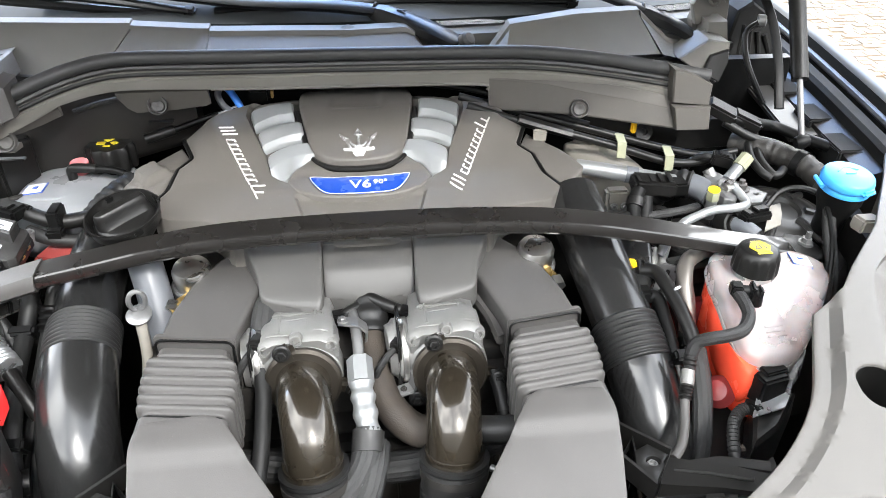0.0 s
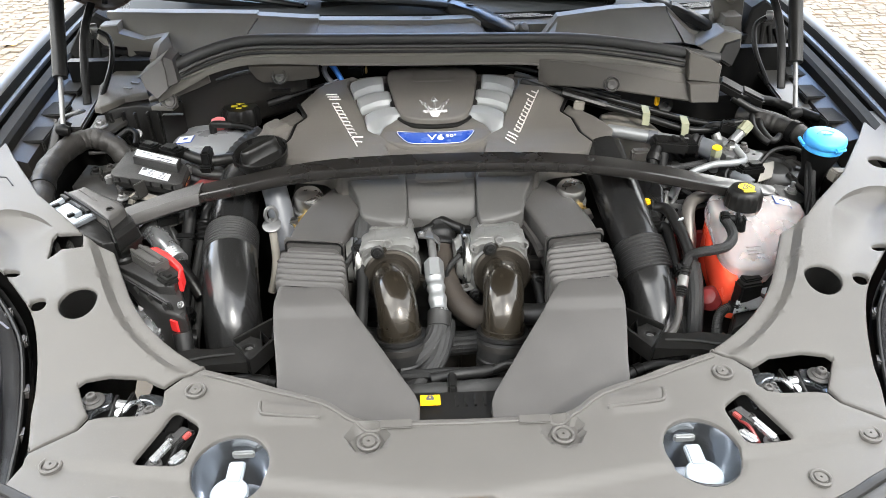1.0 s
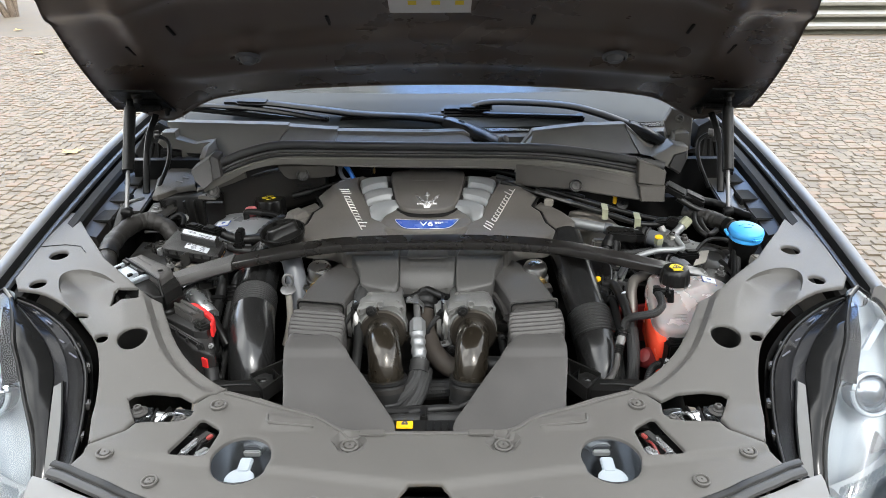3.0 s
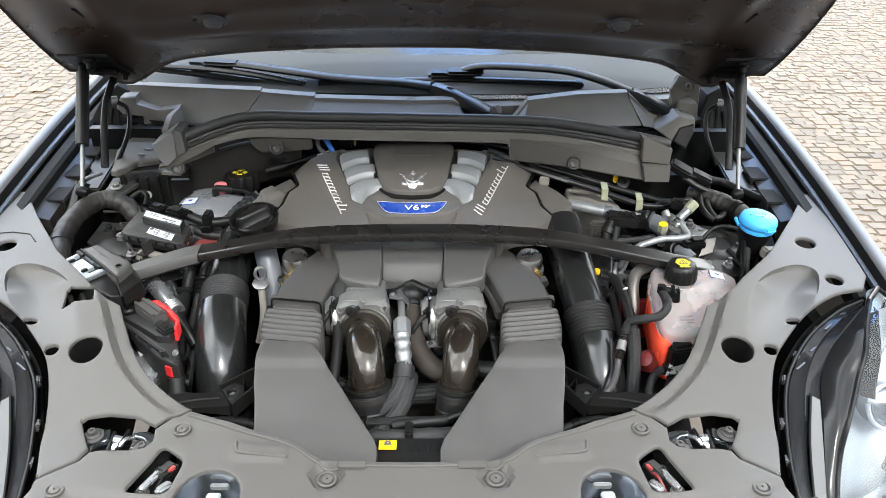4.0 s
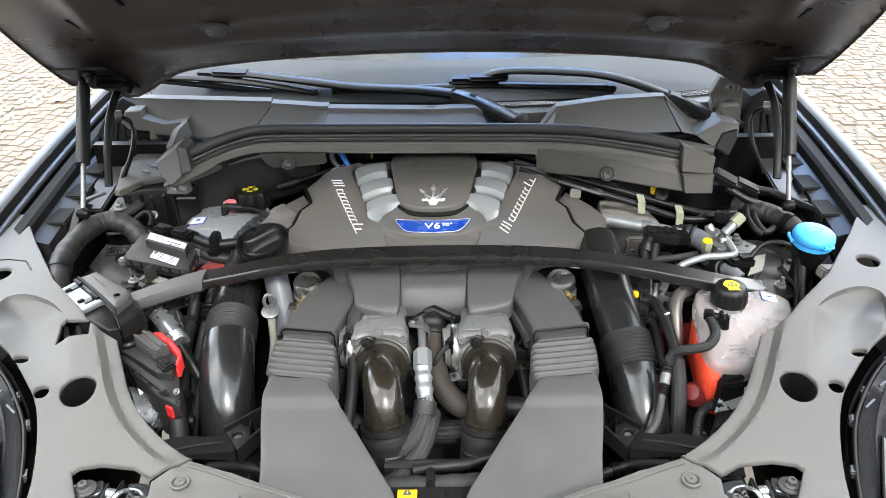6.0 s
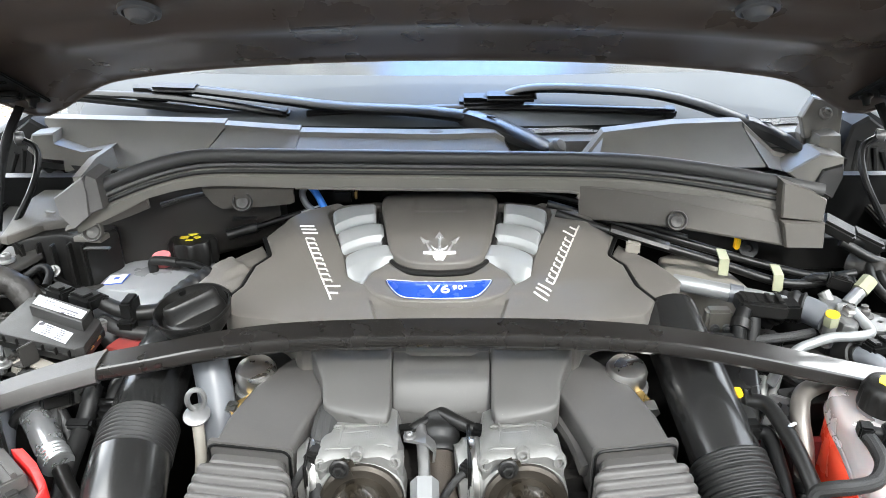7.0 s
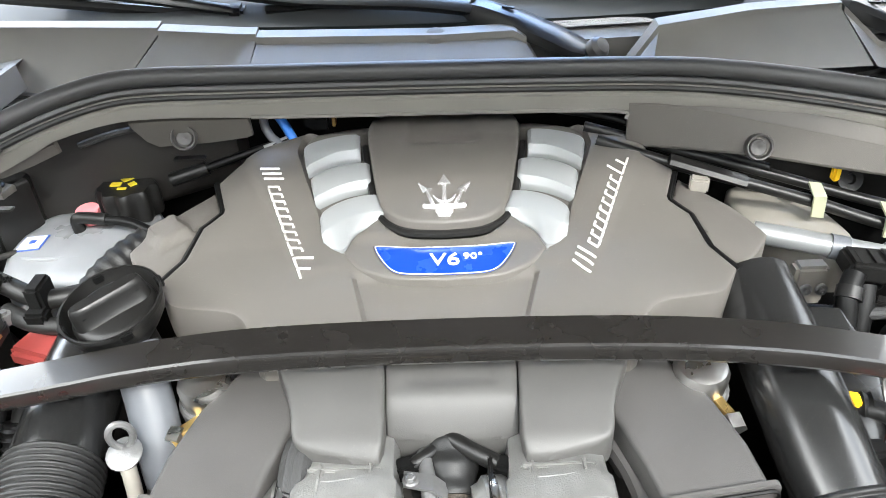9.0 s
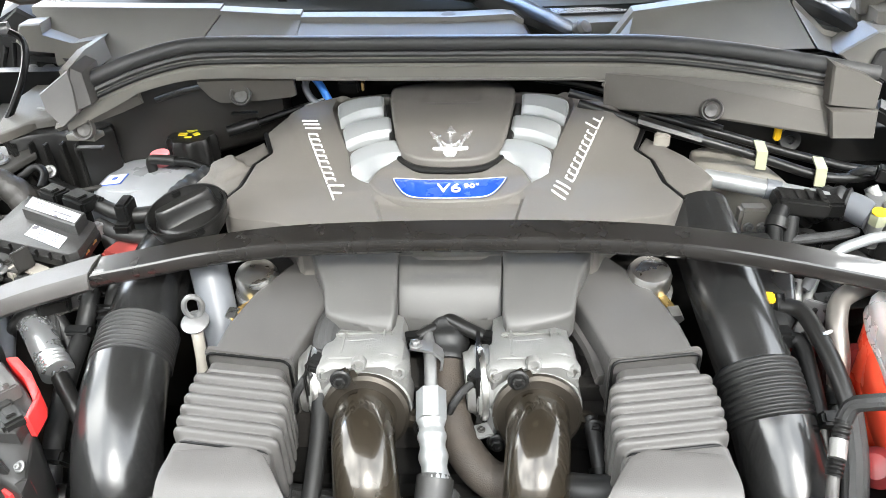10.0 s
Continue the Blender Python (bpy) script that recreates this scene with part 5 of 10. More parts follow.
def wiper(tip, arm, knee, piv, blade_a, blade_b):
    """Arm of a flat section with a step, a broad pivot arm with a slot, a blade holder and a blade with its spine."""
    w = thing("wiper", piv, "black windscreen wiper arm with a rubber blade", "wiper", "wipers")
    part("arm", tube([tip] + arm + [knee], 0.017, 8, 5, radius=lambda t: 0.7 + 0.35 * t, flat=0.55), BLACK2, w, angle=50)
    k, p = Vector(knee), Vector(piv)
    d = p - k
    side = d.cross(Vector((0, 0, 1))).normalized()
    rows = []
    for t, wd, h in ((-0.10, 0.012, 0.010), (0.0, 0.0165, 0.015), (0.12, 0.018, 0.018), (0.45, 0.0195, 0.017), (0.75, 0.023, 0.014), (0.95, 0.022, 0.010), (1.04, 0.014, 0.006)):
        c = k + d * t + Vector((0, 0, 0.004 * math.sin(math.pi * min(1, max(0, t)))))
        rows.append([c + side * u * wd + Vector((0, 0, v * h)) for u, v in ((-1, -0.7), (-1, 0.1), (-0.7, 0.5), (0, 0.62), (0.7, 0.5), (1, 0.1), (1, -0.7), (0, -0.9))])
    part("pivot_arm", loft(rows), BLACK2, w, angle=40)
    part("arm_joint", tube([k - side * 0.017 + Vector((0, 0, -0.003)), k + Vector((0, 0, 0.011)), k + side * 0.017 + Vector((0, 0, -0.003))], 0.0028, 8, 4), BLACK, w)
    part("slot", moved(box(0, 0, 0, 0.016, 0.006, 0.002, 0.0008), Matrix.Translation(k + d * 0.32 + Vector((0, 0, 0.0155))) @ Euler((0, 0, math.atan2(d.y, d.x))).to_matrix().to_4x4()), BLACK, w)
    part("nut_cap", lathe([(0.013, 0), (0.013, 0.010), (0.009, 0.015), (0.001, 0.016)], p + Vector((0.010, -0.006, 0.0)), (0.5, -0.5, 0.6), 18), DUCT, w)
    t, e = Vector(tip), (Vector(blade_b) - Vector(blade_a)).normalized()
    m = Matrix.Translation(t) @ Euler((0.35, 0, math.atan2(e.y, e.x))).to_matrix().to_4x4()
    part("blade_holder", moved(joined(box(0.0, 0, 0, 0.105, 0.028, 0.024, 0.007), box(0.03, -0.002, 0.011, 0.085, 0.025, 0.012, 0.005), box(-0.02, 0.002, -0.010, 0.06, 0.018, 0.016, 0.005)), m), BLACK2, w)
    part("holder_mark", moved(box(-0.012, -0.004, 0.0105, 0.010, 0.007, 0.001, 0.0004), m), GREYTUBE, w)
    A, B = Vector(blade_a), Vector(blade_b)
    part("blade_spine", tube([A + Vector((0, -0.003, 0.004)), A.lerp(B, 0.5) + Vector((0, -0.004, 0.012)), B + Vector((0, -0.003, 0.004))], 0.0105, 8, 6, flat=0.6), BLACK2, w, angle=50)
    part("blade", tube([A + Vector((0, 0.002, -0.006)), B + Vector((0, 0.002, -0.006))], 0.0055, 6, 4, flat=1.3), RUBBER, w)
    part("end_cap", moved(box(0, 0, 0, 0.022, 0.020, 0.018, 0.004), Matrix.Translation(B + Vector((0, -0.002, 0.002))) @ Euler((0.3, 0, math.atan2(e.y, e.x))).to_matrix().to_4x4()), BLACK2, w)
    return w


wiper((-0.47, 1.095, 1.124), [(-0.416, 1.085, 1.131), (-0.275, 1.05, 1.124), (-0.162, 1.03, 1.115), (-0.033, 1.01, 1.113)], (0.042, 1.0, 1.107), (0.166, 0.935, 1.075), (-0.627, 1.11, 1.118), (-0.256, 1.05, 1.096))
wiper((0.085, 1.05, 1.118), [(0.13, 1.05, 1.136), (0.195, 1.045, 1.141), (0.331, 1.045, 1.133), (0.413, 1.035, 1.117)], (0.494, 1.02, 1.090), (0.586, 0.99, 1.050), (-0.216, 1.045, 1.098), (0.376, 1.05, 1.098))

# ---- bay: side walls, bulkhead, floor ----
bay = thing("engine_bay", (C, 0.5, 0.3), "dark painted sheet metal engine bay walls", "engine bay", kind="structure")
for s in (-1, 1):
    part("side_wall", sheet([(0.3, 0.35), (1.0, 0.35), (1.0, 0.935), (0.72, 0.93), (0.3, 0.88)], lambda y, z: 0.02 * np.sin(9 * y), (), 0.08, 0.02, where=lambda y, z, n, s=s: (C + s * (0.70 + n), y, z)), TRAY, bay)
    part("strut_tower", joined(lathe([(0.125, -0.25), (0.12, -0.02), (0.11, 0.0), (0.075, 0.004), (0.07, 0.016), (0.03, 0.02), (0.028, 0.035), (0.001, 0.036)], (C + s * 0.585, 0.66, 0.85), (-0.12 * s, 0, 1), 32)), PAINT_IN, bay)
part("bulkhead", sheet([(-0.72, 0.35), (0.72, 0.35), (0.72, 1.03), (-0.72, 1.03)], lambda x, z: 0 * x, (), 0.1, 0.02, where=lambda x, z, n: (C + x, 0.955 + n, z)), BLACK, bay)
part("floor", box(C, 0.52, 0.34, 1.3, 0.95, 0.02, 0), BLACK, bay)
part("radiator_back", box(C, 0.02, 0.62, 1.0, 0.03, 0.42, 0.004), BLACK, bay)
part("front_crossbeam", box(C, 0.155, 0.80, 0.62, 0.05, 0.035, 0.008), BLACK2, bay)
for s in (-1, 1):
    part("front_side_wall", box(C + s * 0.56, 0.2, 0.6, 0.02, 0.36, 0.5, 0.004, turn=(0, 0, -s * 30)), BLACK, bay)


# ---- engine cover ----
def cover_z(x, y):
    a = np.abs(x - E0)
    z = np.interp(y, [0.49, 0.515, 0.54, 0.575, 0.61, 0.645, 0.66, 0.70, 0.80, 0.89, 0.93], [0.916, 0.931, 0.943, 0.950, 0.957, 0.9645, 0.967, 0.972, 0.994, 1.006, 0.998])
    z = z - 0.02 * sstep(0.2, 0.27, a) * sstep(0.68, 0.82, y)
    # recessed middle field in front of the plate, with crisp edges
    z = z - 0.006 * (1 - sstep(0.0, 0.005, a - 0.0665 - 0.27 * (y - 0.598))) * (1 - sstep(0.655, 0.668, y))
    # flat script fields with a shallow step along their outer and front edges
    e = a - np.interp(y, [0.66, 0.678, 0.808, 0.87], [0.136, 0.144, 0.206, 0.236])
    z = z + 0.0022 * (1 - sstep(-0.003, 0.003, e)) * sstep(0.664, 0.676, y + 0.12 * np.clip(a - 0.09, 0, 1)) * sstep(0.08, 0.1, a)
    # trough in which the ribs lie
    r = np.interp(y, [0.685, 0.692, 0.712, 0.745, 0.80, 0.845, 0.875, 0.90], [0.092, 0.101, 0.120, 0.1275, 0.1475, 0.162, 0.160, 0.135])
    z = z - 0.007 * (1 - sstep(-0.004, 0.001, a - r)) * sstep(0.684, 0.69, y)
    return z


cov_half = [(0.0, 0.572), (0.158, 0.572), (0.165, 0.578)] + curve2([(0.173, 0.597), (0.1835, 0.613), (0.2, 0.6215), (0.2435, 0.6275), (0.257, 0.637), (0.2685, 0.656)], 3) + [(0.2515, 0.688), (0.2485, 0.715), (0.246, 0.738), (0.229, 0.757), (0.2295, 0.765), (0.240, 0.795), (0.248, 0.818)] + curve2([(0.248, 0.822), (0.2, 0.858), (0.15, 0.885), (0.1, 0.912), (0.05, 0.922), (0.0, 0.924)], 3)[1:]
cov = thing("engine_cover", (E0, 0.72, 0.93), "dark grey moulded engine cover with silver ribs and a blue plate", "engine cover")
cov_lines = []
_ys = np.linspace(0.576, 0.67, 12)
_yt = np.linspace(0.692, 0.895, 26)
_ye = np.linspace(0.672, 0.86, 20)
_r = np.interp(_yt, [0.685, 0.692, 0.712, 0.745, 0.80, 0.845, 0.875, 0.90], [0.092, 0.101, 0.120, 0.1275, 0.1475, 0.162, 0.160, 0.135])
_e = np.interp(_ye, [0.66, 0.678, 0.808, 0.87], [0.136, 0.144, 0.206, 0.236])
for s in (-1, 1):
    for k in (0.0, 0.005):
        cov_lines.append([(E0 + s * (0.0665 + k + 0.27 * (y - 0.598)), y) for y in _ys])
    for k in (-0.004, 0.001):
        cov_lines.append([(E0 + s * (r + k), y) for r, y in zip(_r, _yt)])
    for k in (-0.003, 0.003):
        cov_lines.append([(E0 + s * (r + k), y) for r, y in zip(_e, _ye)])
part("shell", sheet([(E0 + x, y) for x, y in both(cov_half)], cover_z, (), 0.0045, 0.042, 0.0025, lines=cov_lines), COVER, cov, angle=30)
apron_mid = lambda x, y: np.interp(y, [0.515, 0.522, 0.530, 0.536, 0.540, 0.546, 0.56, 0.575, 0.6], [0.893, 0.906, 0.918, 0.925, 0.929, 0.932, 0.939, 0.944, 0.950]) - 0.003 * (1 - sstep(0.8, 1.05, np.maximum(np.abs(x - 0.006) / 0.04, np.abs(y - 0.575) / 0.026)))
apron_lobe = lambda x, y: np.interp(y, [0.485, 0.49, 0.50, 0.53, 0.56, 0.60, 0.61], [0.908, 0.916, 0.9235, 0.9365, 0.946, 0.9525, 0.9535])
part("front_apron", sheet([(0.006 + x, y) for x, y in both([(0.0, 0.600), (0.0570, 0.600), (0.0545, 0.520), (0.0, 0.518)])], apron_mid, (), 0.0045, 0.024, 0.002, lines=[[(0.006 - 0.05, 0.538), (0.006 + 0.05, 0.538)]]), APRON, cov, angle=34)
for s in (-1, 1):
    lobe = [(0.0575, 0.600), (0.165, 0.60), (0.158, 0.588)] + curve2([(0.150, 0.570), (0.1335, 0.532), (0.1285, 0.506), (0.120, 0.497), (0.10, 0.492), (0.064, 0.486)], 3) + [(0.058, 0.489), (0.0555, 0.500), (0.055, 0.52)]
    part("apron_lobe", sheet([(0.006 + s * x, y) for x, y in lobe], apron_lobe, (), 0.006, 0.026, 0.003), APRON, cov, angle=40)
for s in (-1, 1):
    # wings beyond a dark joint
    wing = [(0.258, 0.826), (0.2455, 0.795), (0.2345, 0.766), (0.234, 0.7605), (0.2515, 0.741), (0.254, 0.715), (0.257, 0.689), (0.274, 0.659), (0.288, 0.674), (0.303, 0.692), (0.3155, 0.710), (0.3195, 0.719), (0.31, 0.742), (0.29, 0.776), (0.275, 0.800)]
    pad = 1.0 if s < 0 else 0.0

    def wing_z(x, y, pad=pad):
        a = np.abs(x - E0)
        p_, q_ = (a - 0.285) * 0.78 - (y - 0.742) * 0.62, (a - 0.285) * 0.62 + (y - 0.742) * 0.78
        return 0.972 - 0.16 * np.clip(a - 0.25, 0, 1) + 0.03 * (y - 0.75) - 0.10 * np.clip(0.70 - y, 0, 1) - 0.16 * np.clip(y - 0.765, 0, 1) + pad * 0.009 * (1 - sstep(0.72, 1.1, np.maximum(np.abs(p_) / 0.019, np.abs(q_) / 0.026)))
    part("side_wing", sheet([(E0 + s * x, y) for x, y in wing], wing_z, (), 0.006, 0.026, 0.0025), COVER, cov, angle=40)
    part("joint_floor", sheet([(E0 + s * x, y) for x, y in ((0.262, 0.83), (0.238, 0.80), (0.222, 0.762), (0.238, 0.735), (0.242, 0.69), (0.262, 0.65), (0.279, 0.663), (0.263, 0.692), (0.26, 0.745), (0.242, 0.765))], lambda x, y: 0.952 + 0 * x, (), 0.012, 0.01), BLACK, cov)
    # black strip laid along the joint to stand for the shade in it
    part("joint_shade", tube([(E0 + s * x, y, float(cover_z(np.array([E0 + s * x]), np.array([y]))[0]) - 0.0045) for x, y in ((0.2525, 0.823), (0.2428, 0.796), (0.2322, 0.766), (0.2318, 0.7595), (0.2488, 0.7395), (0.2513, 0.715), (0.2545, 0.6885), (0.2712, 0.6575))], 0.0038, 8, 1, smooth=False), BLACK, cov, "black strip as shade in the joint between cover and wing")

# raised centre cap with its dark joint
capo = curve2([(0.0, 0.713), (0.032, 0.716), (0.051, 0.726), (0.063, 0.742), (0.070, 0.768), (0.079, 0.82), (0.0855, 0.868), (0.083, 0.897), (0.07, 0.912), (0.04, 0.917), (0.0, 0.918)], 4)
cap_z = lambda x, y: np.interp(y, [0.70, 0.716, 0.777, 0.85, 0.90, 0.93], [0.986, 0.990, 1.0055, 1.016, 1.017, 1.008]) - 0.004 * sstep(0.03, 0.085, np.abs(x - E0)) - 0.0032 * (1 - sstep(0.84, 1.04, np.maximum(np.abs(x - E0) / 0.037, np.abs(y - 0.868) / 0.034)))
part("cap", sheet([(E0 + x, y) for x, y in both(capo)], cap_z, (), 0.0055, 0.024, 0.003), COVER, cov, angle=45)
part("cap_collar", tube([(E0 + x * 1.04, y - 0.0035, float(cap_z(np.array([E0 + x]), np.array([y]))[0]) - 0.0125) for x, y in ([(-p, q) for p, q in reversed(capo) if p > 0 and q < 0.86] + [c for c in capo if c[1] < 0.86])], 0.0045, 8, 2), BLACK2, cov)
# bezel round the plate
bez = curve2([(0.0, 0.649), (0.045, 0.652), (0.068, 0.660), (0.084, 0.670), (0.098, 0.691), (0.091, 0.706), (0.078, 0.720), (0.066, 0.734), (0.058, 0.722), (0.045, 0.710), (0.03, 0.7055), (0.0, 0.704)], 3)
plate_z = lambda x, y: np.interp(y, [0.64, 0.65, 0.70, 0.712, 0.74], [0.9655, 0.9685, 0.9745, 0.980, 0.983])
part("bezel", sheet([(E0 + x, y) for x, y in both(bez)], plate_z, (), 0.004, 0.018, 0.0025), COVER, cov, "smooth grey bezel", angle=45)
plo = curve2([(0.0, 0.6535), (0.035, 0.655), (0.05, 0.661), (0.061, 0.677), (0.0675, 0.692), (0.0645, 0.6955), (0.035, 0.6925), (0.0, 0.6918)], 3)
part("plate_rim", sheet([(E0 + x * 1.025, 0.674 + (y - 0.674) * 1.06) for x, y in both(plo)], lambda x, y: plate_z(x, y) + 0.0006, (), 0.006, 0.002, 0.0006), DUCT, cov)
plate = part("plate", sheet([(E0 + x, y) for x, y in both(plo)], lambda x, y: plate_z(x, y) + 0.0013, (), 0.008, 0.002, 0.0005), BLUE, cov, "bright blue name plate")
part("plate_border", tube([(E0 + x * 0.985, 0.674 + (y - 0.674) * 0.965, float(plate_z(x, y)) + 0.0014) for x, y in both(plo) + [plo[0]]], 0.0006, 6, 1, smooth=False), SCRIPTM, plate)
part("numerals", moved(moved(words("V6", 0.0235, 0.0006), Matrix.Diagonal((1.12, 1, 1, 1))), pose(E0 + 0.0, 0.6725, 0.9732, 7, 0, 0)), WHITE, plate, "white raised V6 lettering")
part("numerals_small", moved(moved(words("90\u00b0", 0.0115, 0.0006), Matrix.Diagonal((1.2, 1, 1, 1))), pose(E0 + 0.0265, 0.6765, 0.9738, 7, 0, 0)), WHITE, plate, "small white raised 90 degree lettering")


def rib(s, back, crease, front, top, drop):
    """A silver rib: a flat top between its back line and a crease, then a steep face to its front line."""
    rows = []
    B, K, F = [spline(sorted(q), 4) for q in (back, crease, front)]
    n = 18
    pick = lambda L, t: np.array(L[0]) * 0 + np.array([np.interp(t * (len(L) - 1), range(len(L)), [p[0] for p in L]), np.interp(t * (len(L) - 1), range(len(L)), [p[1] for p in L])])
    yb = np.mean([p[1] for p in back])
    for i in range(n + 1):
        t = i / n
        b, k, f = pick(B, t), pick(K, t), pick(F, t)
        h = top - 2.2 * (k[0] - 0.5 * (K[0][0] + K[-1][0])) ** 2 - (0.0022 if i in (0, n) else 0.0)
        z = lambda y: h + 0.13 * (y - yb)
        m = b + (k - b) * 0.12
        e = f + (k - f) * 0.22
        g = k + (b - k) * 0.07
        rows.append([(E0 + s * b[0], b[1], z(b[1]) - 0.014), (E0 + s * b[0], b[1], z(b[1]) - 0.0025), (E0 + s * m[0], m[1], z(m[1])), (E0 + s * g[0], g[1], z(g[1])), (E0 + s * k[0], k[1], z(k[1]) - 0.0009), (E0 + s * e[0], e[1], z(k[1]) - drop * 0.8), (E0 + s * f[0], f[1], z(k[1]) - drop), (E0 + s * f[0], f[1], z(k[1]) - drop - 0.006)])
    return part("rib", loft(rows), SILVER, cov, "silver painted rib", angle=30)


for s in (-1, 1):
    rib(s, [(0.0945, 0.868), (0.112, 0.8655), (0.134, 0.858), (0.149, 0.850), (0.155, 0.842)], [(0.0925, 0.837), (0.118, 0.829), (0.1475, 0.808)], [(0.146, 0.805), (0.118, 0.8245), (0.0915, 0.8315)], 1.0125, 0.011)
    rib(s, [(0.0805, 0.817), (0.098, 0.8145), (0.119, 0.807), (0.135, 0.796), (0.1405, 0.788)], [(0.0765, 0.786), (0.104, 0.776), (0.133, 0.758)], [(0.1315, 0.755), (0.104, 0.7715), (0.0760, 0.7805)], 1.0035, 0.010)
    rib(s, [(0.068, 0.766), (0.085, 0.763), (0.104, 0.754), (0.119, 0.742), (0.1245, 0.732)], [(0.061, 0.738), (0.09, 0.727), (0.1195, 0.705)], [(0.1175, 0.702), (0.105, 0.692), (0.0965, 0.690), (0.090, 0.708), (0.079, 0.722), (0.0605, 0.732)], 0.9935, 0.013)

# emblem: a plain three-pronged chrome mark
em = lambda *b: moved(joined(*b), pose(E0 + 0.0005, 0.7425, float(cap_z(np.array([0.0]), np.array([0.7425]))[0]) - 0.0006, 13, 0, 0) @ Matrix.Diagonal((1.08, 1.08, 1.0, 1)))


def prong(pts, w):
    """A flat bar along pts with a ridge down its middle."""
    rows = []
    for i, (x, y) in enumerate(pts):
        x0, y0 = pts[max(0, i - 1)]
        x1, y1 = pts[min(len(pts) - 1, i + 1)]
        d = Vector((x1 - x0, y1 - y0)).normalized()
        k = w[i] / 2
        rows.append([(x - d.y * k, y + d.x * k, 0), (x - d.y * k, y + d.x * k, 0.002), (x, y, 0.0042), (x + d.y * k, y - d.x * k, 0.002), (x + d.y * k, y - d.x * k, 0)])
    return loft(rows)


part("emblem", em(prong([(0, -0.012), (0, 0.012), (0, 0.0195), (0, 0.020), (0, 0.0325)], [0.0042, 0.0036, 0.0036, 0.0125, 0.0006]),
                  prong([(0.0105, -0.007), (0.0135, 0.002), (0.0165, 0.0105), (0.0155, 0.011), (0.0245, 0.021)], [0.0042, 0.0034, 0.003, 0.0105, 0.0006]),
                  prong([(-0.0105, -0.007), (-0.0135, 0.002), (-0.0165, 0.0105), (-0.0155, 0.011), (-0.0245, 0.021)], [0.0042, 0.0034, 0.003, 0.0105, 0.0006]),
                  prong([(0.0, -0.005), (0.006, -0.002), (0.0105, 0.004)], [0.003, 0.0026, 0.001]), prong([(0.0, -0.005), (-0.006, -0.002), (-0.0105, 0.004)], [0.003, 0.0026, 0.001]),
                  prong([(-0.0195, -0.0085), (-0.01, -0.0095), (0.01, -0.0095), (0.0195, -0.0085)], [0.0055, 0.0062, 0.0062, 0.0055]),
                  prong([(-0.0075, -0.0155), (0.0075, -0.0155)], [0.0055, 0.0055]), prong([(-0.0055, -0.0205), (0.0055, -0.0205)], [0.004, 0.004])), CHROME, cov, "polished chrome emblem")
# brand marks as plain slanted strokes: three tall ones, a run of low loops, two tall ends
STROKES = [[(0.0, 0.0), (0.05, 0.98)], [(0.055, 0.0), (0.105, 0.98)], [(0.11, 0.0), (0.16, 0.98)]]
for k in range(9):
    u = 0.19 + 0.068 * k
    STROKES += [[(u, 0.05), (u + 0.03, 0.58), (u + 0.06, 0.58)], [(u + 0.018, 0.05), (u + 0.068, 0.05)]]
STROKES += [[(0.825, 0.05), (0.87, 0.95)], [(0.825, 0.05), (0.90, 0.05)], [(0.915, 0.05), (0.945, 0.62)], [(0.915, 0.05), (0.985, 0.05)]]
for s in (-1, 1):
    a, b = Vector((E0 + s * 0.1345, 0.655, 0)), Vector((E0 + s * 0.1985, 0.815, 0))
    if s < 0:
        a, b = b, a
    d = b - a
    n = Vector((-d.y, d.x, 0)).normalized() * 0.0195
    for st in STROKES:
        P = []
        for (u0, v0), (u1, v1) in zip(st, st[1:]):
            for i in range(5):
                t = i / 5
                P.append((u0 + (u1 - u0) * t, v0 + (v1 - v0) * t))
        P.append(st[-1])
        Q = []
        for u, v in P:
            p = a + d * u + n * v
            Q.append((p.x, p.y, float(cover_z(np.array([p.x]), np.array([p.y]))[0]) + 0.0006))
        part("script_stroke", tube(Q, 0.00135, 6, 1, smooth=False), SCRIPTM, cov, "pale metal slanted stroke mark")

# ---- strut brace ----
br = thing("strut_brace", (0, 0.54, 0.95), "glossy black bowed strut brace bar with a dull sleeve", "brace bar")
BP = [(-0.39, 0.54, 0.9455), (-0.308, 0.54, 0.9625), (-0.244, 0.54, 0.976), (-0.15, 0.54, 0.988), (0.0, 0.54, 0.9925), (0.148, 0.54, 0.9905), (0.257, 0.54, 0.981), (0.342, 0.54, 0.965), (0.418, 0.54, 0.9475), (0.488, 0.54, 0.931), (0.555, 0.545, 0.915)]
rows = []
for p in spline(BP, 5):
    rows.append([(p[0], p[1] + u, p[2] + w) for u, w in ((0.0175, 0.002), (0.0155, 0.008), (0.0, 0.0074), (-0.0145, 0.006), (-0.0165, 0.0046), (-0.0178, 0.0015), (-0.0182, -0.007), (-0.016, -0.0105), (0.0, -0.012), (0.015, -0.009))])
part("bar", loft(rows), BRACE, br, angle=24)
rows = []
for p in spline([(-0.372, 0.54, 0.949), (-0.44, 0.532, 0.932), (-0.505, 0.512, 0.917), (-0.545, 0.50, 0.905)], 4):
    rows.append([(p[0], p[1] + u * 1.18, p[2] + w * 1.25) for u, w in ((0.0175, 0.0), (0.0155, 0.008), (0.0, 0.0085), (-0.013, 0.0068), (-0.0175, 0.001), (-0.0185, -0.006), (-0.014, -0.0105), (0.0, -0.012), (0.013, -0.01))])
part("sleeve", loft(rows), DUCT, br, "dull grey plastic sleeve", angle=40)
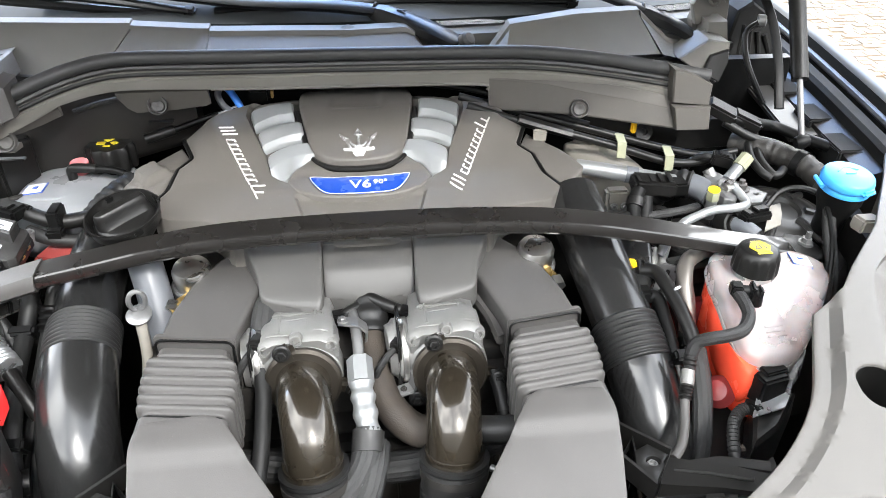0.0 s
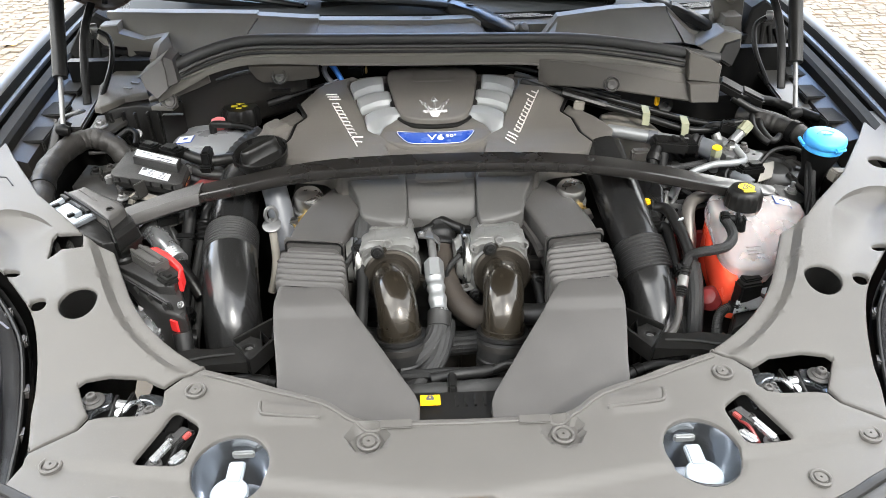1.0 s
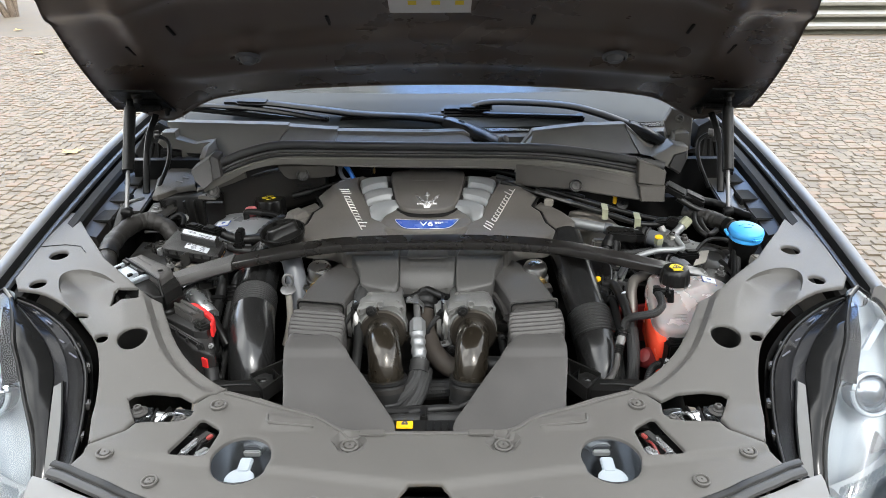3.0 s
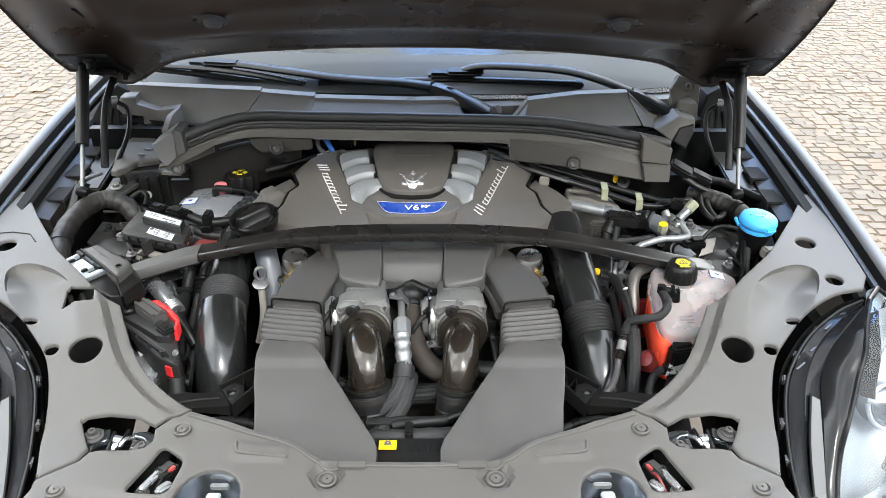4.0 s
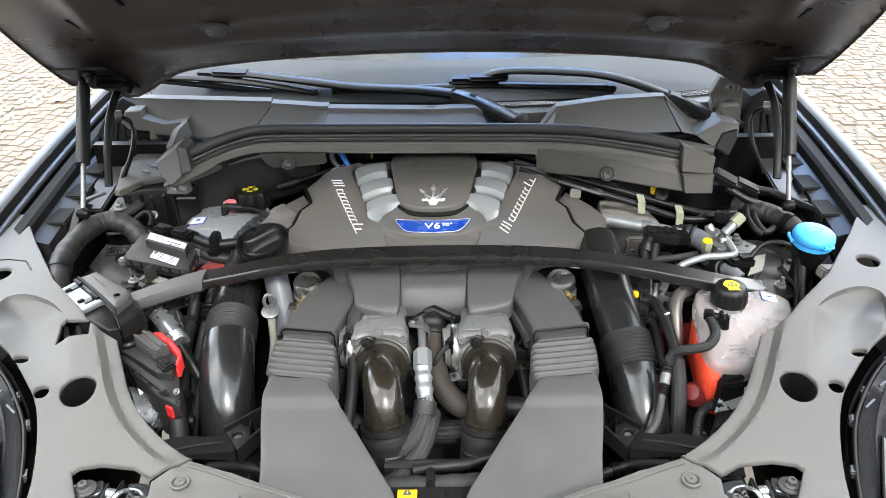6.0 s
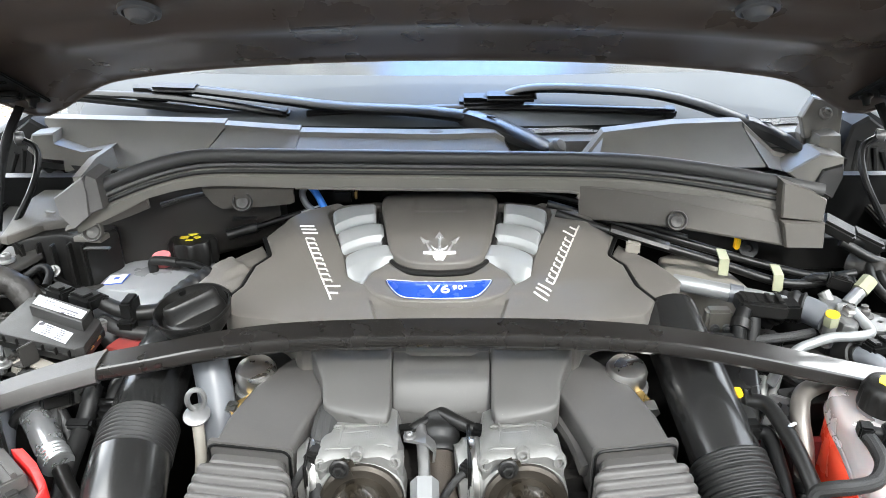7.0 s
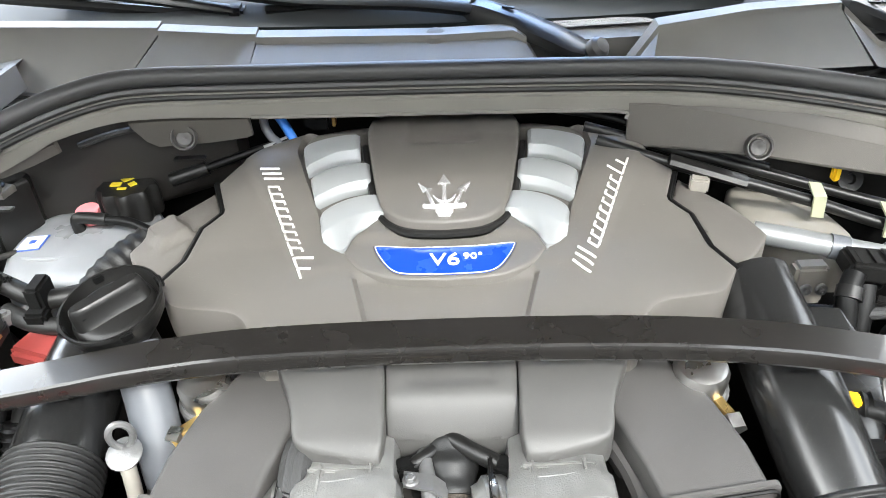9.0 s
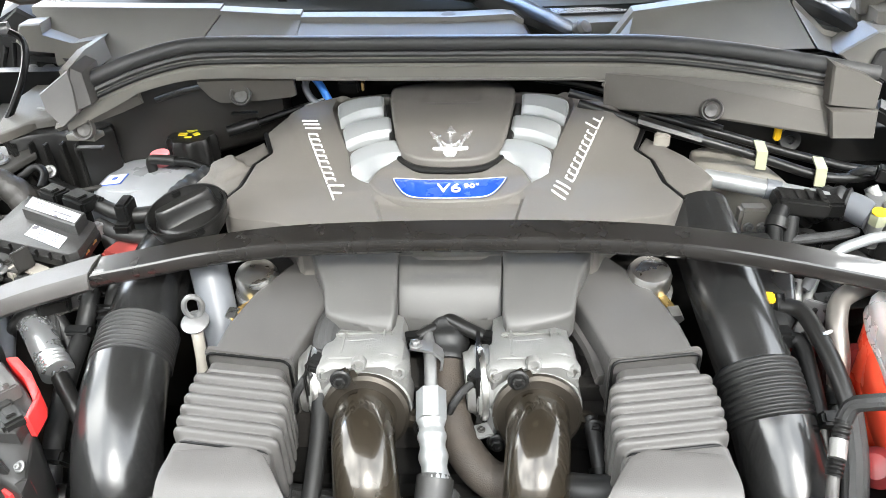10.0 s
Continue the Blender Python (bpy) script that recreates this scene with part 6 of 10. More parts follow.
part("end_plate", sheet([(0.54, 0.528), (0.545, 0.563), (0.575, 0.592), (0.608, 0.590), (0.615, 0.55), (0.59, 0.53)], lambda x, y: 0.914 - 0.16 * (x - 0.545), (), 0.012, 0.009, 0.003), BLACK2, br)
part("stud", lathe([(0.011, -0.004), (0.011, 0.001), (0.007, 0.001), (0.007, 0.007), (0.004, 0.007), (0.004, 0.016), (0.001, 0.016)], (0.592, 0.567, 0.909), (0.1, 0, 1), 6), GREYMET, br)

# ---- intake ducts ----
M0 = 0.0075


def ring(cx, cy, cz, w, h, yaw, pitch=0.0, r=0.009):
    """A rounded section standing across the way the duct runs (yaw about z, pitch about its own axis)."""
    m = pose(cx, cy, cz, 0, 0, yaw) @ pose(0, 0, 0, pitch, 0, 0)
    return [m @ Vector((u, 0, v)) for u, v in rrect(w, h, r * 0.7)]


for s in (-1, 1):
    X = lambda x: M0 + s * x
    d = thing("intake_duct", (X(0.2), 0.35, 0.85), "dark grey plastic intake duct with a ribbed bellows", "intake duct", "intake ducts")
    el = [(0.130, 0.61, 0.893, 0.07, 0.06, 12), (0.152, 0.575, 0.890, 0.08, 0.062, 16), (0.175, 0.535, 0.884, 0.086, 0.064, 15), (0.191, 0.495, 0.876, 0.087, 0.066, 11), (0.1995, 0.455, 0.870, 0.084, 0.068, 9)]
    part("elbow", loft([ring(X(x), y, z, w, h, -s * (-yw)) for x, y, z, w, h, yw in el]), DUCT, d, angle=45)
    part("elbow_lip", loft([ring(X(0.2), 0.458, 0.8725, 0.092, 0.076, s * 9), ring(X(0.2), 0.456, 0.8715, 0.093, 0.077, s * 9), ring(X(0.2), 0.4535, 0.8715, 0.093, 0.077, s * 9), ring(X(0.2), 0.4525, 0.871, 0.084, 0.070, s * 9)]), DUCT, d)
    part("inner_rib", tube([(X(0.10), 0.60, 0.896), (X(0.125), 0.545, 0.885), (X(0.145), 0.50, 0.875), (X(0.153), 0.462, 0.868)], 0.009, 8, 6), DUCT, d)
    rows = []
    for i in range(121):
        t = i / 120
        y = 0.446 - t * 0.126
        amp = sstep(0.12, 0.16, np.array(t)) * (1 - sstep(0.78, 0.82, np.array(t)))
        wave = 1 - abs(math.cos(math.pi * max(0.0, min(1.0, (t - 0.14) / 0.66)) * 6)) ** 4
        g = 0.0058 * amp * wave - (0.002 if abs(t - 0.10) < 0.009 or abs(t - 0.87) < 0.009 else 0)
        rows.append(ring(X(0.2005 - 0.008 * t), y, 0.868 + 0.004 * t - 0.004 * t * t, 0.080 + 0.012 * math.sin(math.pi * t) + 2 * g, 0.066 + 2 * g, s * 8, 0, 0.013))
    part("bellows", loft(rows), DUCT, d, "ribbed rubber bellows", angle=70)
    for y_, w_, h_, zc, xc in ((0.4505, 0.0875, 0.0735, 0.8712, 0.2), (0.3385, 0.0845, 0.0725, 0.869, 0.1935)):
        loop_ = ring(X(xc), y_, zc, w_, h_, s * 8.5, 0, 0.012)
        part("joint_line", tube(loop_ + [loop_[0]], 0.0016, 6, 1, smooth=False), BLACK, d, "dark joint line")
    # snorkel box: collar and a wide sloping trough
    so = curve2([(0.232, 0.33), (0.238, 0.31), (0.236, 0.27), (0.225, 0.20), (0.218, 0.10)], 4)
    si = [(0.045, 0.10), (0.045, 0.165)] + curve2([(0.05, 0.178), (0.09, 0.235), (0.13, 0.292), (0.145, 0.315), (0.155, 0.328), (0.17, 0.335)], 3)
    sz = lambda x, y: np.interp(y, [0.1, 0.16, 0.2, 0.28, 0.305, 0.34], [0.838, 0.852, 0.864, 0.894, 0.903, 0.908]) + 0.004 * sstep(0.288, 0.294, y) - 0.10 * np.clip(0.10 - np.abs(x - M0), 0, 1)
    part("snorkel", sheet([(X(x), y) for x, y in so + si], sz, (), 0.008, 0.07, 0.0016), DUCT, d, angle=32)
    part("snorkel_collar", loft([ring(X(0.193), 0.337, 0.869, 0.084, 0.072, s * 8, 0, 0.014), ring(X(0.193), 0.335, 0.869, 0.092, 0.078, s * 8, 0, 0.012), ring(X(0.192), 0.312, 0.868, 0.096, 0.078, s * 6, 0, 0.012), ring(X(0.191), 0.296, 0.862, 0.094, 0.074, s * 6, 0, 0.012)]), DUCT, d, angle=40)
    # arm from the snorkel to the shroud
    a = thing("duct_bracket", (X(0.27), 0.28, 0.85), "black plastic truss bracket with a slotted eye beside the duct", "bracket", "duct brackets")
    wall = lambda p, q, z0, z1, w=0.0025: loft([[(X(p[0]), p[1], z), (X(q[0]), q[1], z), (X(q[0] + w), q[1] + w, z), (X(p[0] + w), p[1] + w, z)] for z in (z0, z1)])
    part("upper_rail", wall((0.238, 0.330), (0.293, 0.278), 0.838, 0.866), BLACK2, a)
    part("lower_rail", wall((0.230, 0.300), (0.266, 0.240), 0.836, 0.862), BLACK2, a)
    part("end_rail", wall((0.293, 0.278), (0.266, 0.240), 0.838, 0.864), BLACK2, a)
    for p, q in (((0.247, 0.318), (0.243, 0.282)), ((0.243, 0.282), (0.262, 0.305)), ((0.262, 0.305), (0.255, 0.262))):
        part("web", wall(p, q, 0.840, 0.858, 0.002), BLACK2, a)
    part("eye_plate", sheet([(X(x), y) for x, y in ((0.291, 0.276), (0.274, 0.292), (0.258, 0.285), (0.254, 0.268), (0.267, 0.243))], lambda x, y: 0.861 + 0 * x, [circle2(X(0.2725), 0.270, 0.0075, 0.006, 16)], 0.012, 0.004, 0.001), BLACK2, a)
    part("eye_bolt", lathe([(0.006, -0.01), (0.006, 0.0), (0.004, 0.001), (0.003, -0.002), (0.001, -0.002)], (X(0.2725), 0.270, 0.856), seg=12), GREYMET, a)
    part("foot", loft([[(X(0.286), 0.276, 0.838), (X(0.286), 0.276, 0.858), (X(0.272), 0.245, 0.856), (X(0.272), 0.245, 0.836)], [(X(0.310), 0.262, 0.850), (X(0.310), 0.262, 0.866), (X(0.292), 0.236, 0.862), (X(0.292), 0.236, 0.848)], [(X(0.345), 0.244, 0.866), (X(0.345), 0.244, 0.874), (X(0.325), 0.222, 0.872), (X(0.325), 0.222, 0.864)], [(X(0.375), 0.226, 0.872), (X(0.375), 0.226, 0.878), (X(0.360), 0.206, 0.878), (X(0.360), 0.206, 0.872)]]), BLACK2, a, angle=25)
    part("foot_rib", tube([(X(0.290), 0.258, 0.860), (X(0.318), 0.242, 0.871), (X(0.352), 0.222, 0.880)], 0.0025, 6, 4), BLACK2, a)
    part("side_wing", loft([[(X(0.300), 0.270, 0.852), (X(0.300), 0.270, 0.856), (X(0.302), 0.263, 0.856), (X(0.302), 0.263, 0.852)], [(X(0.340), 0.266, 0.860), (X(0.340), 0.266, 0.864), (X(0.340), 0.255, 0.864), (X(0.340), 0.255, 0.860)], [(X(0.385), 0.250, 0.866), (X(0.385), 0.250, 0.869), (X(0.380), 0.238, 0.869), (X(0.380), 0.238, 0.866)]]), BLACK2, a)

# ---- throttle bodies and charge pipes ----
for k, dx in enumerate((-0.079, 0.0885)):
    T = thing("throttle_body", (dx, 0.46, 0.86), "cast aluminium throttle body with a bolted flange", "throttle body", "throttle bodies")
    hs = [(-0.05, 0.0), (-0.046, 0.034), (-0.032, 0.042), (0.03, 0.046), (0.045, 0.038), (0.05, 0.02), (0.05, -0.03), (-0.05, -0.03)]
    part("housing", loft([[(dx + x * q, y, 0.872 + z * q) for x, z in hs] for y, q in ((0.435, 0.82), (0.44, 0.88), (0.445, 0.9), (0.475, 0.9), (0.48, 0.84), (0.52, 0.8), (0.525, 0.72))]), ALU, T, angle=35)
    for x, z, r in ((-0.035, 0.884, 0.007), (0.036, 0.887, 0.007)):
        part("boss", lathe([(r * 1.5, 0), (r * 1.5, 0.022), (r * 1.2, 0.026), (r * 0.8, 0.026), (r * 0.7, 0.018), (0.001, 0.018)], (dx + x, 0.462, z), (0, -0.85, 0.5), 18), ALU, T)
    part("top_rib", joined(box(dx, 0.485, 0.9075, 0.06, 0.006, 0.006, 0.002), box(dx - 0.02, 0.47, 0.908, 0.006, 0.04, 0.006, 0.002), box(dx + 0.02, 0.47, 0.909, 0.006, 0.04, 0.006, 0.002)), ALU, T)
    for x, y, z in ((-0.038, 0.436, 0.898), (0.040, 0.436, 0.902), (0.044, 0.436, 0.852), (0.0, 0.433, 0.914)):
        part("lug", lathe([(0.0075, 0.0), (0.007, 0.009), (0.0062, 0.010), (0.0042, 0.010), (0.004, 0.005), (0.001, 0.005)], (dx + x * 0.95, y + 0.008, z - 0.003), (0, -1, 0.25), 16), ALU, T)
    part("cast_ridge", tube([(dx - 0.034, 0.450, 0.905), (dx - 0.028, 0.448, 0.9095), (dx - 0.008, 0.447, 0.9105), (dx + 0.006, 0.452, 0.909), (dx + 0.028, 0.450, 0.9125), (dx + 0.036, 0.452, 0.907)], 0.0016, 8, 5), ALU, T)
    part("cast_ridge", tube([(dx - 0.033, 0.475, 0.906), (dx - 0.015, 0.472, 0.9095), (dx + 0.015, 0.474, 0.911), (dx + 0.034, 0.476, 0.908)], 0.0014, 8, 5), ALU, T)
    part("seal_line", box(dx - 0.053, 0.467, 0.866, 0.004, 0.075, 0.07, 0.002), BLACK2, T)
    part("motor_case", lathe([(0.001, 0.0), (0.034, 0.0), (0.037, -0.004), (0.037, -0.02), (0.032, -0.024), (0.03, -0.03), (0.001, -0.03)], (dx - 0.037, 0.468, 0.862), (1, 0.12, 0), 30), ALU, T)
    part("motor_lid", lathe([(0.039, 0.0), (0.04, -0.003), (0.039, -0.006)], (dx - 0.047, 0.466, 0.862), (1, 0.12, 0), 30), STEEL, T)
    part("bore", lathe([(0.046, 0.0), (0.046, 0.03), (0.042, 0.034)], (dx + 0.003, 0.462, 0.855), (0, -0.86, 0.1), 36), ALU, T)
    # bronze flange and elbow
    f = Vector((dx + 0.004, 0.432, 0.858))
    part("flange", lathe([(0.028, 0.0), (0.0435, 0.0), (0.0435, 0.012), (0.040, 0.015), (0.028, 0.015)], f, (0, -1, 0.22), 36), BRONZED, T, "bronze-tinted clamp flange")
    for k2, (ax, az) in enumerate(((0.052, -0.012), (-0.036, -0.032), (-0.018, 0.046))):
        part("flange_ear", box(f.x + ax * 0.9, f.y - 0.004, f.z + az * 0.9, 0.026, 0.014, 0.024, 0.006, turn=(12, math.degrees(math.atan2(-az, ax)), 0)), BRONZED, T)
        bolt((f.x + ax * 1.08, f.y - 0.012, f.z + az * 1.08), 0.0075, (0, -1, 0.22), BLACK2, T)
    c = thing("charge_pipe", (dx, 0.34, 0.8), "shiny bronze-tinted metal charge air elbow in a rubber coupling", "pipe", "charge pipes")
    sh = 0.010 if k == 0 else -0.006
    pth = [(dx + 0.004, 0.430, 0.858), (dx + 0.004 + 0.1 * sh, 0.407, 0.864), (dx + 0.004 + 0.4 * sh, 0.378, 0.866), (dx + 0.004 + 0.8 * sh, 0.352, 0.855), (dx + 0.004 + sh, 0.335, 0.832), (dx + 0.004 + sh * 1.2, 0.326, 0.80)]
    part("elbow", tube(pth, 0.0305, 30, 8, radius=lambda t: 1.04 - 0.06 * math.sin(math.pi * t)), BRONZE, c)
    e0, e1 = Vector(pth[4]), Vector(pth[5])
    ax = (e1 - e0).normalized()
    part("coupling", tube([e0 + ax * 0.010, e0 + ax * 0.13], 0.0362, 30, 12, radius=lambda t: 1.0 + (0.05 if t < 0.06 else 0.0) + 0.035 * (0.10 < t < 0.13) + 0.045 * (0.33 < t < 0.40) - 0.05 * max(0.0, t - 0.6)), RUBBER, c, "black rubber coupling", angle=30)
    for q in (0.022, 0.060):
        part("clamp", tube([e0 + ax * q, e0 + ax * (q + 0.009)], 0.0378, 30, 1), DARKCAST, c)
        part("clamp_screw", tube([e0 + ax * q + Vector((0.038, -0.008, 0)), e0 + ax * (q + 0.004) + Vector((0.05, -0.014, 0.002))], 0.004, 10, 1), GREYMET, c)
    part("pipe_band", tube([e0 + ax * 0.002, e0 + ax * 0.012], 0.0325, 30, 1), BRONZE, c)

# ---- air pipes ----
def air_pipe(pts, r, s0, s1, label):
    """A wide pipe with a bellows between s0 and s1 of its length."""
    p = thing("air_pipe", pts[-1], label, "air pipe", "air pipes")
    S = spline(pts, 24)
    n = len(S) - 1
    i0, i1 = int(s0 * n), int(s1 * n)
    part("upper_pipe", tube(S[:i0 + 1], r, 28, smooth=False), PIPE, p)
    part("lower_pipe", tube(S[i1:], r * 1.1, 28, smooth=False, radius=lambda t: 0.97 + 0.06 * t), PIPE, p)
    fine = spline([S[i] for i in range(i0, i1 + 1, 2)], 8)
    part("bellows", tube(fine, r, 28, smooth=False, radius=lambda t: 1.02 + 0.075 * (1 - abs(math.cos(math.pi * 9 * t)) ** 3)), RUBBER, p, "ribbed rubber bellows", angle=75)
    return p


pl = air_pipe([(-0.335, 0.66, 0.905), (-0.335, 0.60, 0.90), (-0.330, 0.53, 0.890), (-0.323, 0.465, 0.880), (-0.315, 0.405, 0.860), (-0.308, 0.36, 0.82), (-0.303, 0.335, 0.75), (-0.30, 0.33, 0.62)], 0.0385, 0.33, 0.44, "wide black air pipe with a bellows on the oil cap's side")
part("plug", lathe([(0.014, 0), (0.014, 0.012), (0.010, 0.016), (0.010, 0.026), (0.005, 0.03)], (-0.368, 0.365, 0.80), (-1, -0.3, 0.2), 18), BLACK, pl)
pr = air_pipe([(0.293, 0.675, 0.935), (0.300, 0.61, 0.915), (0.308, 0.54, 0.890), (0.318, 0.465, 0.858), (0.326, 0.40, 0.822), (0.331, 0.355, 0.772), (0.332, 0.335, 0.70), (0.33, 0.33, 0.6)], 0.0385, 0.40, 0.51, "wide black air pipe with a bellows beside the coolant tank")
part("box_section", loft([ring(0.345, 0.64, 0.90, 0.05, 0.06, -6), ring(0.35, 0.58, 0.88, 0.06, 0.07, -4), ring(0.345, 0.53, 0.862, 0.05, 0.07, -6), ring(0.335, 0.50, 0.855, 0.03, 0.05, -6)]), PIPE, pr)

# ---- filler, dipstick, pumps ----
ofc = thing("oil_filler", (-0.283, 0.60, 0.93), "black oil filler cap with a grip bar in a wide collar", "oil cap")
oa = (-0.10, -0.16, 1)
part("collar", lathe([(0.020, -0.06), (0.021, -0.034), (0.033, -0.020), (0.0415, -0.008), (0.0435, 0.004), (0.0448, 0.005), (0.0448, 0.009), (0.0428, 0.009), (0.041, -0.004), (0.036, -0.010), (0.001, -0.012)], (-0.284, 0.602, 0.982), oa, 40), BLACK2, ofc)
q = Matrix.Translation((-0.284, 0.602, 0.982)) @ Vector((0, 0, 1)).rotation_difference(Vector(oa)).to_matrix().to_4x4()
part("cap", moved(lathe([(0.037, -0.012), (0.037, -0.002), (0.035, 0.001), (0.030, 0.003), (0.001, 0.004)], (0, 0, 0), seg=36), q), BLACK2, ofc, "black screw cap")
part("grip", moved(loft([[(x * u, y * w, z) for x, y in rrect(0.068, 0.030, 0.013)] for z, u, w in ((0.002, 1.0, 1.0), (0.007, 0.99, 0.72), (0.016, 0.96, 0.56), (0.020, 0.92, 0.48), (0.0215, 0.88, 0.36))]), q @ pose(0, 0, 0, 0, 0, 38)), BLACK2, ofc, "raised grip bar")
part("grip_line", moved(joined(box(0, 0.0085, 0.0125, 0.05, 0.0012, 0.0012, 0), box(0, -0.0085, 0.0125, 0.05, 0.0012, 0.0012, 0)), q @ pose(0, 0, 0, 0, 0, 38)), BLACK, ofc)
for k in range(4):
    part("collar_notch", moved(box(0.0435 * math.cos(0.6 + 1.57 * k), 0.0435 * math.sin(0.6 + 1.57 * k), 0.004, 0.006, 0.010, 0.008, 0.001, turn=(0, 0, math.degrees(0.6 + 1.57 * k))), q), BLACK, ofc)
part("filler_tube", tube([(-0.272, 0.592, 0.95), (-0.258, 0.56, 0.905), (-0.247, 0.53, 0.855), (-0.24, 0.515, 0.79)], 0.0205, 20, 6), GREYTUBE, ofc, "blue-grey filler tube")
dip = thing("dipstick", (-0.262, 0.48, 0.8), "pale metal dipstick with a ring handle", "dipstick")
part("ring", tube([(-0.263 + 0.0085 * math.sin(a), 0.512 + 0.003 * math.sin(a), 0.921 - 0.013 * math.cos(a) + 0.002) for a in np.linspace(0.25, 2 * math.pi - 0.25, 18)], 0.003, 8, 2), GREYMET, dip)
part("disc", lathe([(0.014, 0), (0.015, 0.003), (0.012, 0.005), (0.003, 0.006)], (-0.263, 0.508, 0.904), (0, -0.3, 1), 22), GREYMET, dip)
part("stem", tube([(-0.263, 0.507, 0.904), (-0.261, 0.495, 0.86), (-0.264, 0.483, 0.83), (-0.272, 0.476, 0.80)], 0.0065, 12, 6), BEIGE, dip)
for x, y, z in ((-0.212, 0.575, 0.915), (0.222, 0.573, 0.917)):
    s = 1 if x > 0 else -1
    f = thing("fuel_pump", (x, y, z), "round polished metal pump head with brass fittings", "pump", "fuel pumps")
    part("dome", lathe([(0.023, -0.06), (0.024, -0.01), (0.024, 0.004), (0.021, 0.010), (0.012, 0.013), (0.001, 0.0135)], (x, y, z), (0, -0.15, 1), 28), STEEL, f)
    part("collar", lathe([(0.028, -0.03), (0.028, -0.018), (0.026, -0.016)], (x, y, z), (0, -0.15, 1), 24), GREYMET, f)
    part("fitting", tube([(x + 0.01, y - 0.015, z - 0.02), (x + 0.024 * s, y - 0.04, z - 0.028)], 0.0085, 6, 1), BRASS, f)
    part("fitting_nut", tube([(x + 0.02 * s, y - 0.03, z - 0.025), (x + 0.022 * s, y - 0.042, z - 0.029)], 0.011, 6, 1), STEEL, f)

# ---- hoses in the middle ----
ac = thing("pressure_hose", (-0.01, 0.4, 0.8), "bright crimped metal hose end with a braided hose", "hose")
part("metal_tube", tube([(-0.018, 0.515, 0.89), (-0.013, 0.47, 0.885), (-0.011, 0.44, 0.872)], 0.0065, 14, 6), GREYMET, ac)
part("hex_fitting", tube([(-0.011, 0.44, 0.873), (-0.010, 0.412, 0.862)], 0.0150, 6, 1), ALUB, ac)
part("crimp", tube([(-0.010, 0.412, 0.862), (-0.008, 0.39, 0.85), (-0.005, 0.365, 0.832)], 0.0145, 18, 10, radius=lambda t: 0.84 + 0.16 * (0.5 + 0.5 * math.cos(2 * math.pi * 3 * t))), ALUB, ac)
part("sleeve", tube([(-0.005, 0.366, 0.834), (-0.006, 0.358, 0.828), (-0.007, 0.346, 0.821)], 0.0178, 16, 4), CASE, ac, "dark tape sleeve")
part("braided_hose", ribbed([(-0.006, 0.369, 0.832), (-0.008, 0.345, 0.820), (-0.020, 0.325, 0.805), (-0.046, 0.308, 0.790), (-0.083, 0.302, 0.775), (-0.115, 0.303, 0.765), (-0.15, 0.31, 0.75)], 0.0165, 17), BRAIDG, ac, "black woven hose")
part("second_hose", ribbed([(0.004, 0.362, 0.815), (0.001, 0.338, 0.812), (-0.010, 0.309, 0.795), (-0.031, 0.284, 0.780), (-0.047, 0.272, 0.77), (-0.075, 0.255, 0.75)], 0.0145, 15), BRAIDG, ac, "black woven hose")
bh = thing("cloth_hose", (0.02, 0.45, 0.8), "worn brown cloth-covered hose", "hose")
part("hose", tube([(0.004, 0.508, 0.878), (0.004, 0.485, 0.862), (0.006, 0.45, 0.846), (0.018, 0.415, 0.826), (0.045, 0.385, 0.812), (0.085, 0.375, 0.806)], 0.019, 18, 8), BROWNHOSE, bh)
part("rubber_end", tube([(0.004, 0.535, 0.885), (0.004, 0.515, 0.88), (0.004, 0.488, 0.866)], 0.0215, 18, 10, radius=lambda t: 1.0 + 0.06 * math.cos(20 * t)), RUBBER, bh)
qc = thing("hose_coupling", (0.02, 0.52, 0.915), "black quick coupling with a square clip", "coupling")
part("elbow", tube([(0.0, 0.53, 0.885), (0.004, 0.522, 0.898), (0.022, 0.51, 0.896), (0.045, 0.50, 0.89)], 0.0075, 14, 6), BLACK2, qc)
part("clip", box(0.047, 0.498, 0.889, 0.016, 0.016, 0.018, 0.003, turn=(0, 0, -20)), BLACK, qc)
part("brass_ring", tube([(0.055, 0.495, 0.887), (0.061, 0.493, 0.886)], 0.0085, 14, 1), BRASS, qc)
q2 = thing("wire_plug", (-0.035, 0.52, 0.90), "black sensor plug with a short cable", "connector")
part("plug", box(-0.034, 0.50, 0.888, 0.022, 0.016, 0.016, 0.003, turn=(0, 10, 25)), BLACK, q2)
part("cable", tube([(-0.028, 0.502, 0.89), (-0.014, 0.512, 0.892), (-0.004, 0.522, 0.89)], 0.006, 10), BLACK2, q2)
lb = thing("line_bracket", (-0.02, 0.48, 0.89), "bent steel bracket holding a pressure line", "bracket")
part("strap", loft([[(-0.034, 0.478, 0.893), (-0.034, 0.492, 0.893), (-0.034, 0.492, 0.896), (-0.034, 0.478, 0.896)], [(-0.01, 0.472, 0.893), (-0.01, 0.488, 0.893), (-0.01, 0.488, 0.896), (-0.01, 0.472, 0.896)], [(-0.002, 0.47, 0.885), (-0.002, 0.485, 0.885), (0.001, 0.485, 0.887), (0.001, 0.47, 0.887)], [(-0.004, 0.468, 0.872), (-0.004, 0.482, 0.872), (-0.001, 0.482, 0.872), (-0.001, 0.468, 0.872)]]), GREYMET, lb)
bolt((-0.028, 0.482, 0.896), 0.005, (0, 0, 1), GREYMET, lb)
lh = thing("breather_hose", (-0.12, 0.42, 0.85), "grey rubber hose with a ribbed sleeve", "hose")
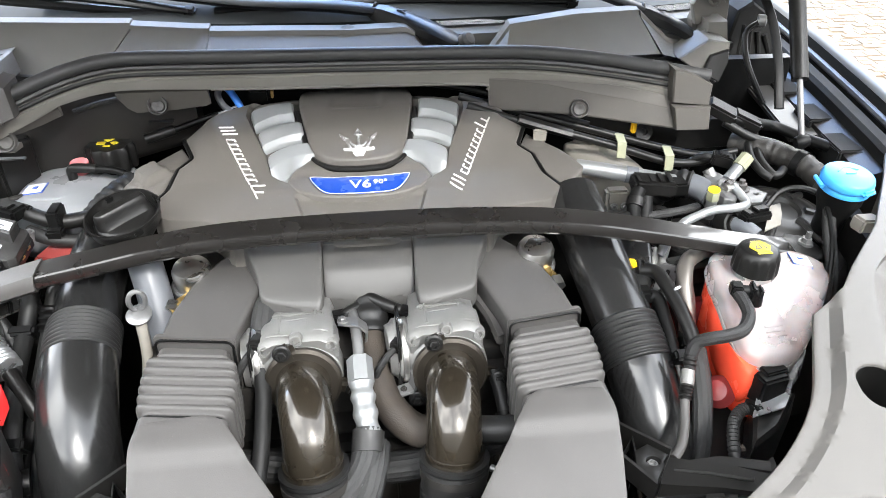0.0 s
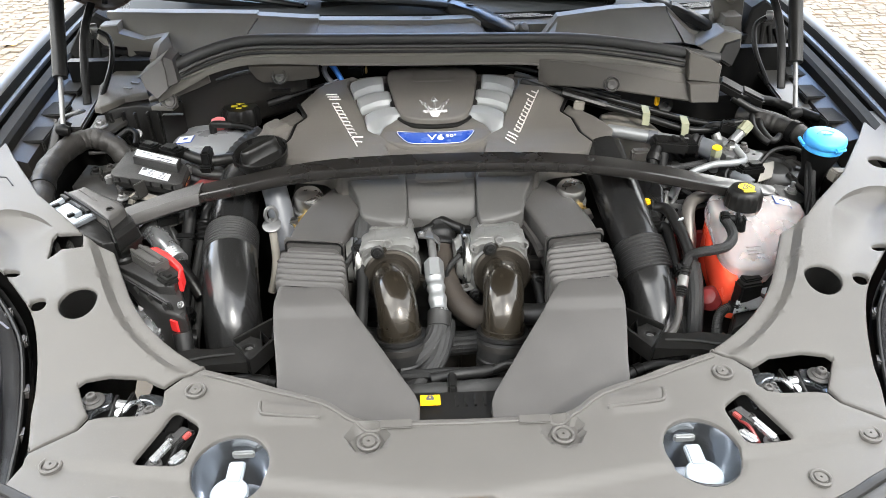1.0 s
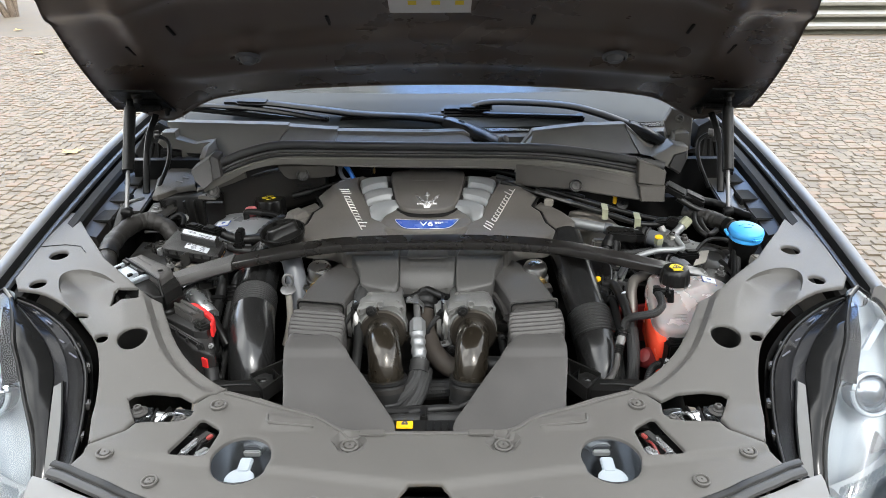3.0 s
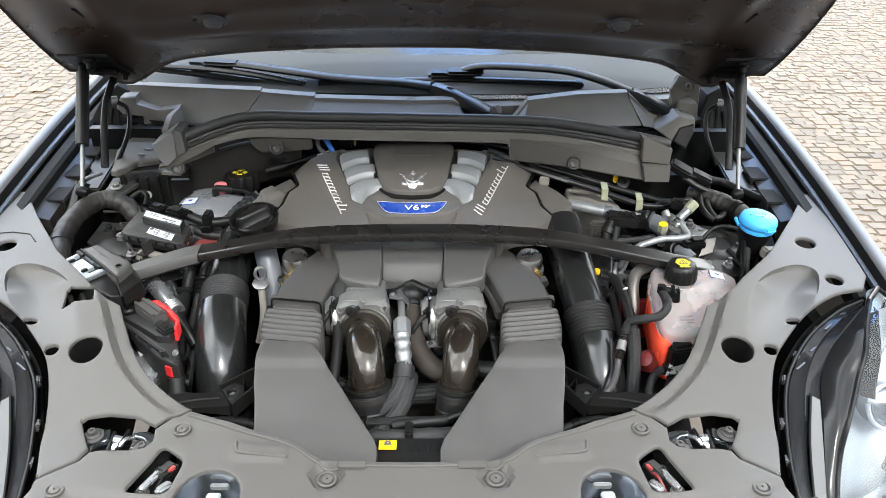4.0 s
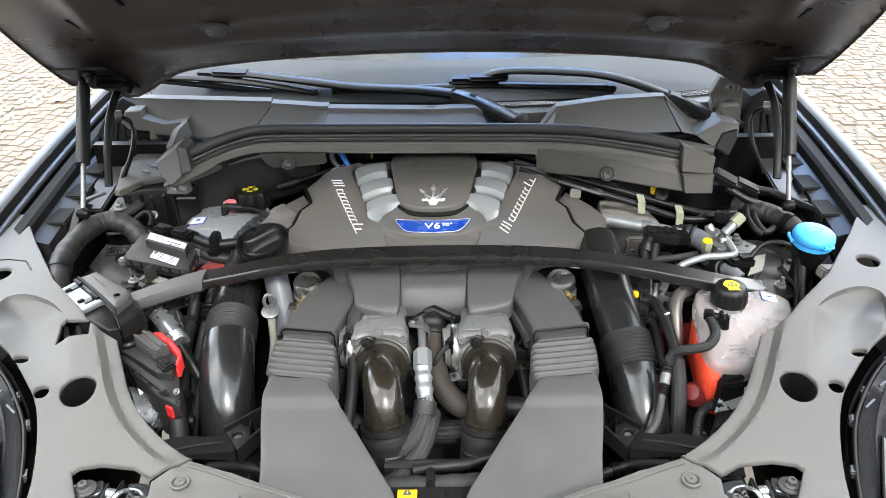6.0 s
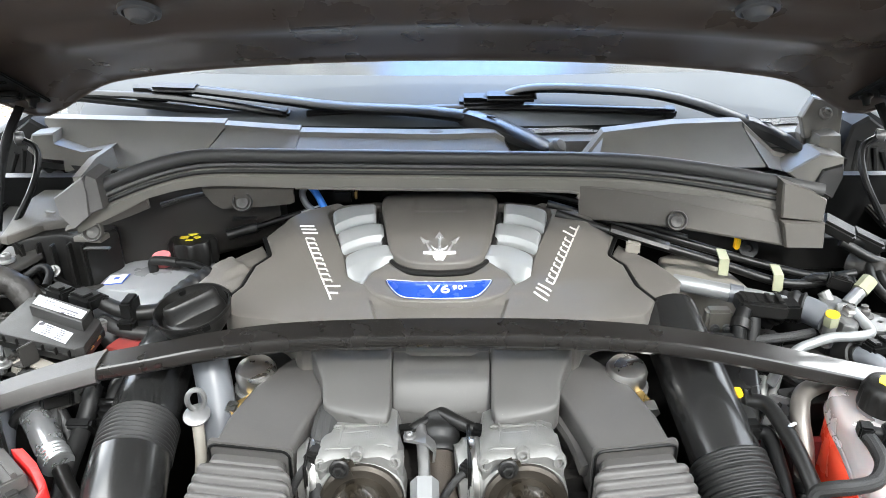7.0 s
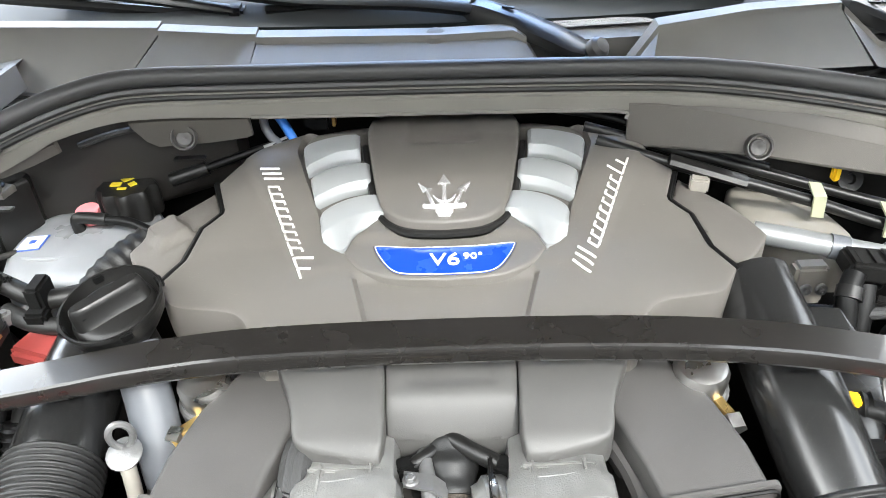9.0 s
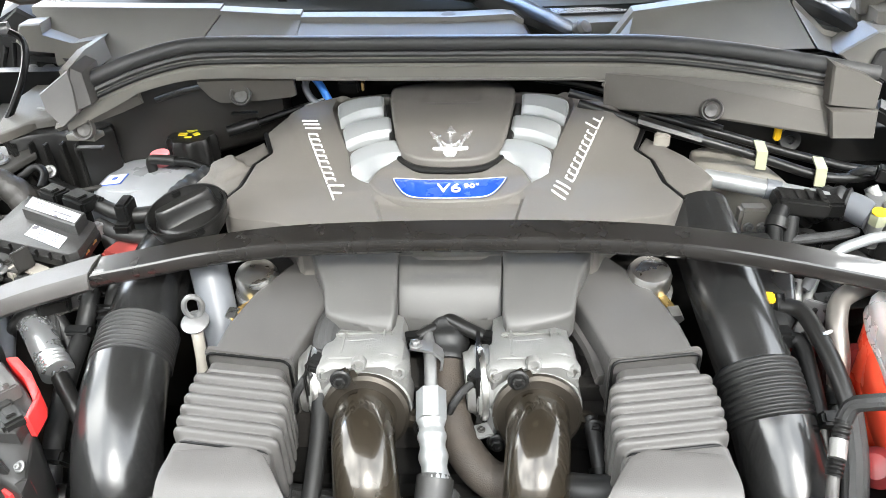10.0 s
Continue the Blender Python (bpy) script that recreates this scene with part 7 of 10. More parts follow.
part("hose", tube([(-0.121, 0.468, 0.885), (-0.121, 0.44, 0.870), (-0.119, 0.40, 0.85), (-0.122, 0.35, 0.82), (-0.132, 0.30, 0.78), (-0.14, 0.27, 0.72)], 0.0092, 14, 8), RUBBER, lh)
part("sleeve", ribbed([(-0.112, 0.525, 0.905), (-0.119, 0.50, 0.902), (-0.122, 0.465, 0.884)], 0.0145, 13), BRAIDG, lh)
part("white_band", tube([(-0.1205, 0.462, 0.883), (-0.1205, 0.457, 0.880)], 0.0108, 14, 1), WHITE, lh)
cr = thing("cross_hose", (0.0, 0.36, 0.77), "black braided cross hose behind the charge pipes", "hose")
part("hose", ribbed([(-0.18, 0.37, 0.80), (-0.12, 0.37, 0.785), (-0.03, 0.365, 0.775), (0.05, 0.362, 0.778), (0.14, 0.37, 0.80), (0.18, 0.38, 0.81)], 0.018, 18), BRAID, cr)
part("clamp", tube([(-0.07, 0.368, 0.779), (-0.06, 0.367, 0.778)], 0.0195, 18, 1), GREYMET, cr)
for x0, x1, y, z, r in ((-0.16, -0.02, 0.30, 0.70, 0.02), (0.10, 0.2, 0.36, 0.83, 0.016), (-0.08, 0.14, 0.26, 0.66, 0.022), (0.02, 0.16, 0.28, 0.75, 0.010)):
    solo("coolant_hose", tube([(x0, y, z), ((x0 + x1) / 2, y - 0.012, z + 0.008), (x1, y + 0.006, z)], r, 14, 8), RUBBER, "plain black rubber hose deep in the bay", "hose", "deep hoses")
# block below, closing the view between the pipes; its dark colour stands for deep shade
eb = thing("engine_block", (0.0, 0.56, 0.62), "cast engine block under the cover, coloured dark for the shade there", "engine")
part("block", box(0.0, 0.62, 0.70, 0.46, 0.34, 0.30, 0.02), DARKCAST, eb)
part("front_case", box(0.0, 0.44, 0.64, 0.36, 0.08, 0.28, 0.015), BLACK2, eb)
for k in range(6):
    part("case_rib", box(-0.15 + 0.06 * k, 0.395, 0.66, 0.008, 0.02, 0.2, 0.003), BLACK2, eb)
for s in (-1, 1):
    part("head", box(s * 0.2, 0.64, 0.83, 0.12, 0.34, 0.09, 0.015, turn=(0, s * 24, 0)), DARKCAST, eb)

# front cross member with its harness and warning tag
hn = thing("front_harness", (C, 0.2, 0.83), "wrapped cable harness with tape and a clip", "cable harness")
part("loom", tube([(-0.10, 0.235, 0.79), (-0.05, 0.225, 0.806), (0.0, 0.222, 0.812), (0.05, 0.225, 0.812), (0.11, 0.24, 0.80), (0.16, 0.27, 0.78)], 0.0135, 14, 8, radius=lambda t: 1 + 0.05 * math.sin(60 * t)), BRAIDG, hn)
part("clip", joined(box(0.006, 0.222, 0.82, 0.012, 0.03, 0.03, 0.003), box(0.006, 0.205, 0.81, 0.02, 0.014, 0.016, 0.003)), BLACK2, hn)
part("hook", tube([(0.06, 0.27, 0.80), (0.085, 0.268, 0.815), (0.10, 0.255, 0.822), (0.11, 0.24, 0.815)], 0.006, 10, 6), BLACK2, hn)
part("branch", tube([(-0.02, 0.26, 0.80), (0.02, 0.262, 0.806), (0.06, 0.27, 0.803), (0.1, 0.285, 0.80)], 0.008, 10, 6), RUBBER, hn)
fs = thing("fan_shroud", (C, 0.17, 0.8), "black fan shroud top with vent slots and a yellow tag", "fan shroud")
part("top", box(0.015, 0.175, 0.822, 0.30, 0.07, 0.014, 0.004, turn=(-6, 0, 0)), BLACK2, fs)
for k in range(4):
    part("slot_rib", box(0.01 + 0.012 * k, 0.186, 0.8305, 0.004, 0.02, 0.004, 0.001), BLACK2, fs)
part("tag", box(-0.024, 0.187, 0.832, 0.026, 0.02, 0.002, 0.0006, turn=(-6, 0, 0)), YELLOW, fs, "yellow warning tag")
part("tag_print", joined(box(-0.024, 0.1875, 0.8336, 0.010, 0.003, 0.0006, 0), box(-0.0215, 0.191, 0.8338, 0.003, 0.006, 0.0006, 0, turn=(0, 0, 30)), box(-0.0265, 0.191, 0.8338, 0.003, 0.006, 0.0006, 0, turn=(0, 0, -30))), INK, fs)


# ---- things on the reservoir's side of the bay ----
def quad_part(name, a, b, c, d, thick, material, parent, label=""):
    """A thin plate with the corners a, b, c, d in order."""
    A = [Vector(p) for p in (a, b, c, d)]
    n = (A[1] - A[0]).cross(A[3] - A[0]).normalized()
    if n.z < 0:
        n = -n
    return part(name, loft([[p for p in A], [p + n * thick for p in A]]), material, parent, label)


# reservoir
rs = thing("fluid_reservoir", (-0.42, 0.8, 0.86), "milky plastic fluid reservoir with a black lobed cap", "reservoir")
ro = curve2([(-0.495, 0.785), (-0.488, 0.845), (-0.42, 0.878), (-0.345, 0.87), (-0.325, 0.80), (-0.345, 0.74), (-0.41, 0.722), (-0.475, 0.738), (-0.495, 0.785)], 3)[:-1]
part("tank", sheet(ro, lambda x, y: 0.928 - 1.6 * (x + 0.41) ** 2 - 1.2 * (y - 0.81) ** 2 + 0.004 * sstep(-0.43, -0.41, x) + 0.003 * sstep(0.835, 0.845, y), (), 0.010, 0.06, 0.010), RESERVOIR, rs, angle=60)
part("moulding", tube([(-0.49, 0.785, 0.912), (-0.45, 0.765, 0.922), (-0.40, 0.76, 0.926), (-0.35, 0.77, 0.92)], 0.003, 8, 4), RESERVOIR, rs)
part("neck", lathe([(0.026, -0.02), (0.026, 0.01), (0.024, 0.012)], (-0.366, 0.853, 0.918)), RESERVOIR, rs)
lob = [[(-0.366 + (r + 0.0028 * math.cos(9 * a) * w) * math.cos(a), 0.853 + (r + 0.0028 * math.cos(9 * a) * w) * math.sin(a), z) for a in (2 * math.pi * i / 72 for i in range(72))] for r, z, w in ((0.031, 0.926, 1), (0.0335, 0.932, 1), (0.0335, 0.960, 1), (0.031, 0.965, 0.7), (0.001, 0.966, 0))]
cp = part("cap", loft(lob), BLACK2, rs, "black lobed screw cap", angle=50)
part("cap_print", joined(box(-0.366, 0.862, 0.9668, 0.016, 0.010, 0.0012, 0, turn=(0, 0, 45)), box(-0.376, 0.848, 0.9668, 0.012, 0.008, 0.0012, 0), box(-0.357, 0.848, 0.9668, 0.008, 0.008, 0.0012, 0, turn=(0, 0, 45)), box(-0.366, 0.838, 0.9668, 0.010, 0.004, 0.0012, 0)), YPRINT, cp, "yellow warning print")
rz_ = lambda x, y: 0.9285 - 1.6 * (x + 0.41) ** 2 - 1.2 * (y - 0.81) ** 2
for nm, g_, up_, m_, lb_ in (("label", 0.0, 0.0, BLUEINK, ""), ("label_face", 0.0018, 0.0007, LABEL, "white label with a blue border")):
    quad_part(nm, *[(x, y, rz_(x, y) + up_) for x, y in ((-0.482 + g_, 0.785 + g_), (-0.450 - g_, 0.781 + g_), (-0.4485 - g_, 0.808 - g_), (-0.480 + g_, 0.812 - g_))], 0.001, m_, rs, lb_)
part("label_mark", box(-0.464, 0.7965, rz_(-0.464, 0.7965) + 0.002, 0.007, 0.006, 0.001, 0, turn=(0, -9, -8)), BLUEINK, rs)
part("spout", lathe([(0.010, -0.01), (0.010, 0.012), (0.013, 0.014), (0.013, 0.02), (0.001, 0.021)], (-0.405, 0.825, 0.93), (0, -0.1, 1), 18), PINK, rs, "pink plastic spout cap")
vp = thing("vent_line", (-0.4, 0.81, 0.94), "black elbow and vent line on the reservoir", "hose")
part("elbow", tube([(-0.413, 0.808, 0.93), (-0.412, 0.808, 0.946), (-0.40, 0.806, 0.949), (-0.375, 0.803, 0.948)], 0.007, 12, 6), BLACK2, vp)
part("line", tube([(-0.38, 0.803, 0.948), (-0.35, 0.798, 0.947), (-0.325, 0.79, 0.94)], 0.0055, 10, 6), BLACK, vp)
part("wrapped_hose", tube([(-0.315, 0.76, 0.945), (-0.335, 0.735, 0.940), (-0.352, 0.71, 0.930), (-0.365, 0.69, 0.915)], 0.0175, 16, 12, radius=lambda t: 1 + 0.05 * math.cos(50 * t)), RUBBER, vp)

# control unit with two labels
ecu = thing("control_unit", (-0.483, 0.64, 0.92), "dark grey control unit box with two white labels and brass contacts", "control unit")
eo = [(-0.542, 0.708), (-0.530, 0.712), (-0.424, 0.652), (-0.419, 0.644), (-0.416, 0.588), (-0.424, 0.582), (-0.536, 0.620), (-0.545, 0.630)]
part("case", sheet(eo, lambda x, y: 0.943 + 0 * x, (), 0.02, 0.014, 0.0012), CASE, ecu, "dark grey moulded case", angle=25)
part("base_flange", sheet([(-0.482 + (x + 0.482) * 1.03, 0.645 + (y - 0.645) * 1.035) for x, y in eo], lambda x, y: 0.933 + 0 * x, (), 0.02, 0.008, 0.0008), BLACK2, ecu, angle=25)
lid_ = [(-0.518, 0.694), (-0.431, 0.650), (-0.430, 0.621), (-0.514, 0.661)]
part("raised_lid", loft([[(x, y, 0.942) for x, y in lid_], [(x, y, 0.956) for x, y in lid_], [(-0.473 + (x + 0.473) * 0.975, 0.656 + (y - 0.656) * 0.93, 0.9572) for x, y in lid_]]), CASE, ecu, angle=25)
quad_part("upper_label", (-0.512, 0.6655, 0.9575), (-0.4325, 0.6265, 0.9575), (-0.4335, 0.6445, 0.9575), (-0.514, 0.6875, 0.9575), 0.0006, LABEL, ecu, "white paper label")
quad_part("lower_label", (-0.496, 0.624, 0.9432), (-0.4405, 0.594, 0.9432), (-0.441, 0.6165, 0.9432), (-0.496, 0.6465, 0.9432), 0.0006, LABEL, ecu, "white paper label")
for x, y, l_, w_ in ((-0.457, 0.6465, 0.034, 0.0022), (-0.492, 0.6700, 0.020, 0.0012), (-0.490, 0.6640, 0.024, 0.0010), (-0.450, 0.6370, 0.014, 0.0012), (-0.462, 0.6415, 0.006, 0.0022)):
    part("print_bar", box(x, y, 0.9584, l_, w_, 0.0004, 0, turn=(0, 0, -27)), FADED, ecu)
for k in range(5):
    for j in range(2):
        part("print_bar", box(-0.477 + 0.022 * j + 0.001 * (k % 2), 0.6325 - 0.0115 * j - 0.0040 * k, 0.9441, (0.015, 0.010, 0.013)[(k + j) % 3], 0.0012, 0.0004, 0, turn=(0, 0, -28)), FADED, ecu)
part("print_mark", lathe([(0.004, 0), (0.004, 0.0006), (0.0025, 0.0006), (0.0024, 0.0002)], (-0.490, 0.6385, 0.9439), seg=14), INK, ecu)
for x, y in ((-0.548, 0.628), (-0.4245, 0.655)):
    part("ear", lathe([(0.007, -0.01), (0.007, 0.001), (0.004, 0.001), (0.004, 0.004), (0.001, 0.004)], (x, y, 0.936), seg=14), GREYMET, ecu)
for x, y, a in ((-0.518, 0.6225, -19), (-0.492, 0.6135, -19), (-0.455, 0.6005, -19), (-0.437, 0.5945, -19), (-0.4185, 0.628, 86), (-0.4175, 0.606, 86)):
    part("contact_strip", box(x, y - 0.0035, 0.931, 0.013, 0.006, 0.0035, 0.0008, turn=(0, 0, a)), BRASS, ecu, "brass contact strip")
for k in range(6):
    part("case_rib", box(-0.527 + 0.019 * k, 0.6155 - 0.0065 * k, 0.936, 0.002, 0.004, 0.010, 0.0005, turn=(0, 0, -19)), BLACK2, ecu)
cb = thing("control_unit_plug", (-0.47, 0.70, 0.94), "black plugs and wrapped cables on the control unit", "connector")
part("plug", joined(box(-0.50, 0.712, 0.950, 0.034, 0.024, 0.014, 0.003, turn=(0, 0, -30)), box(-0.501, 0.708, 0.958, 0.020, 0.011, 0.004, 0.001, turn=(0, 0, -30)), box(-0.497, 0.720, 0.946, 0.042, 0.010, 0.018, 0.003, turn=(0, 0, -30))), BLACK, cb)
part("plug_latch", joined(box(-0.455, 0.690, 0.951, 0.044, 0.028, 0.018, 0.004, turn=(0, 0, -30)), box(-0.457, 0.686, 0.961, 0.024, 0.014, 0.004, 0.001, turn=(0, 0, -30)), box(-0.444, 0.696, 0.947, 0.042, 0.009, 0.022, 0.003, turn=(0, 0, -30))), BLACK, cb)
part("cable", tube([(-0.435, 0.69, 0.945), (-0.41, 0.68, 0.94), (-0.385, 0.675, 0.938), (-0.35, 0.69, 0.935), (-0.33, 0.70, 0.93)], 0.010, 12, 6), BLACK2, cb)
part("lower_cable", tube([(-0.43, 0.668, 0.93), (-0.40, 0.655, 0.925), (-0.37, 0.655, 0.92), (-0.34, 0.67, 0.915)], 0.009, 12, 6), RUBBER, cb)
part("clip", joined(box(-0.392, 0.672, 0.945, 0.016, 0.03, 0.034, 0.003), box(-0.392, 0.655, 0.93, 0.022, 0.016, 0.02, 0.003)), BLACK, cb)
solo("terminal_cover", box(-0.388, 0.645, 0.900, 0.06, 0.045, 0.022, 0.006, turn=(0, 0, -20)), DULLRED, "dull red terminal cover below the cables", "cover")

# black side box with a pale lid
ab = thing("side_box", (-0.56, 0.88, 0.9), "black plastic air box with a grey lid and pipe stub", "air box")
lid = [(-0.613, 0.79), (-0.632, 0.88), (-0.614, 0.96), (-0.555, 0.93), (-0.532, 0.845), (-0.572, 0.832), (-0.600, 0.785)]
part("lid", sheet(lid, lambda x, y: 0.996 + 0.10 * (y - 0.80) * sstep(0.79, 0.9, y), (), 0.012, 0.008, 0.004), FASCIA, ab)
for k in range(3):
    part("lid_slot", box(-0.572 + 0.008 * k, 0.858 + 0.022 * k, 1.0035 + 0.0022 * k, 0.018, 0.006, 0.002, 0.0008, turn=(5, 0, -20)), COWL, ab)
part("body", sheet([(-0.60, 0.795), (-0.63, 0.90), (-0.60, 0.95), (-0.50, 0.92), (-0.47, 0.84), (-0.50, 0.80), (-0.545, 0.822), (-0.575, 0.815)], lambda x, y: 0.984 + 0 * x, (), 0.015, 0.13, 0.006), BLACK2, ab)
for k in range(5):
    part("body_rib", box(-0.592 + 0.022 * k, 0.80 + 0.004 * (k % 2), 0.94, 0.004, 0.012, 0.075, 0.001), BLACK2, ab)
part("lid_tab", sheet([(-0.515, 0.80), (-0.475, 0.795), (-0.47, 0.815), (-0.50, 0.826)], lambda x, y: 0.990 + 0 * x, (), 0.01, 0.006, 0.002), COWL, ab)
bolt((-0.49, 0.81, 0.99), 0.008, (0, 0, 1), BLACK2, ab)
part("side_rib", box(-0.585, 0.795, 0.955, 0.006, 0.01, 0.07, 0.002, turn=(0, -25, 0)), BLACK2, ab)
part("bracket", tube([(-0.56, 0.792, 0.94), (-0.53, 0.78, 0.925), (-0.50, 0.775, 0.915)], 0.006, 8, 4, flat=0.5), BLACK, ab)
bolt((-0.548, 0.79, 0.94), 0.007, (0, -0.7, 0.7), GREYMET, ab)
ib = thing("inner_air_duct", (-0.42, 0.87, 0.95), "large smooth dark plastic duct under the cowl", "air duct")
part("duct", loft([ring(-0.50, 0.90, 0.965, 0.10, 0.13, 60, 0, 0.03), ring(-0.42, 0.905, 0.975, 0.11, 0.14, 75, 0, 0.035), ring(-0.33, 0.915, 0.985, 0.10, 0.12, 88, 0, 0.03), ring(-0.24, 0.93, 0.99, 0.08, 0.10, 90, 0, 0.03)]), INNERD, ib)
part("seam_bead", tube([(-0.40, 0.843, 1.02), (-0.36, 0.85, 1.03), (-0.30, 0.86, 1.036), (-0.25, 0.87, 1.038)], 0.004, 8, 4), BRAIDG, ib)

# cable with a metal end running to the cover
cl = thing("vent_cable", (-0.3, 0.84, 0.97), "black cable with a bright sleeve and blue tape", "cable")
part("cable", tube([(-0.30, 0.853, 0.972), (-0.27, 0.86, 0.978), (-0.22, 0.872, 0.99), (-0.17, 0.885, 1.0)], 0.005, 10, 6), BLACK, cl)
part("bright_sleeve", tube([(-0.205, 0.874, 0.994), (-0.175, 0.884, 1.001)], 0.0035, 10, 2), ALUB, cl)
part("sheath", tube([(-0.312, 0.85, 0.969), (-0.27, 0.86, 0.978)], 0.008, 10, 2), BLACK2, cl)
part("blue_tape", tube([(-0.195, 0.90, 1.03), (-0.185, 0.893, 1.02), (-0.175, 0.885, 1.005), (-0.168, 0.88, 0.99)], 0.0055, 10, 6), BLUEWIRE, cl, "blue tape")
part("grey_loop", tube([(-0.20, 0.90, 1.03), (-0.205, 0.892, 1.018), (-0.198, 0.884, 1.004), (-0.185, 0.878, 0.995)], 0.005, 10, 6), GREYTUBE, cl)
part("plug", box(-0.145, 0.905, 1.012, 0.03, 0.02, 0.018, 0.003), BLACK, cl)
part("plug_tab", box(-0.125, 0.90, 1.014, 0.004, 0.012, 0.012, 0.001), BRASS, cl)

# wrapped hose from the fender
wh = thing("wrapped_loom", (-0.64, 0.6, 0.9), "thick tape-wrapped cable loom beside the strut tower", "cable loom")
part("loom", tube([(-0.555, 0.735, 0.915), (-0.575, 0.742, 0.940), (-0.598, 0.742, 0.953), (-0.616, 0.738, 0.956), (-0.632, 0.720, 0.956), (-0.642, 0.675, 0.955), (-0.641, 0.621, 0.954), (-0.633, 0.575, 0.950), (-0.616, 0.525, 0.940), (-0.60, 0.49, 0.91)], 0.0178, 18, 14, radius=lambda t: 1 + 0.07 * abs(math.sin(46 * t)) + 0.04 * math.sin(31 * t)), LOOM, wh)
part("collar", tube([(-0.634, 0.582, 0.9515), (-0.631, 0.568, 0.949)], 0.0205, 18, 1), BLACK2, wh)

# white relay block on the shroud's edge
rb = thing("relay_block", (-0.53, 0.45, 0.94), "black relay block with a white metal-faced plug", "relay block")
top_ = [(-0.570, 0.521), (-0.549, 0.541), (-0.474, 0.484), (-0.466, 0.470), (-0.477, 0.432)]
end_ = [(-0.573, 0.519), (-0.549, 0.545), (-0.462, 0.478), (-0.447, 0.452), (-0.464, 0.412)]
part("housing", sheet(top_, lambda x, y: 0.968 + 0 * x, (), 0.01, 0.03, 0.005), DUCT, rb, angle=50)
part("housing_foot", loft([[(x * k + (1 - k) * -0.51, y * k + (1 - k) * 0.48, z) for x, y in end_] for k, z in ((0.9, 0.952), (0.98, 0.946), (1.0, 0.938), (1.02, 0.90), (1.0, 0.87))]), BLACK2, rb, angle=30)
part("foot_flange", loft([[(x * k + (1 - k) * -0.51, y * k + (1 - k) * 0.48, z) for x, y in end_] for k, z in ((1.02, 0.928), (1.07, 0.928), (1.07, 0.923), (1.02, 0.923))], cap=False), BLACK2, rb)
part("lid_seam", tube([(-0.571, 0.520, 0.9675), (-0.525, 0.477, 0.9675), (-0.479, 0.433, 0.9665), (-0.468, 0.414, 0.94)], 0.0022, 8, 3, smooth=False), BLACK, rb)
part("lower_body", sheet([(-0.597, 0.479), (-0.573, 0.517), (-0.505, 0.456), (-0.479, 0.430), (-0.468, 0.410), (-0.482, 0.402), (-0.537, 0.424)], lambda x, y: np.interp(x, [-0.56, -0.50, -0.47], [0.955, 0.955, 0.945]), (), 0.012, 0.065, 0.004), BLACK2, rb, "blue-black lower body")
for k in range(3):
    part("embossed_bar", box(-0.541 + 0.010 * k, 0.517 - 0.010 * k, 0.9682, 0.030 - 0.005 * k, 0.0022, 0.0012, 0.0004, turn=(0, 0, -40)), DUCT, rb)
part("embossed_mark", lathe([(0.006, 0), (0.006, 0.0010), (0.0048, 0.0010), (0.0047, 0)], (-0.486, 0.465, 0.968), seg=14), DUCT, rb)
pf_ = lambda x, y: 0.9625 + 0 * x
part("plug_face", sheet([(-0.598, 0.480), (-0.576, 0.515), (-0.571, 0.511), (-0.580, 0.496), (-0.570, 0.487), (-0.560, 0.498), (-0.531, 0.472), (-0.540, 0.459), (-0.531, 0.450), (-0.517, 0.466), (-0.511, 0.460), (-0.538, 0.424)], pf_, (), 0.01, 0.006, 0.001), PALECAP, rb, "pale metal-faced plug")
part("face_frame", joined(*[box(x, y, 0.9585, l_, 0.004, 0.006, 0.001, turn=(0, 0, a)) for x, y, l_, a in ((-0.541, 0.489, 0.09, -43), (-0.520, 0.443, 0.044, 52), (-0.585, 0.497, 0.04, 57))]), GREYTUBE, rb)
for x, y, l_ in ((-0.568, 0.510, 0.022), (-0.524, 0.470, 0.022), (-0.573, 0.486, 0.010), (-0.540, 0.456, 0.010)):
    part("clip_bar", box(x, y, 0.9645, l_, 0.006, 0.005, 0.001, turn=(0, 0, 52 if l_ < 0.02 else -42)), BLACK, rb)
part("clip_gap", box(-0.556, 0.478, 0.957, 0.030, 0.028, 0.005, 0.001, turn=(0, 0, -42)), GREYMET, rb)

# fuse block with red covers, and a bright canister
fb = thing("fuse_block", (-0.42, 0.39, 0.86), "black fuse block with red terminal covers", "fuse block")
part("body", sheet([(-0.50, 0.45), (-0.475, 0.47), (-0.40, 0.40), (-0.37, 0.36), (-0.35, 0.30), (-0.395, 0.325), (-0.44, 0.37), (-0.48, 0.41)], lambda x, y: 0.895 + 0.1 * (y - 0.4), (), 0.02, 0.07, 0.004), CASE, fb)
part("raised_cover", sheet([(-0.487, 0.447), (-0.44, 0.447), (-0.40, 0.412), (-0.378, 0.388), (-0.376, 0.352), (-0.40, 0.355), (-0.44, 0.385), (-0.475, 0.41)], lambda x, y: 0.905 + 0 * x, (), 0.012, 0.02, 0.002), CASE, fb, angle=25)
part("fuse_carrier", joined(box(-0.423, 0.408, 0.913, 0.060, 0.026, 0.018, 0.002, turn=(0, 0, -42)), box(-0.43, 0.401, 0.924, 0.058, 0.005, 0.006, 0.001, turn=(0, 0, -42)), box(-0.421, 0.411, 0.924, 0.058, 0.005, 0.006, 0.001, turn=(0, 0, -42))), DUCT, fb)
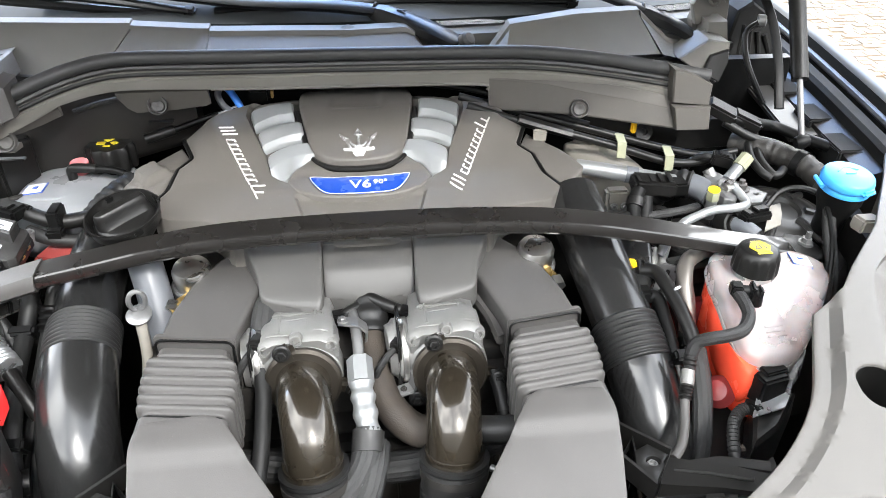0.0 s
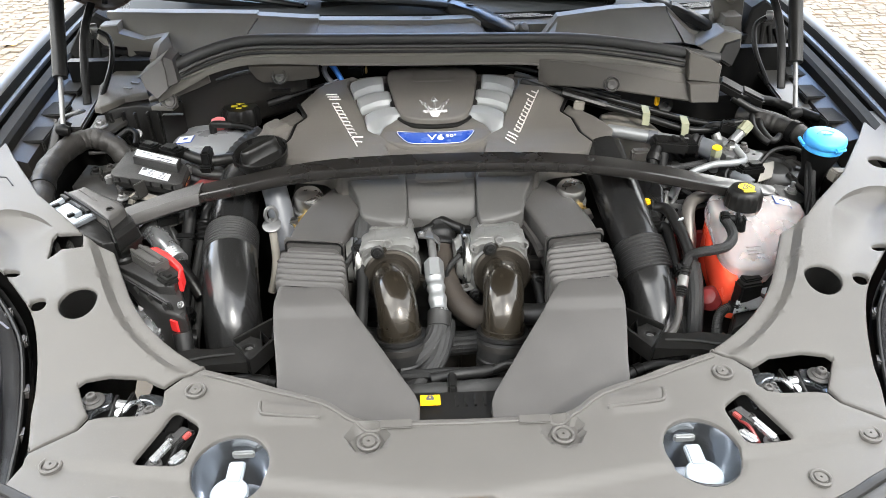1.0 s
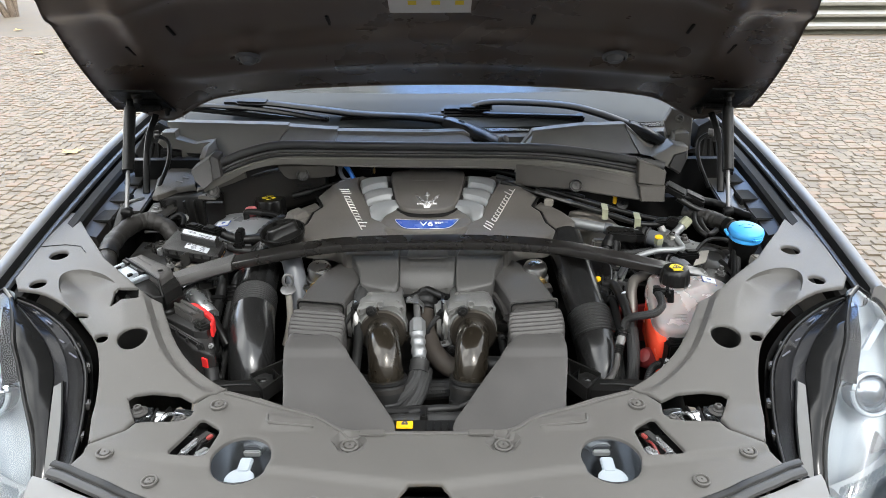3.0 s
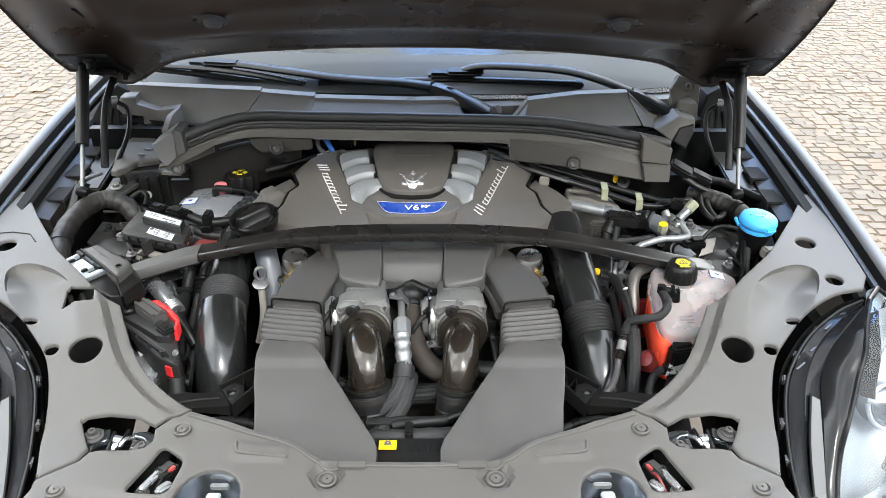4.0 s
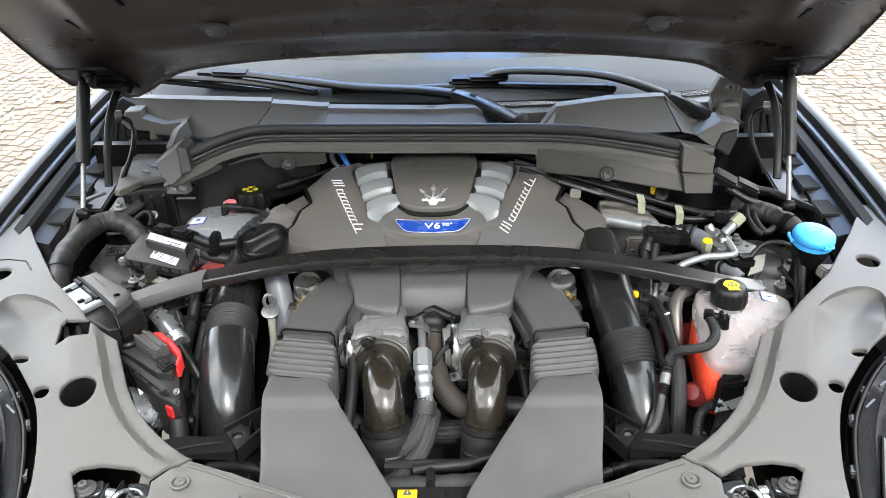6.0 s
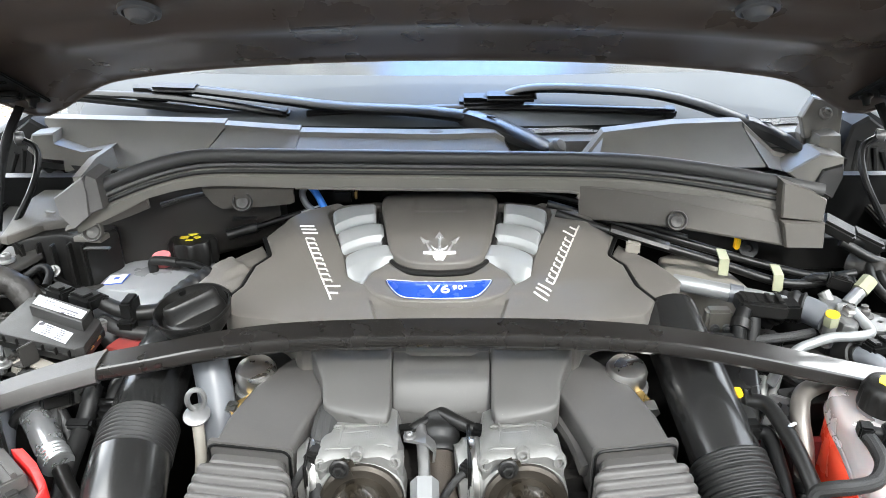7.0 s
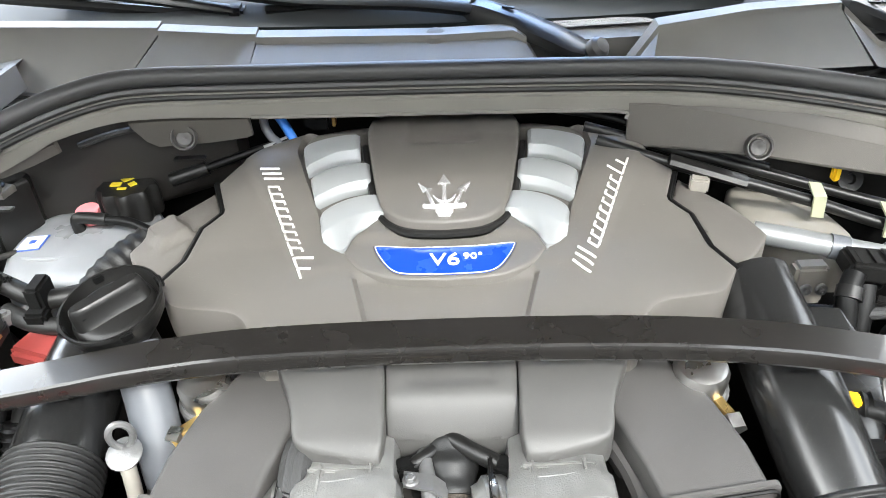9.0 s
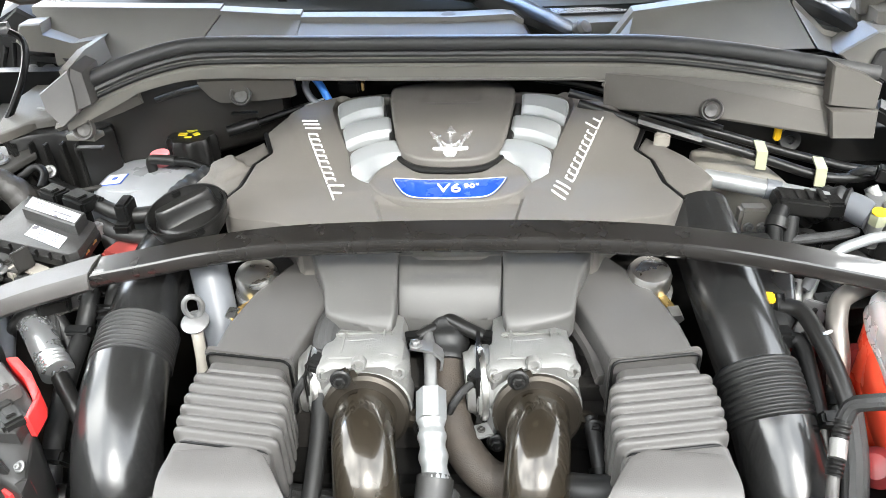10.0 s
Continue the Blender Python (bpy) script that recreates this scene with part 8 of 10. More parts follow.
part("stud_cover", joined(lathe([(0.016, -0.01), (0.016, 0.006), (0.013, 0.009), (0.001, 0.009)], (-0.467, 0.425, 0.905), seg=22), box(-0.467, 0.425, 0.915, 0.016, 0.006, 0.004, 0.001, turn=(0, 0, 40))), BLACK2, fb)
part("stud_cover", joined(box(-0.388, 0.368, 0.907, 0.026, 0.022, 0.012, 0.003, turn=(0, 0, -42)), box(-0.388, 0.368, 0.914, 0.012, 0.008, 0.004, 0.001, turn=(0, 0, -42))), BLACK2, fb)
part("red_cover", sheet([(-0.436, 0.447), (-0.424, 0.449), (-0.40, 0.428), (-0.378, 0.402), (-0.372, 0.390), (-0.370, 0.366), (-0.375, 0.366), (-0.378, 0.389), (-0.402, 0.418)], lambda x, y: 0.910 + 0 * x, (), 0.01, 0.022, 0.002), RED, fb, "bright red cover strip")
part("red_foot", box(-0.368, 0.318, 0.868, 0.02, 0.02, 0.026, 0.004, turn=(0, 0, -30)), RED, fb, "bright red terminal cover")
bolt((-0.362, 0.325, 0.893), 0.004, (-0.3, -0.5, 0.8), GREYMET, fb)
part("side_flange", box(-0.418, 0.362, 0.878, 0.12, 0.006, 0.05, 0.002, turn=(14, 0, -40)), CASE, fb)
for k in range(4):
    part("flange_rib", box(-0.455 + 0.025 * k, 0.3885 - 0.021 * k, 0.879, 0.003, 0.008, 0.044, 0.001, turn=(14, 0, -40)), CASE, fb)
for x, y in ((-0.455, 0.437), (-0.404, 0.385)):
    part("cover_lug", box(x, y, 0.908, 0.019, 0.013, 0.008, 0.002, turn=(0, 0, -42)), CASE, fb)
for k in range(3):
    bolt((-0.45 + 0.036 * k, 0.388 - 0.03 * k, 0.874), 0.004, (-0.5, -0.6, 0.4), GREYMET, fb)
part("cable", tube([(-0.36, 0.30, 0.865), (-0.355, 0.28, 0.83), (-0.352, 0.27, 0.78), (-0.36, 0.26, 0.70)], 0.013, 12, 6), RUBBER, fb)
can = thing("canister", (-0.43, 0.50, 0.87), "bright metal canister with a ribbed end", "canister")
part("body", tube([(-0.462, 0.537, 0.884), (-0.422, 0.489, 0.870)], 0.0165, 24, 2), CANM, can)
part("cap_ring", tube([(-0.470, 0.5465, 0.887), (-0.461, 0.5355, 0.8835)], 0.0172, 24, 1), CANM, can)
part("crimped_end", tube([(-0.422, 0.489, 0.870), (-0.409, 0.474, 0.865)], 0.0172, 24, 6, radius=lambda t: 0.95 + 0.05 * math.cos(26 * t)), CANM, can)
part("stub", tube([(-0.462, 0.537, 0.884), (-0.478, 0.556, 0.89), (-0.492, 0.572, 0.898)], 0.008, 12, 4), BLACK2, can)
part("lower_stub", tube([(-0.405, 0.469, 0.864), (-0.385, 0.445, 0.85), (-0.37, 0.43, 0.83)], 0.009, 12, 4), BLACK2, can)
sl = thing("horn_box", (-0.43, 0.33, 0.80), "black moulded box with a bright pressed bracket under the shroud's edge", "box")
part("box", loft([[(-0.400, 0.28, 0.78), (-0.46, 0.34, 0.78), (-0.478, 0.39, 0.78), (-0.42, 0.365, 0.78)], [(-0.394, 0.297, 0.828), (-0.442, 0.338, 0.830), (-0.462, 0.376, 0.832), (-0.412, 0.352, 0.832)]]), BLACK2, sl, angle=25)
part("bracket", loft([[(-0.402, 0.318, 0.828), (-0.440, 0.340, 0.832), (-0.440, 0.340, 0.835), (-0.402, 0.318, 0.831)], [(-0.404, 0.342, 0.846), (-0.444, 0.352, 0.847), (-0.444, 0.352, 0.850), (-0.404, 0.342, 0.849)], [(-0.418, 0.362, 0.852), (-0.452, 0.366, 0.853), (-0.452, 0.366, 0.856), (-0.418, 0.362, 0.855)], [(-0.430, 0.380, 0.850), (-0.464, 0.384, 0.850), (-0.464, 0.384, 0.853), (-0.430, 0.380, 0.853)]]), CANM, sl, "bright pressed metal bracket", angle=30)
part("bracket_lip", box(-0.403, 0.328, 0.832, 0.004, 0.026, 0.026, 0.001, turn=(20, 0, -10)), CANM, sl)
part("tab", loft([[(-0.482, 0.41, 0.878), (-0.474, 0.398, 0.866), (-0.470, 0.406, 0.868)], [(-0.456, 0.386, 0.876), (-0.448, 0.372, 0.862), (-0.442, 0.380, 0.866)], [(-0.438, 0.362, 0.868), (-0.434, 0.356, 0.860), (-0.430, 0.360, 0.862)]]), PIANO, sl, "glossy black tab")

# hoses between the fuse block and the air pipe
vh = thing("heater_hose", (-0.40, 0.45, 0.75), "grey-black rubber heater hose with clips", "hose")
part("hose", tube([(-0.405, 0.585, 0.91), (-0.408, 0.56, 0.885), (-0.409, 0.53, 0.865), (-0.405, 0.48, 0.853), (-0.395, 0.43, 0.842), (-0.388, 0.385, 0.82), (-0.378, 0.345, 0.78), (-0.365, 0.32, 0.70)], 0.0105, 14, 8), RUBBER, vh)
part("clip", box(-0.41, 0.535, 0.868, 0.03, 0.012, 0.026, 0.003, turn=(30, 0, 0)), BLACK, vh)
part("clip", box(-0.389, 0.392, 0.826, 0.034, 0.014, 0.026, 0.003, turn=(30, 0, 0)), BLACK, vh)
vb = thing("braided_lines", (-0.39, 0.47, 0.78), "pair of black braided lines", "hose")
part("line", ribbed([(-0.39, 0.545, 0.86), (-0.394, 0.51, 0.832), (-0.398, 0.46, 0.80), (-0.40, 0.41, 0.76), (-0.40, 0.38, 0.70)], 0.007, 10), BRAID, vb)
part("line", ribbed([(-0.376, 0.545, 0.855), (-0.38, 0.51, 0.828), (-0.385, 0.46, 0.795), (-0.388, 0.41, 0.755), (-0.39, 0.38, 0.70)], 0.007, 10), BRAID, vb)
part("end_fitting", tube([(-0.383, 0.565, 0.885), (-0.384, 0.545, 0.86)], 0.015, 12, 3, radius=lambda t: 1 + 0.1 * math.cos(25 * t)), BLACK, vb)
part("elbow", tube([(-0.383, 0.565, 0.885), (-0.378, 0.575, 0.90), (-0.365, 0.585, 0.905)], 0.009, 12, 6), BLACK2, vb)

# tower top with its small fittings
tw = thing("tower_plate", (-0.575, 0.66, 0.87), "dark sheet metal tower plate with studs and clips", "bracket")
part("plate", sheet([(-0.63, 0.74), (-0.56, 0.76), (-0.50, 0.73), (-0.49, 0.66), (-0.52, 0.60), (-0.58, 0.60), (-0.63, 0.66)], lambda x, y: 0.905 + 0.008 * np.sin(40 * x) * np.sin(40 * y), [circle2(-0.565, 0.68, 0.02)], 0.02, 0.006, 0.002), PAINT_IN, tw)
for x, y in ((-0.60, 0.70), (-0.545, 0.735), (-0.525, 0.64)):
    bolt((x, y, 0.908), 0.0085, (0, 0, 1), BLACK2, tw)
part("pipe", tube([(-0.62, 0.735, 0.93), (-0.56, 0.745, 0.928), (-0.51, 0.755, 0.926), (-0.47, 0.80, 0.915)], 0.0035, 10, 6), PAINT_IN, tw)
part("hook", tube([(-0.575, 0.765, 0.945), (-0.555, 0.775, 0.955), (-0.54, 0.765, 0.95), (-0.538, 0.745, 0.94)], 0.0055, 10, 6), BLACK, tw)
part("bracket", joined(box(-0.485, 0.598, 0.914, 0.05, 0.018, 0.004, 0.001, turn=(0, 0, -27)), box(-0.503, 0.598, 0.908, 0.014, 0.02, 0.018, 0.002, turn=(0, 20, -27))), BEIGE, tw)
bolt((-0.489, 0.598, 0.916), 0.006, (0, 0, 1), GREYMET, tw)
bolt((-0.518, 0.590, 0.915), 0.007, (0, 0, 1), GREYMET, tw)
fp = thing("fender_bracket", (-0.62, 0.77, 0.95), "grey painted bracket with a bolt and a triangular plate", "bracket")
part("foot", sheet([(-0.625, 0.74), (-0.625, 0.82), (-0.585, 0.83), (-0.565, 0.80), (-0.59, 0.745)], lambda x, y: 0.962 + 0.1 * (y - 0.78), (), 0.02, 0.006, 0.002), PAINT_IN, fp)
bolt((-0.603, 0.776, 0.963), 0.009, (0, 0, 1), GREYMET, fp)
part("gusset", loft([[(-0.665, 0.70, 0.94), (-0.665, 0.74, 0.995), (-0.665, 0.79, 0.965)], [(-0.66, 0.70, 0.94), (-0.66, 0.74, 0.995), (-0.66, 0.79, 0.965)]]), PAINT_IN, fp)
part("curved_wall", tube([(-0.665, 0.69, 0.95), (-0.655, 0.74, 0.99), (-0.64, 0.80, 0.985)], 0.008, 10, 6, flat=0.4), BLACK2, fp)


# ---- things on the coolant tank's side of the bay ----
tk = thing("coolant_tank", (0.49, 0.46, 0.8), "milky coolant tank with orange-red coolant and a black cap", "coolant tank")
to = curve2([(0.425, 0.49), (0.437, 0.528), (0.455, 0.543), (0.49, 0.545), (0.53, 0.541), (0.575, 0.530), (0.588, 0.505), (0.575, 0.478), (0.53, 0.422), (0.492, 0.384), (0.465, 0.370), (0.435, 0.374), (0.423, 0.395), (0.421, 0.44), (0.425, 0.49)], 3)[:-1]
def tz(x, y):
    """Top of the tank: a flat rear deck, a raised middle block and a slope to the front."""
    z = 0.924 - 0.030 * (1 - sstep(0.37, 0.475, y)) - 0.010 * sstep(0.535, 0.592, x)
    k_ = (y - 0.452) - 0.55 * (x - 0.481)
    return z - 0.005 * (1 - sstep(-0.003, 0.003, k_)) * sstep(0.478, 0.486, x)


part("upper_shell", sheet(to, tz, (), 0.008, 0.022, 0.007, lines=[[(0.474, 0.4515), (0.52, 0.4765), (0.57, 0.504)]]), TANK, tk, "milky plastic shell", angle=50)
mid_ = [(0.508 + (x - 0.508) * 0.985, 0.46 + (y - 0.46) * 0.985) for x, y in to]
part("seam_flange", sheet([(0.508 + (x - 0.508) * 1.022, 0.46 + (y - 0.46) * 1.022) for x, y in to], lambda x, y: 0.903 - 0.026 * (1 - sstep(0.37, 0.475, y)) - 0.008 * sstep(0.535, 0.592, x), (), 0.012, 0.003, 0.001), TANK, tk)
part("lower_shell", sheet(mid_, lambda x, y: 0.899 - 0.026 * (1 - sstep(0.37, 0.475, y)) - 0.008 * sstep(0.535, 0.592, x), (), 0.012, 0.075, 0.001), COOLANT, tk, "orange-red coolant behind plastic", angle=60)
lw = curve2([(0.424, 0.48), (0.434, 0.50), (0.455, 0.505), (0.466, 0.49), (0.458, 0.42), (0.446, 0.378), (0.434, 0.366), (0.421, 0.370), (0.416, 0.42), (0.424, 0.48)], 3)[:-1]
part("side_chamber", loft([[(0.442 + (x - 0.442) * k, 0.432 + (y - 0.432) * k, z + 0.10 * (y - 0.43)) for x, y in lw] for k, z in ((0.90, 0.884), (0.99, 0.878), (1.0, 0.862), (0.95, 0.842), (0.82, 0.826), (0.55, 0.818))]), COOLANT, tk, "orange-red coolant behind plastic", angle=60)
part("front_pocket", joined(box(0.466, 0.385, 0.868, 0.044, 0.022, 0.034, 0.004, turn=(0, 0, 16)), box(0.4585, 0.3755, 0.868, 0.003, 0.004, 0.030, 0.001, turn=(0, 0, 16)), box(0.473, 0.3795, 0.868, 0.003, 0.004, 0.030, 0.001, turn=(0, 0, 16))), TANK, tk, "milky pocket with ribs")
for k in range(3):
    y_ = 0.398 + 0.006 * k
    part("fill_mark", box(0.468, y_, float(tz(np.array([0.468]), np.array([y_]))[0]) + 0.0004, 0.024, 0.002, 0.0012, 0.0004, turn=(18, 0, 4)), TANK, tk)
part("neck", lathe([(0.026, -0.03), (0.026, 0.008), (0.024, 0.01)], (0.476, 0.49, 0.93)), TANK, tk)
tc_ = part("cap", loft([[(0.476 + (r + 0.0015 * math.cos(16 * a) * w) * math.cos(a), 0.49 + (r + 0.0015 * math.cos(16 * a) * w) * math.sin(a), z) for a in (2 * math.pi * i / 80 for i in range(80))] for r, z, w in ((0.0278, 0.930, 0), (0.0272, 0.936, 0.7), (0.0262, 0.949, 0.7), (0.0255, 0.9525, 0), (0.0225, 0.959, 0), (0.020, 0.9605, 0), (0.001, 0.961, 0))]), BLACK2, tk, "black screw cap", angle=50)
part("cap_print", joined(lathe([(0.0135, 0), (0.0135, 0.0012), (0.001, 0.0012)], (0.476, 0.49, 0.9606), seg=6), box(0.476, 0.4765, 0.9610, 0.018, 0.003, 0.0010, 0)), YPRINT, tc_, "yellow warning print")
part("print_symbol", joined(*[box(0.476 + 0.0042 * math.cos(a), 0.4895 + 0.0042 * math.sin(a), 0.9620, 0.0145, 0.0012, 0.0006, 0, turn=(0, 0, math.degrees(a) + 90)) for a in (math.radians(30), math.radians(150), math.radians(270))], box(0.476, 0.4895, 0.9620, 0.0016, 0.006, 0.0006, 0), box(0.484, 0.499, 0.9620, 0.005, 0.0012, 0.0006, 0, turn=(0, 0, -30)), box(0.468, 0.499, 0.9620, 0.005, 0.0012, 0.0006, 0, turn=(0, 0, 30))), INK, tc_)
tzl = lambda x, y: float(tz(np.array([x]), np.array([y]))[0])
quad_part("label", *[(x, y, tzl(x, y) + 0.0006) for x, y in ((0.534, 0.500), (0.560, 0.495), (0.564, 0.519), (0.538, 0.524))], 0.001, BLUEINK, tk)
quad_part("label_face", *[(x, y, tzl(x, y) + 0.0012) for x, y in ((0.5355, 0.5012), (0.5592, 0.4966), (0.5625, 0.5178), (0.539, 0.5225))], 0.001, LABEL, tk, "white paper label with a blue edge")
part("label_mark", box(0.549, 0.510, tzl(0.549, 0.510) + 0.0025, 0.008, 0.002, 0.0008, 0, turn=(0, 8, -10)), BLUEINK, tk)
part("sensor_foot", joined(box(0.450, 0.362, 0.856, 0.036, 0.022, 0.040, 0.003, turn=(0, 0, 12)), box(0.454, 0.368, 0.877, 0.030, 0.016, 0.006, 0.002, turn=(0, 0, 12))), BLACK, tk, "black sensor foot")
part("foot_tab", loft([[(0.462, 0.372, 0.862), (0.466, 0.366, 0.850), (0.474, 0.358, 0.846), (0.478, 0.364, 0.852)], [(0.482, 0.388, 0.872), (0.486, 0.380, 0.861), (0.494, 0.374, 0.858), (0.496, 0.382, 0.866)], [(0.504, 0.406, 0.878), (0.506, 0.400, 0.872), (0.510, 0.396, 0.871), (0.511, 0.402, 0.875)]]), PIANO, tk, "glossy black tab")
th = thing("tank_hose", (0.42, 0.42, 0.9), "black braided vent hose from the tank to a metal line", "hose")
part("stub", joined(tube([(0.456, 0.436, 0.917), (0.454, 0.436, 0.930), (0.449, 0.437, 0.935), (0.432, 0.442, 0.936)], 0.0065, 12, 4), box(0.447, 0.437, 0.936, 0.006, 0.019, 0.019, 0.002, turn=(0, 0, -15)), box(0.456, 0.436, 0.934, 0.007, 0.016, 0.016, 0.003, turn=(0, 0, -15))), BLACK, th)
part("clip", box(0.430, 0.443, 0.937, 0.014, 0.016, 0.014, 0.002, turn=(0, 0, -15)), BLACK, th)
part("hose", ribbed([(0.430, 0.442, 0.934), (0.433, 0.426, 0.930), (0.431, 0.406, 0.925), (0.416, 0.388, 0.921), (0.396, 0.384, 0.918), (0.380, 0.386, 0.914), (0.368, 0.392, 0.904), (0.362, 0.388, 0.890)], 0.0075, 11), BRAID, th)
part("crimp", tube([(0.357, 0.377, 0.876), (0.351, 0.362, 0.868)], 0.0078, 14, 6), ALU, th)
part("hose_end", tube([(0.362, 0.388, 0.890), (0.357, 0.376, 0.875)], 0.0072, 12, 10, radius=lambda t: 1 + 0.1 * math.cos(25 * t)), BLACK2, th)
part("lower_end", tube([(0.351, 0.362, 0.868), (0.347, 0.352, 0.858)], 0.0072, 12, 10, radius=lambda t: 1 + 0.1 * math.cos(25 * t)), BLACK2, th)
part("line", tube([(0.347, 0.352, 0.858), (0.344, 0.342, 0.85), (0.338, 0.325, 0.845), (0.326, 0.302, 0.842), (0.312, 0.287, 0.84)], 0.0055, 12, 8), DUCT, th)
bl = thing("coolant_line", (0.38, 0.45, 0.85), "black coolant lines with quick couplings and a yellow clip", "hose")
part("line", tube([(0.352, 0.545, 0.897), (0.37, 0.53, 0.903), (0.376, 0.50, 0.90), (0.382, 0.46, 0.888), (0.386, 0.42, 0.868), (0.384, 0.385, 0.84), (0.378, 0.35, 0.80), (0.374, 0.33, 0.74)], 0.009, 14, 8), BLACK2, bl)
part("braided_sleeve", ribbed([(0.386, 0.42, 0.868), (0.384, 0.385, 0.84), (0.378, 0.35, 0.80), (0.374, 0.33, 0.74)], 0.0115, 13), BRAIDG, bl)
part("second_line", tube([(0.352, 0.505, 0.885), (0.364, 0.498, 0.885), (0.366, 0.47, 0.872), (0.366, 0.43, 0.85), (0.366, 0.40, 0.82), (0.364, 0.37, 0.78)], 0.0085, 14, 8), BLACK, bl)
part("coupling", tube([(0.338, 0.55, 0.895), (0.36, 0.545, 0.898)], 0.0125, 16, 4, radius=lambda t: 1 + 0.1 * math.cos(18 * t)), BLACK, bl)
part("yellow_clip", box(0.343, 0.545, 0.908, 0.011, 0.014, 0.008, 0.002, turn=(0, 0, -10)), YELLOW, bl, "yellow clip")
part("second_coupling", box(0.345, 0.503, 0.888, 0.022, 0.02, 0.024, 0.004), BLACK, bl)
part("tag", box(0.379, 0.495, 0.895, 0.010, 0.003, 0.034, 0.001, turn=(30, 0, 25)), LABEL, bl)
part("bracket", box(0.374, 0.415, 0.862, 0.035, 0.014, 0.022, 0.003, turn=(30, 0, 0)), BLACK, bl)
pk = thing("metal_line", (0.42, 0.52, 0.9), "dull pinkish metal pipe bending towards the tower", "pipe")
PINKM = mat("copper_tinted_metal", (0.17, 0.155, 0.14), 0.42, 0.6, var=0.15)
part("pipe", tube([(0.47, 0.575, 0.905), (0.44, 0.557, 0.91), (0.415, 0.54, 0.908), (0.404, 0.515, 0.895), (0.403, 0.49, 0.87), (0.40, 0.47, 0.83)], 0.0105, 14, 8), PINKM, pk)
part("strut", tube([(0.385, 0.58, 0.905), (0.375, 0.55, 0.88)], 0.007, 10, 2), ALU, pk)
part("strut", tube([(0.408, 0.59, 0.91), (0.39, 0.56, 0.885)], 0.006, 10, 2), ALU, pk)
rt = thing("side_member_cover", (0.44, 0.5, 0.8), "dark red-brown shiny plastic panel beside the tank", "panel")
part("panel", sheet([(0.36, 0.72), (0.47, 0.72), (0.47, 0.87), (0.36, 0.86)], lambda x, z: 0.52 + 0 * x, (), 0.03, 0.01, where=lambda x, z, n: (x, n, z)), DKRED, rt)
part("lower_panel", box(0.42, 0.40, 0.76, 0.12, 0.2, 0.02, 0.006, turn=(20, 0, 0)), BLACK2, rt)
part("drain", lathe([(0.018, -0.01), (0.02, 0.0), (0.012, 0.012), (0.001, 0.014)], (0.410, 0.39, 0.825), (-0.5, -0.4, 0.6), 20), DKRED, rt)
lo = thing("horn_box", (0.44, 0.33, 0.80), "black moulded box under a bright pressed bracket with a ribbed conduit", "box")
part("box", loft([[(0.400, 0.290, 0.79), (0.452, 0.318, 0.79), (0.500, 0.372, 0.79), (0.44, 0.368, 0.79)], [(0.408, 0.299, 0.826), (0.450, 0.322, 0.828), (0.494, 0.370, 0.832), (0.438, 0.360, 0.832)], [(0.416, 0.308, 0.832), (0.448, 0.326, 0.834), (0.488, 0.368, 0.836), (0.440, 0.354, 0.836)]]), BLACK2, lo, angle=25)
part("bracket", loft([[(0.422, 0.334, 0.838), (0.466, 0.344, 0.838), (0.466, 0.344, 0.841), (0.422, 0.334, 0.839)], [(0.434, 0.354, 0.847), (0.474, 0.354, 0.849), (0.474, 0.354, 0.852), (0.434, 0.354, 0.850)], [(0.452, 0.366, 0.853), (0.484, 0.370, 0.854), (0.484, 0.370, 0.857), (0.452, 0.366, 0.856)], [(0.466, 0.378, 0.852), (0.494, 0.380, 0.852), (0.494, 0.380, 0.855), (0.466, 0.378, 0.855)]]), CANM, lo, "bright pressed metal bracket", angle=30)
part("conduit", tube([(0.438, 0.352, 0.832), (0.420, 0.350, 0.836), (0.406, 0.340, 0.832), (0.396, 0.320, 0.826), (0.388, 0.292, 0.816), (0.386, 0.28, 0.78)], 0.0068, 12, 16, radius=lambda t: 1 + 0.11 * math.cos(170 * t)), RUBBER, lo, "ribbed black conduit")
part("plug", joined(box(0.432, 0.348, 0.838, 0.016, 0.014, 0.014, 0.002, turn=(0, 10, 20)), box(0.426, 0.352, 0.844, 0.008, 0.008, 0.005, 0.001)), BLACK, lo)
part("brown_clip", box(0.397, 0.308, 0.818, 0.016, 0.010, 0.012, 0.002), BROWNHOSE, lo)
ch = thing("washer_cable", (0.60, 0.52, 0.92), "thin black cable hanging beside the washer filler", "cable")
part("cable", tube([(0.618, 0.585, 0.955), (0.612, 0.56, 0.945), (0.604, 0.53, 0.925), (0.592, 0.50, 0.89)], 0.0035, 8, 6), BLACK, ch)

# washer filler with a sky-blue cap
wf = thing("washer_filler", (0.64, 0.59, 0.93), "sky-blue washer fluid cap on a black filler neck", "washer filler")
wa = (0.02, -0.1, 1)
part("neck", lathe([(0.018, -0.16), (0.020, -0.05), (0.029, -0.022), (0.030, 0.0)], (0.64, 0.592, 0.982), wa, 30), BLACK, wf)
wc = part("cap", lathe([(0.030, -0.010), (0.0325, -0.008), (0.0325, -0.003), (0.0315, -0.001), (0.0335, 0.001), (0.0340, 0.006), (0.0325, 0.012), (0.029, 0.0145), (0.001, 0.016)], (0.64, 0.592, 0.984), wa, 40), BLUECAP, wf, "sky-blue plastic cap", angle=45)
part("tab", box(0.650, 0.564, 0.985, 0.024, 0.018, 0.008, 0.003, turn=(4, 0, 22)), BLUECAP, wc)
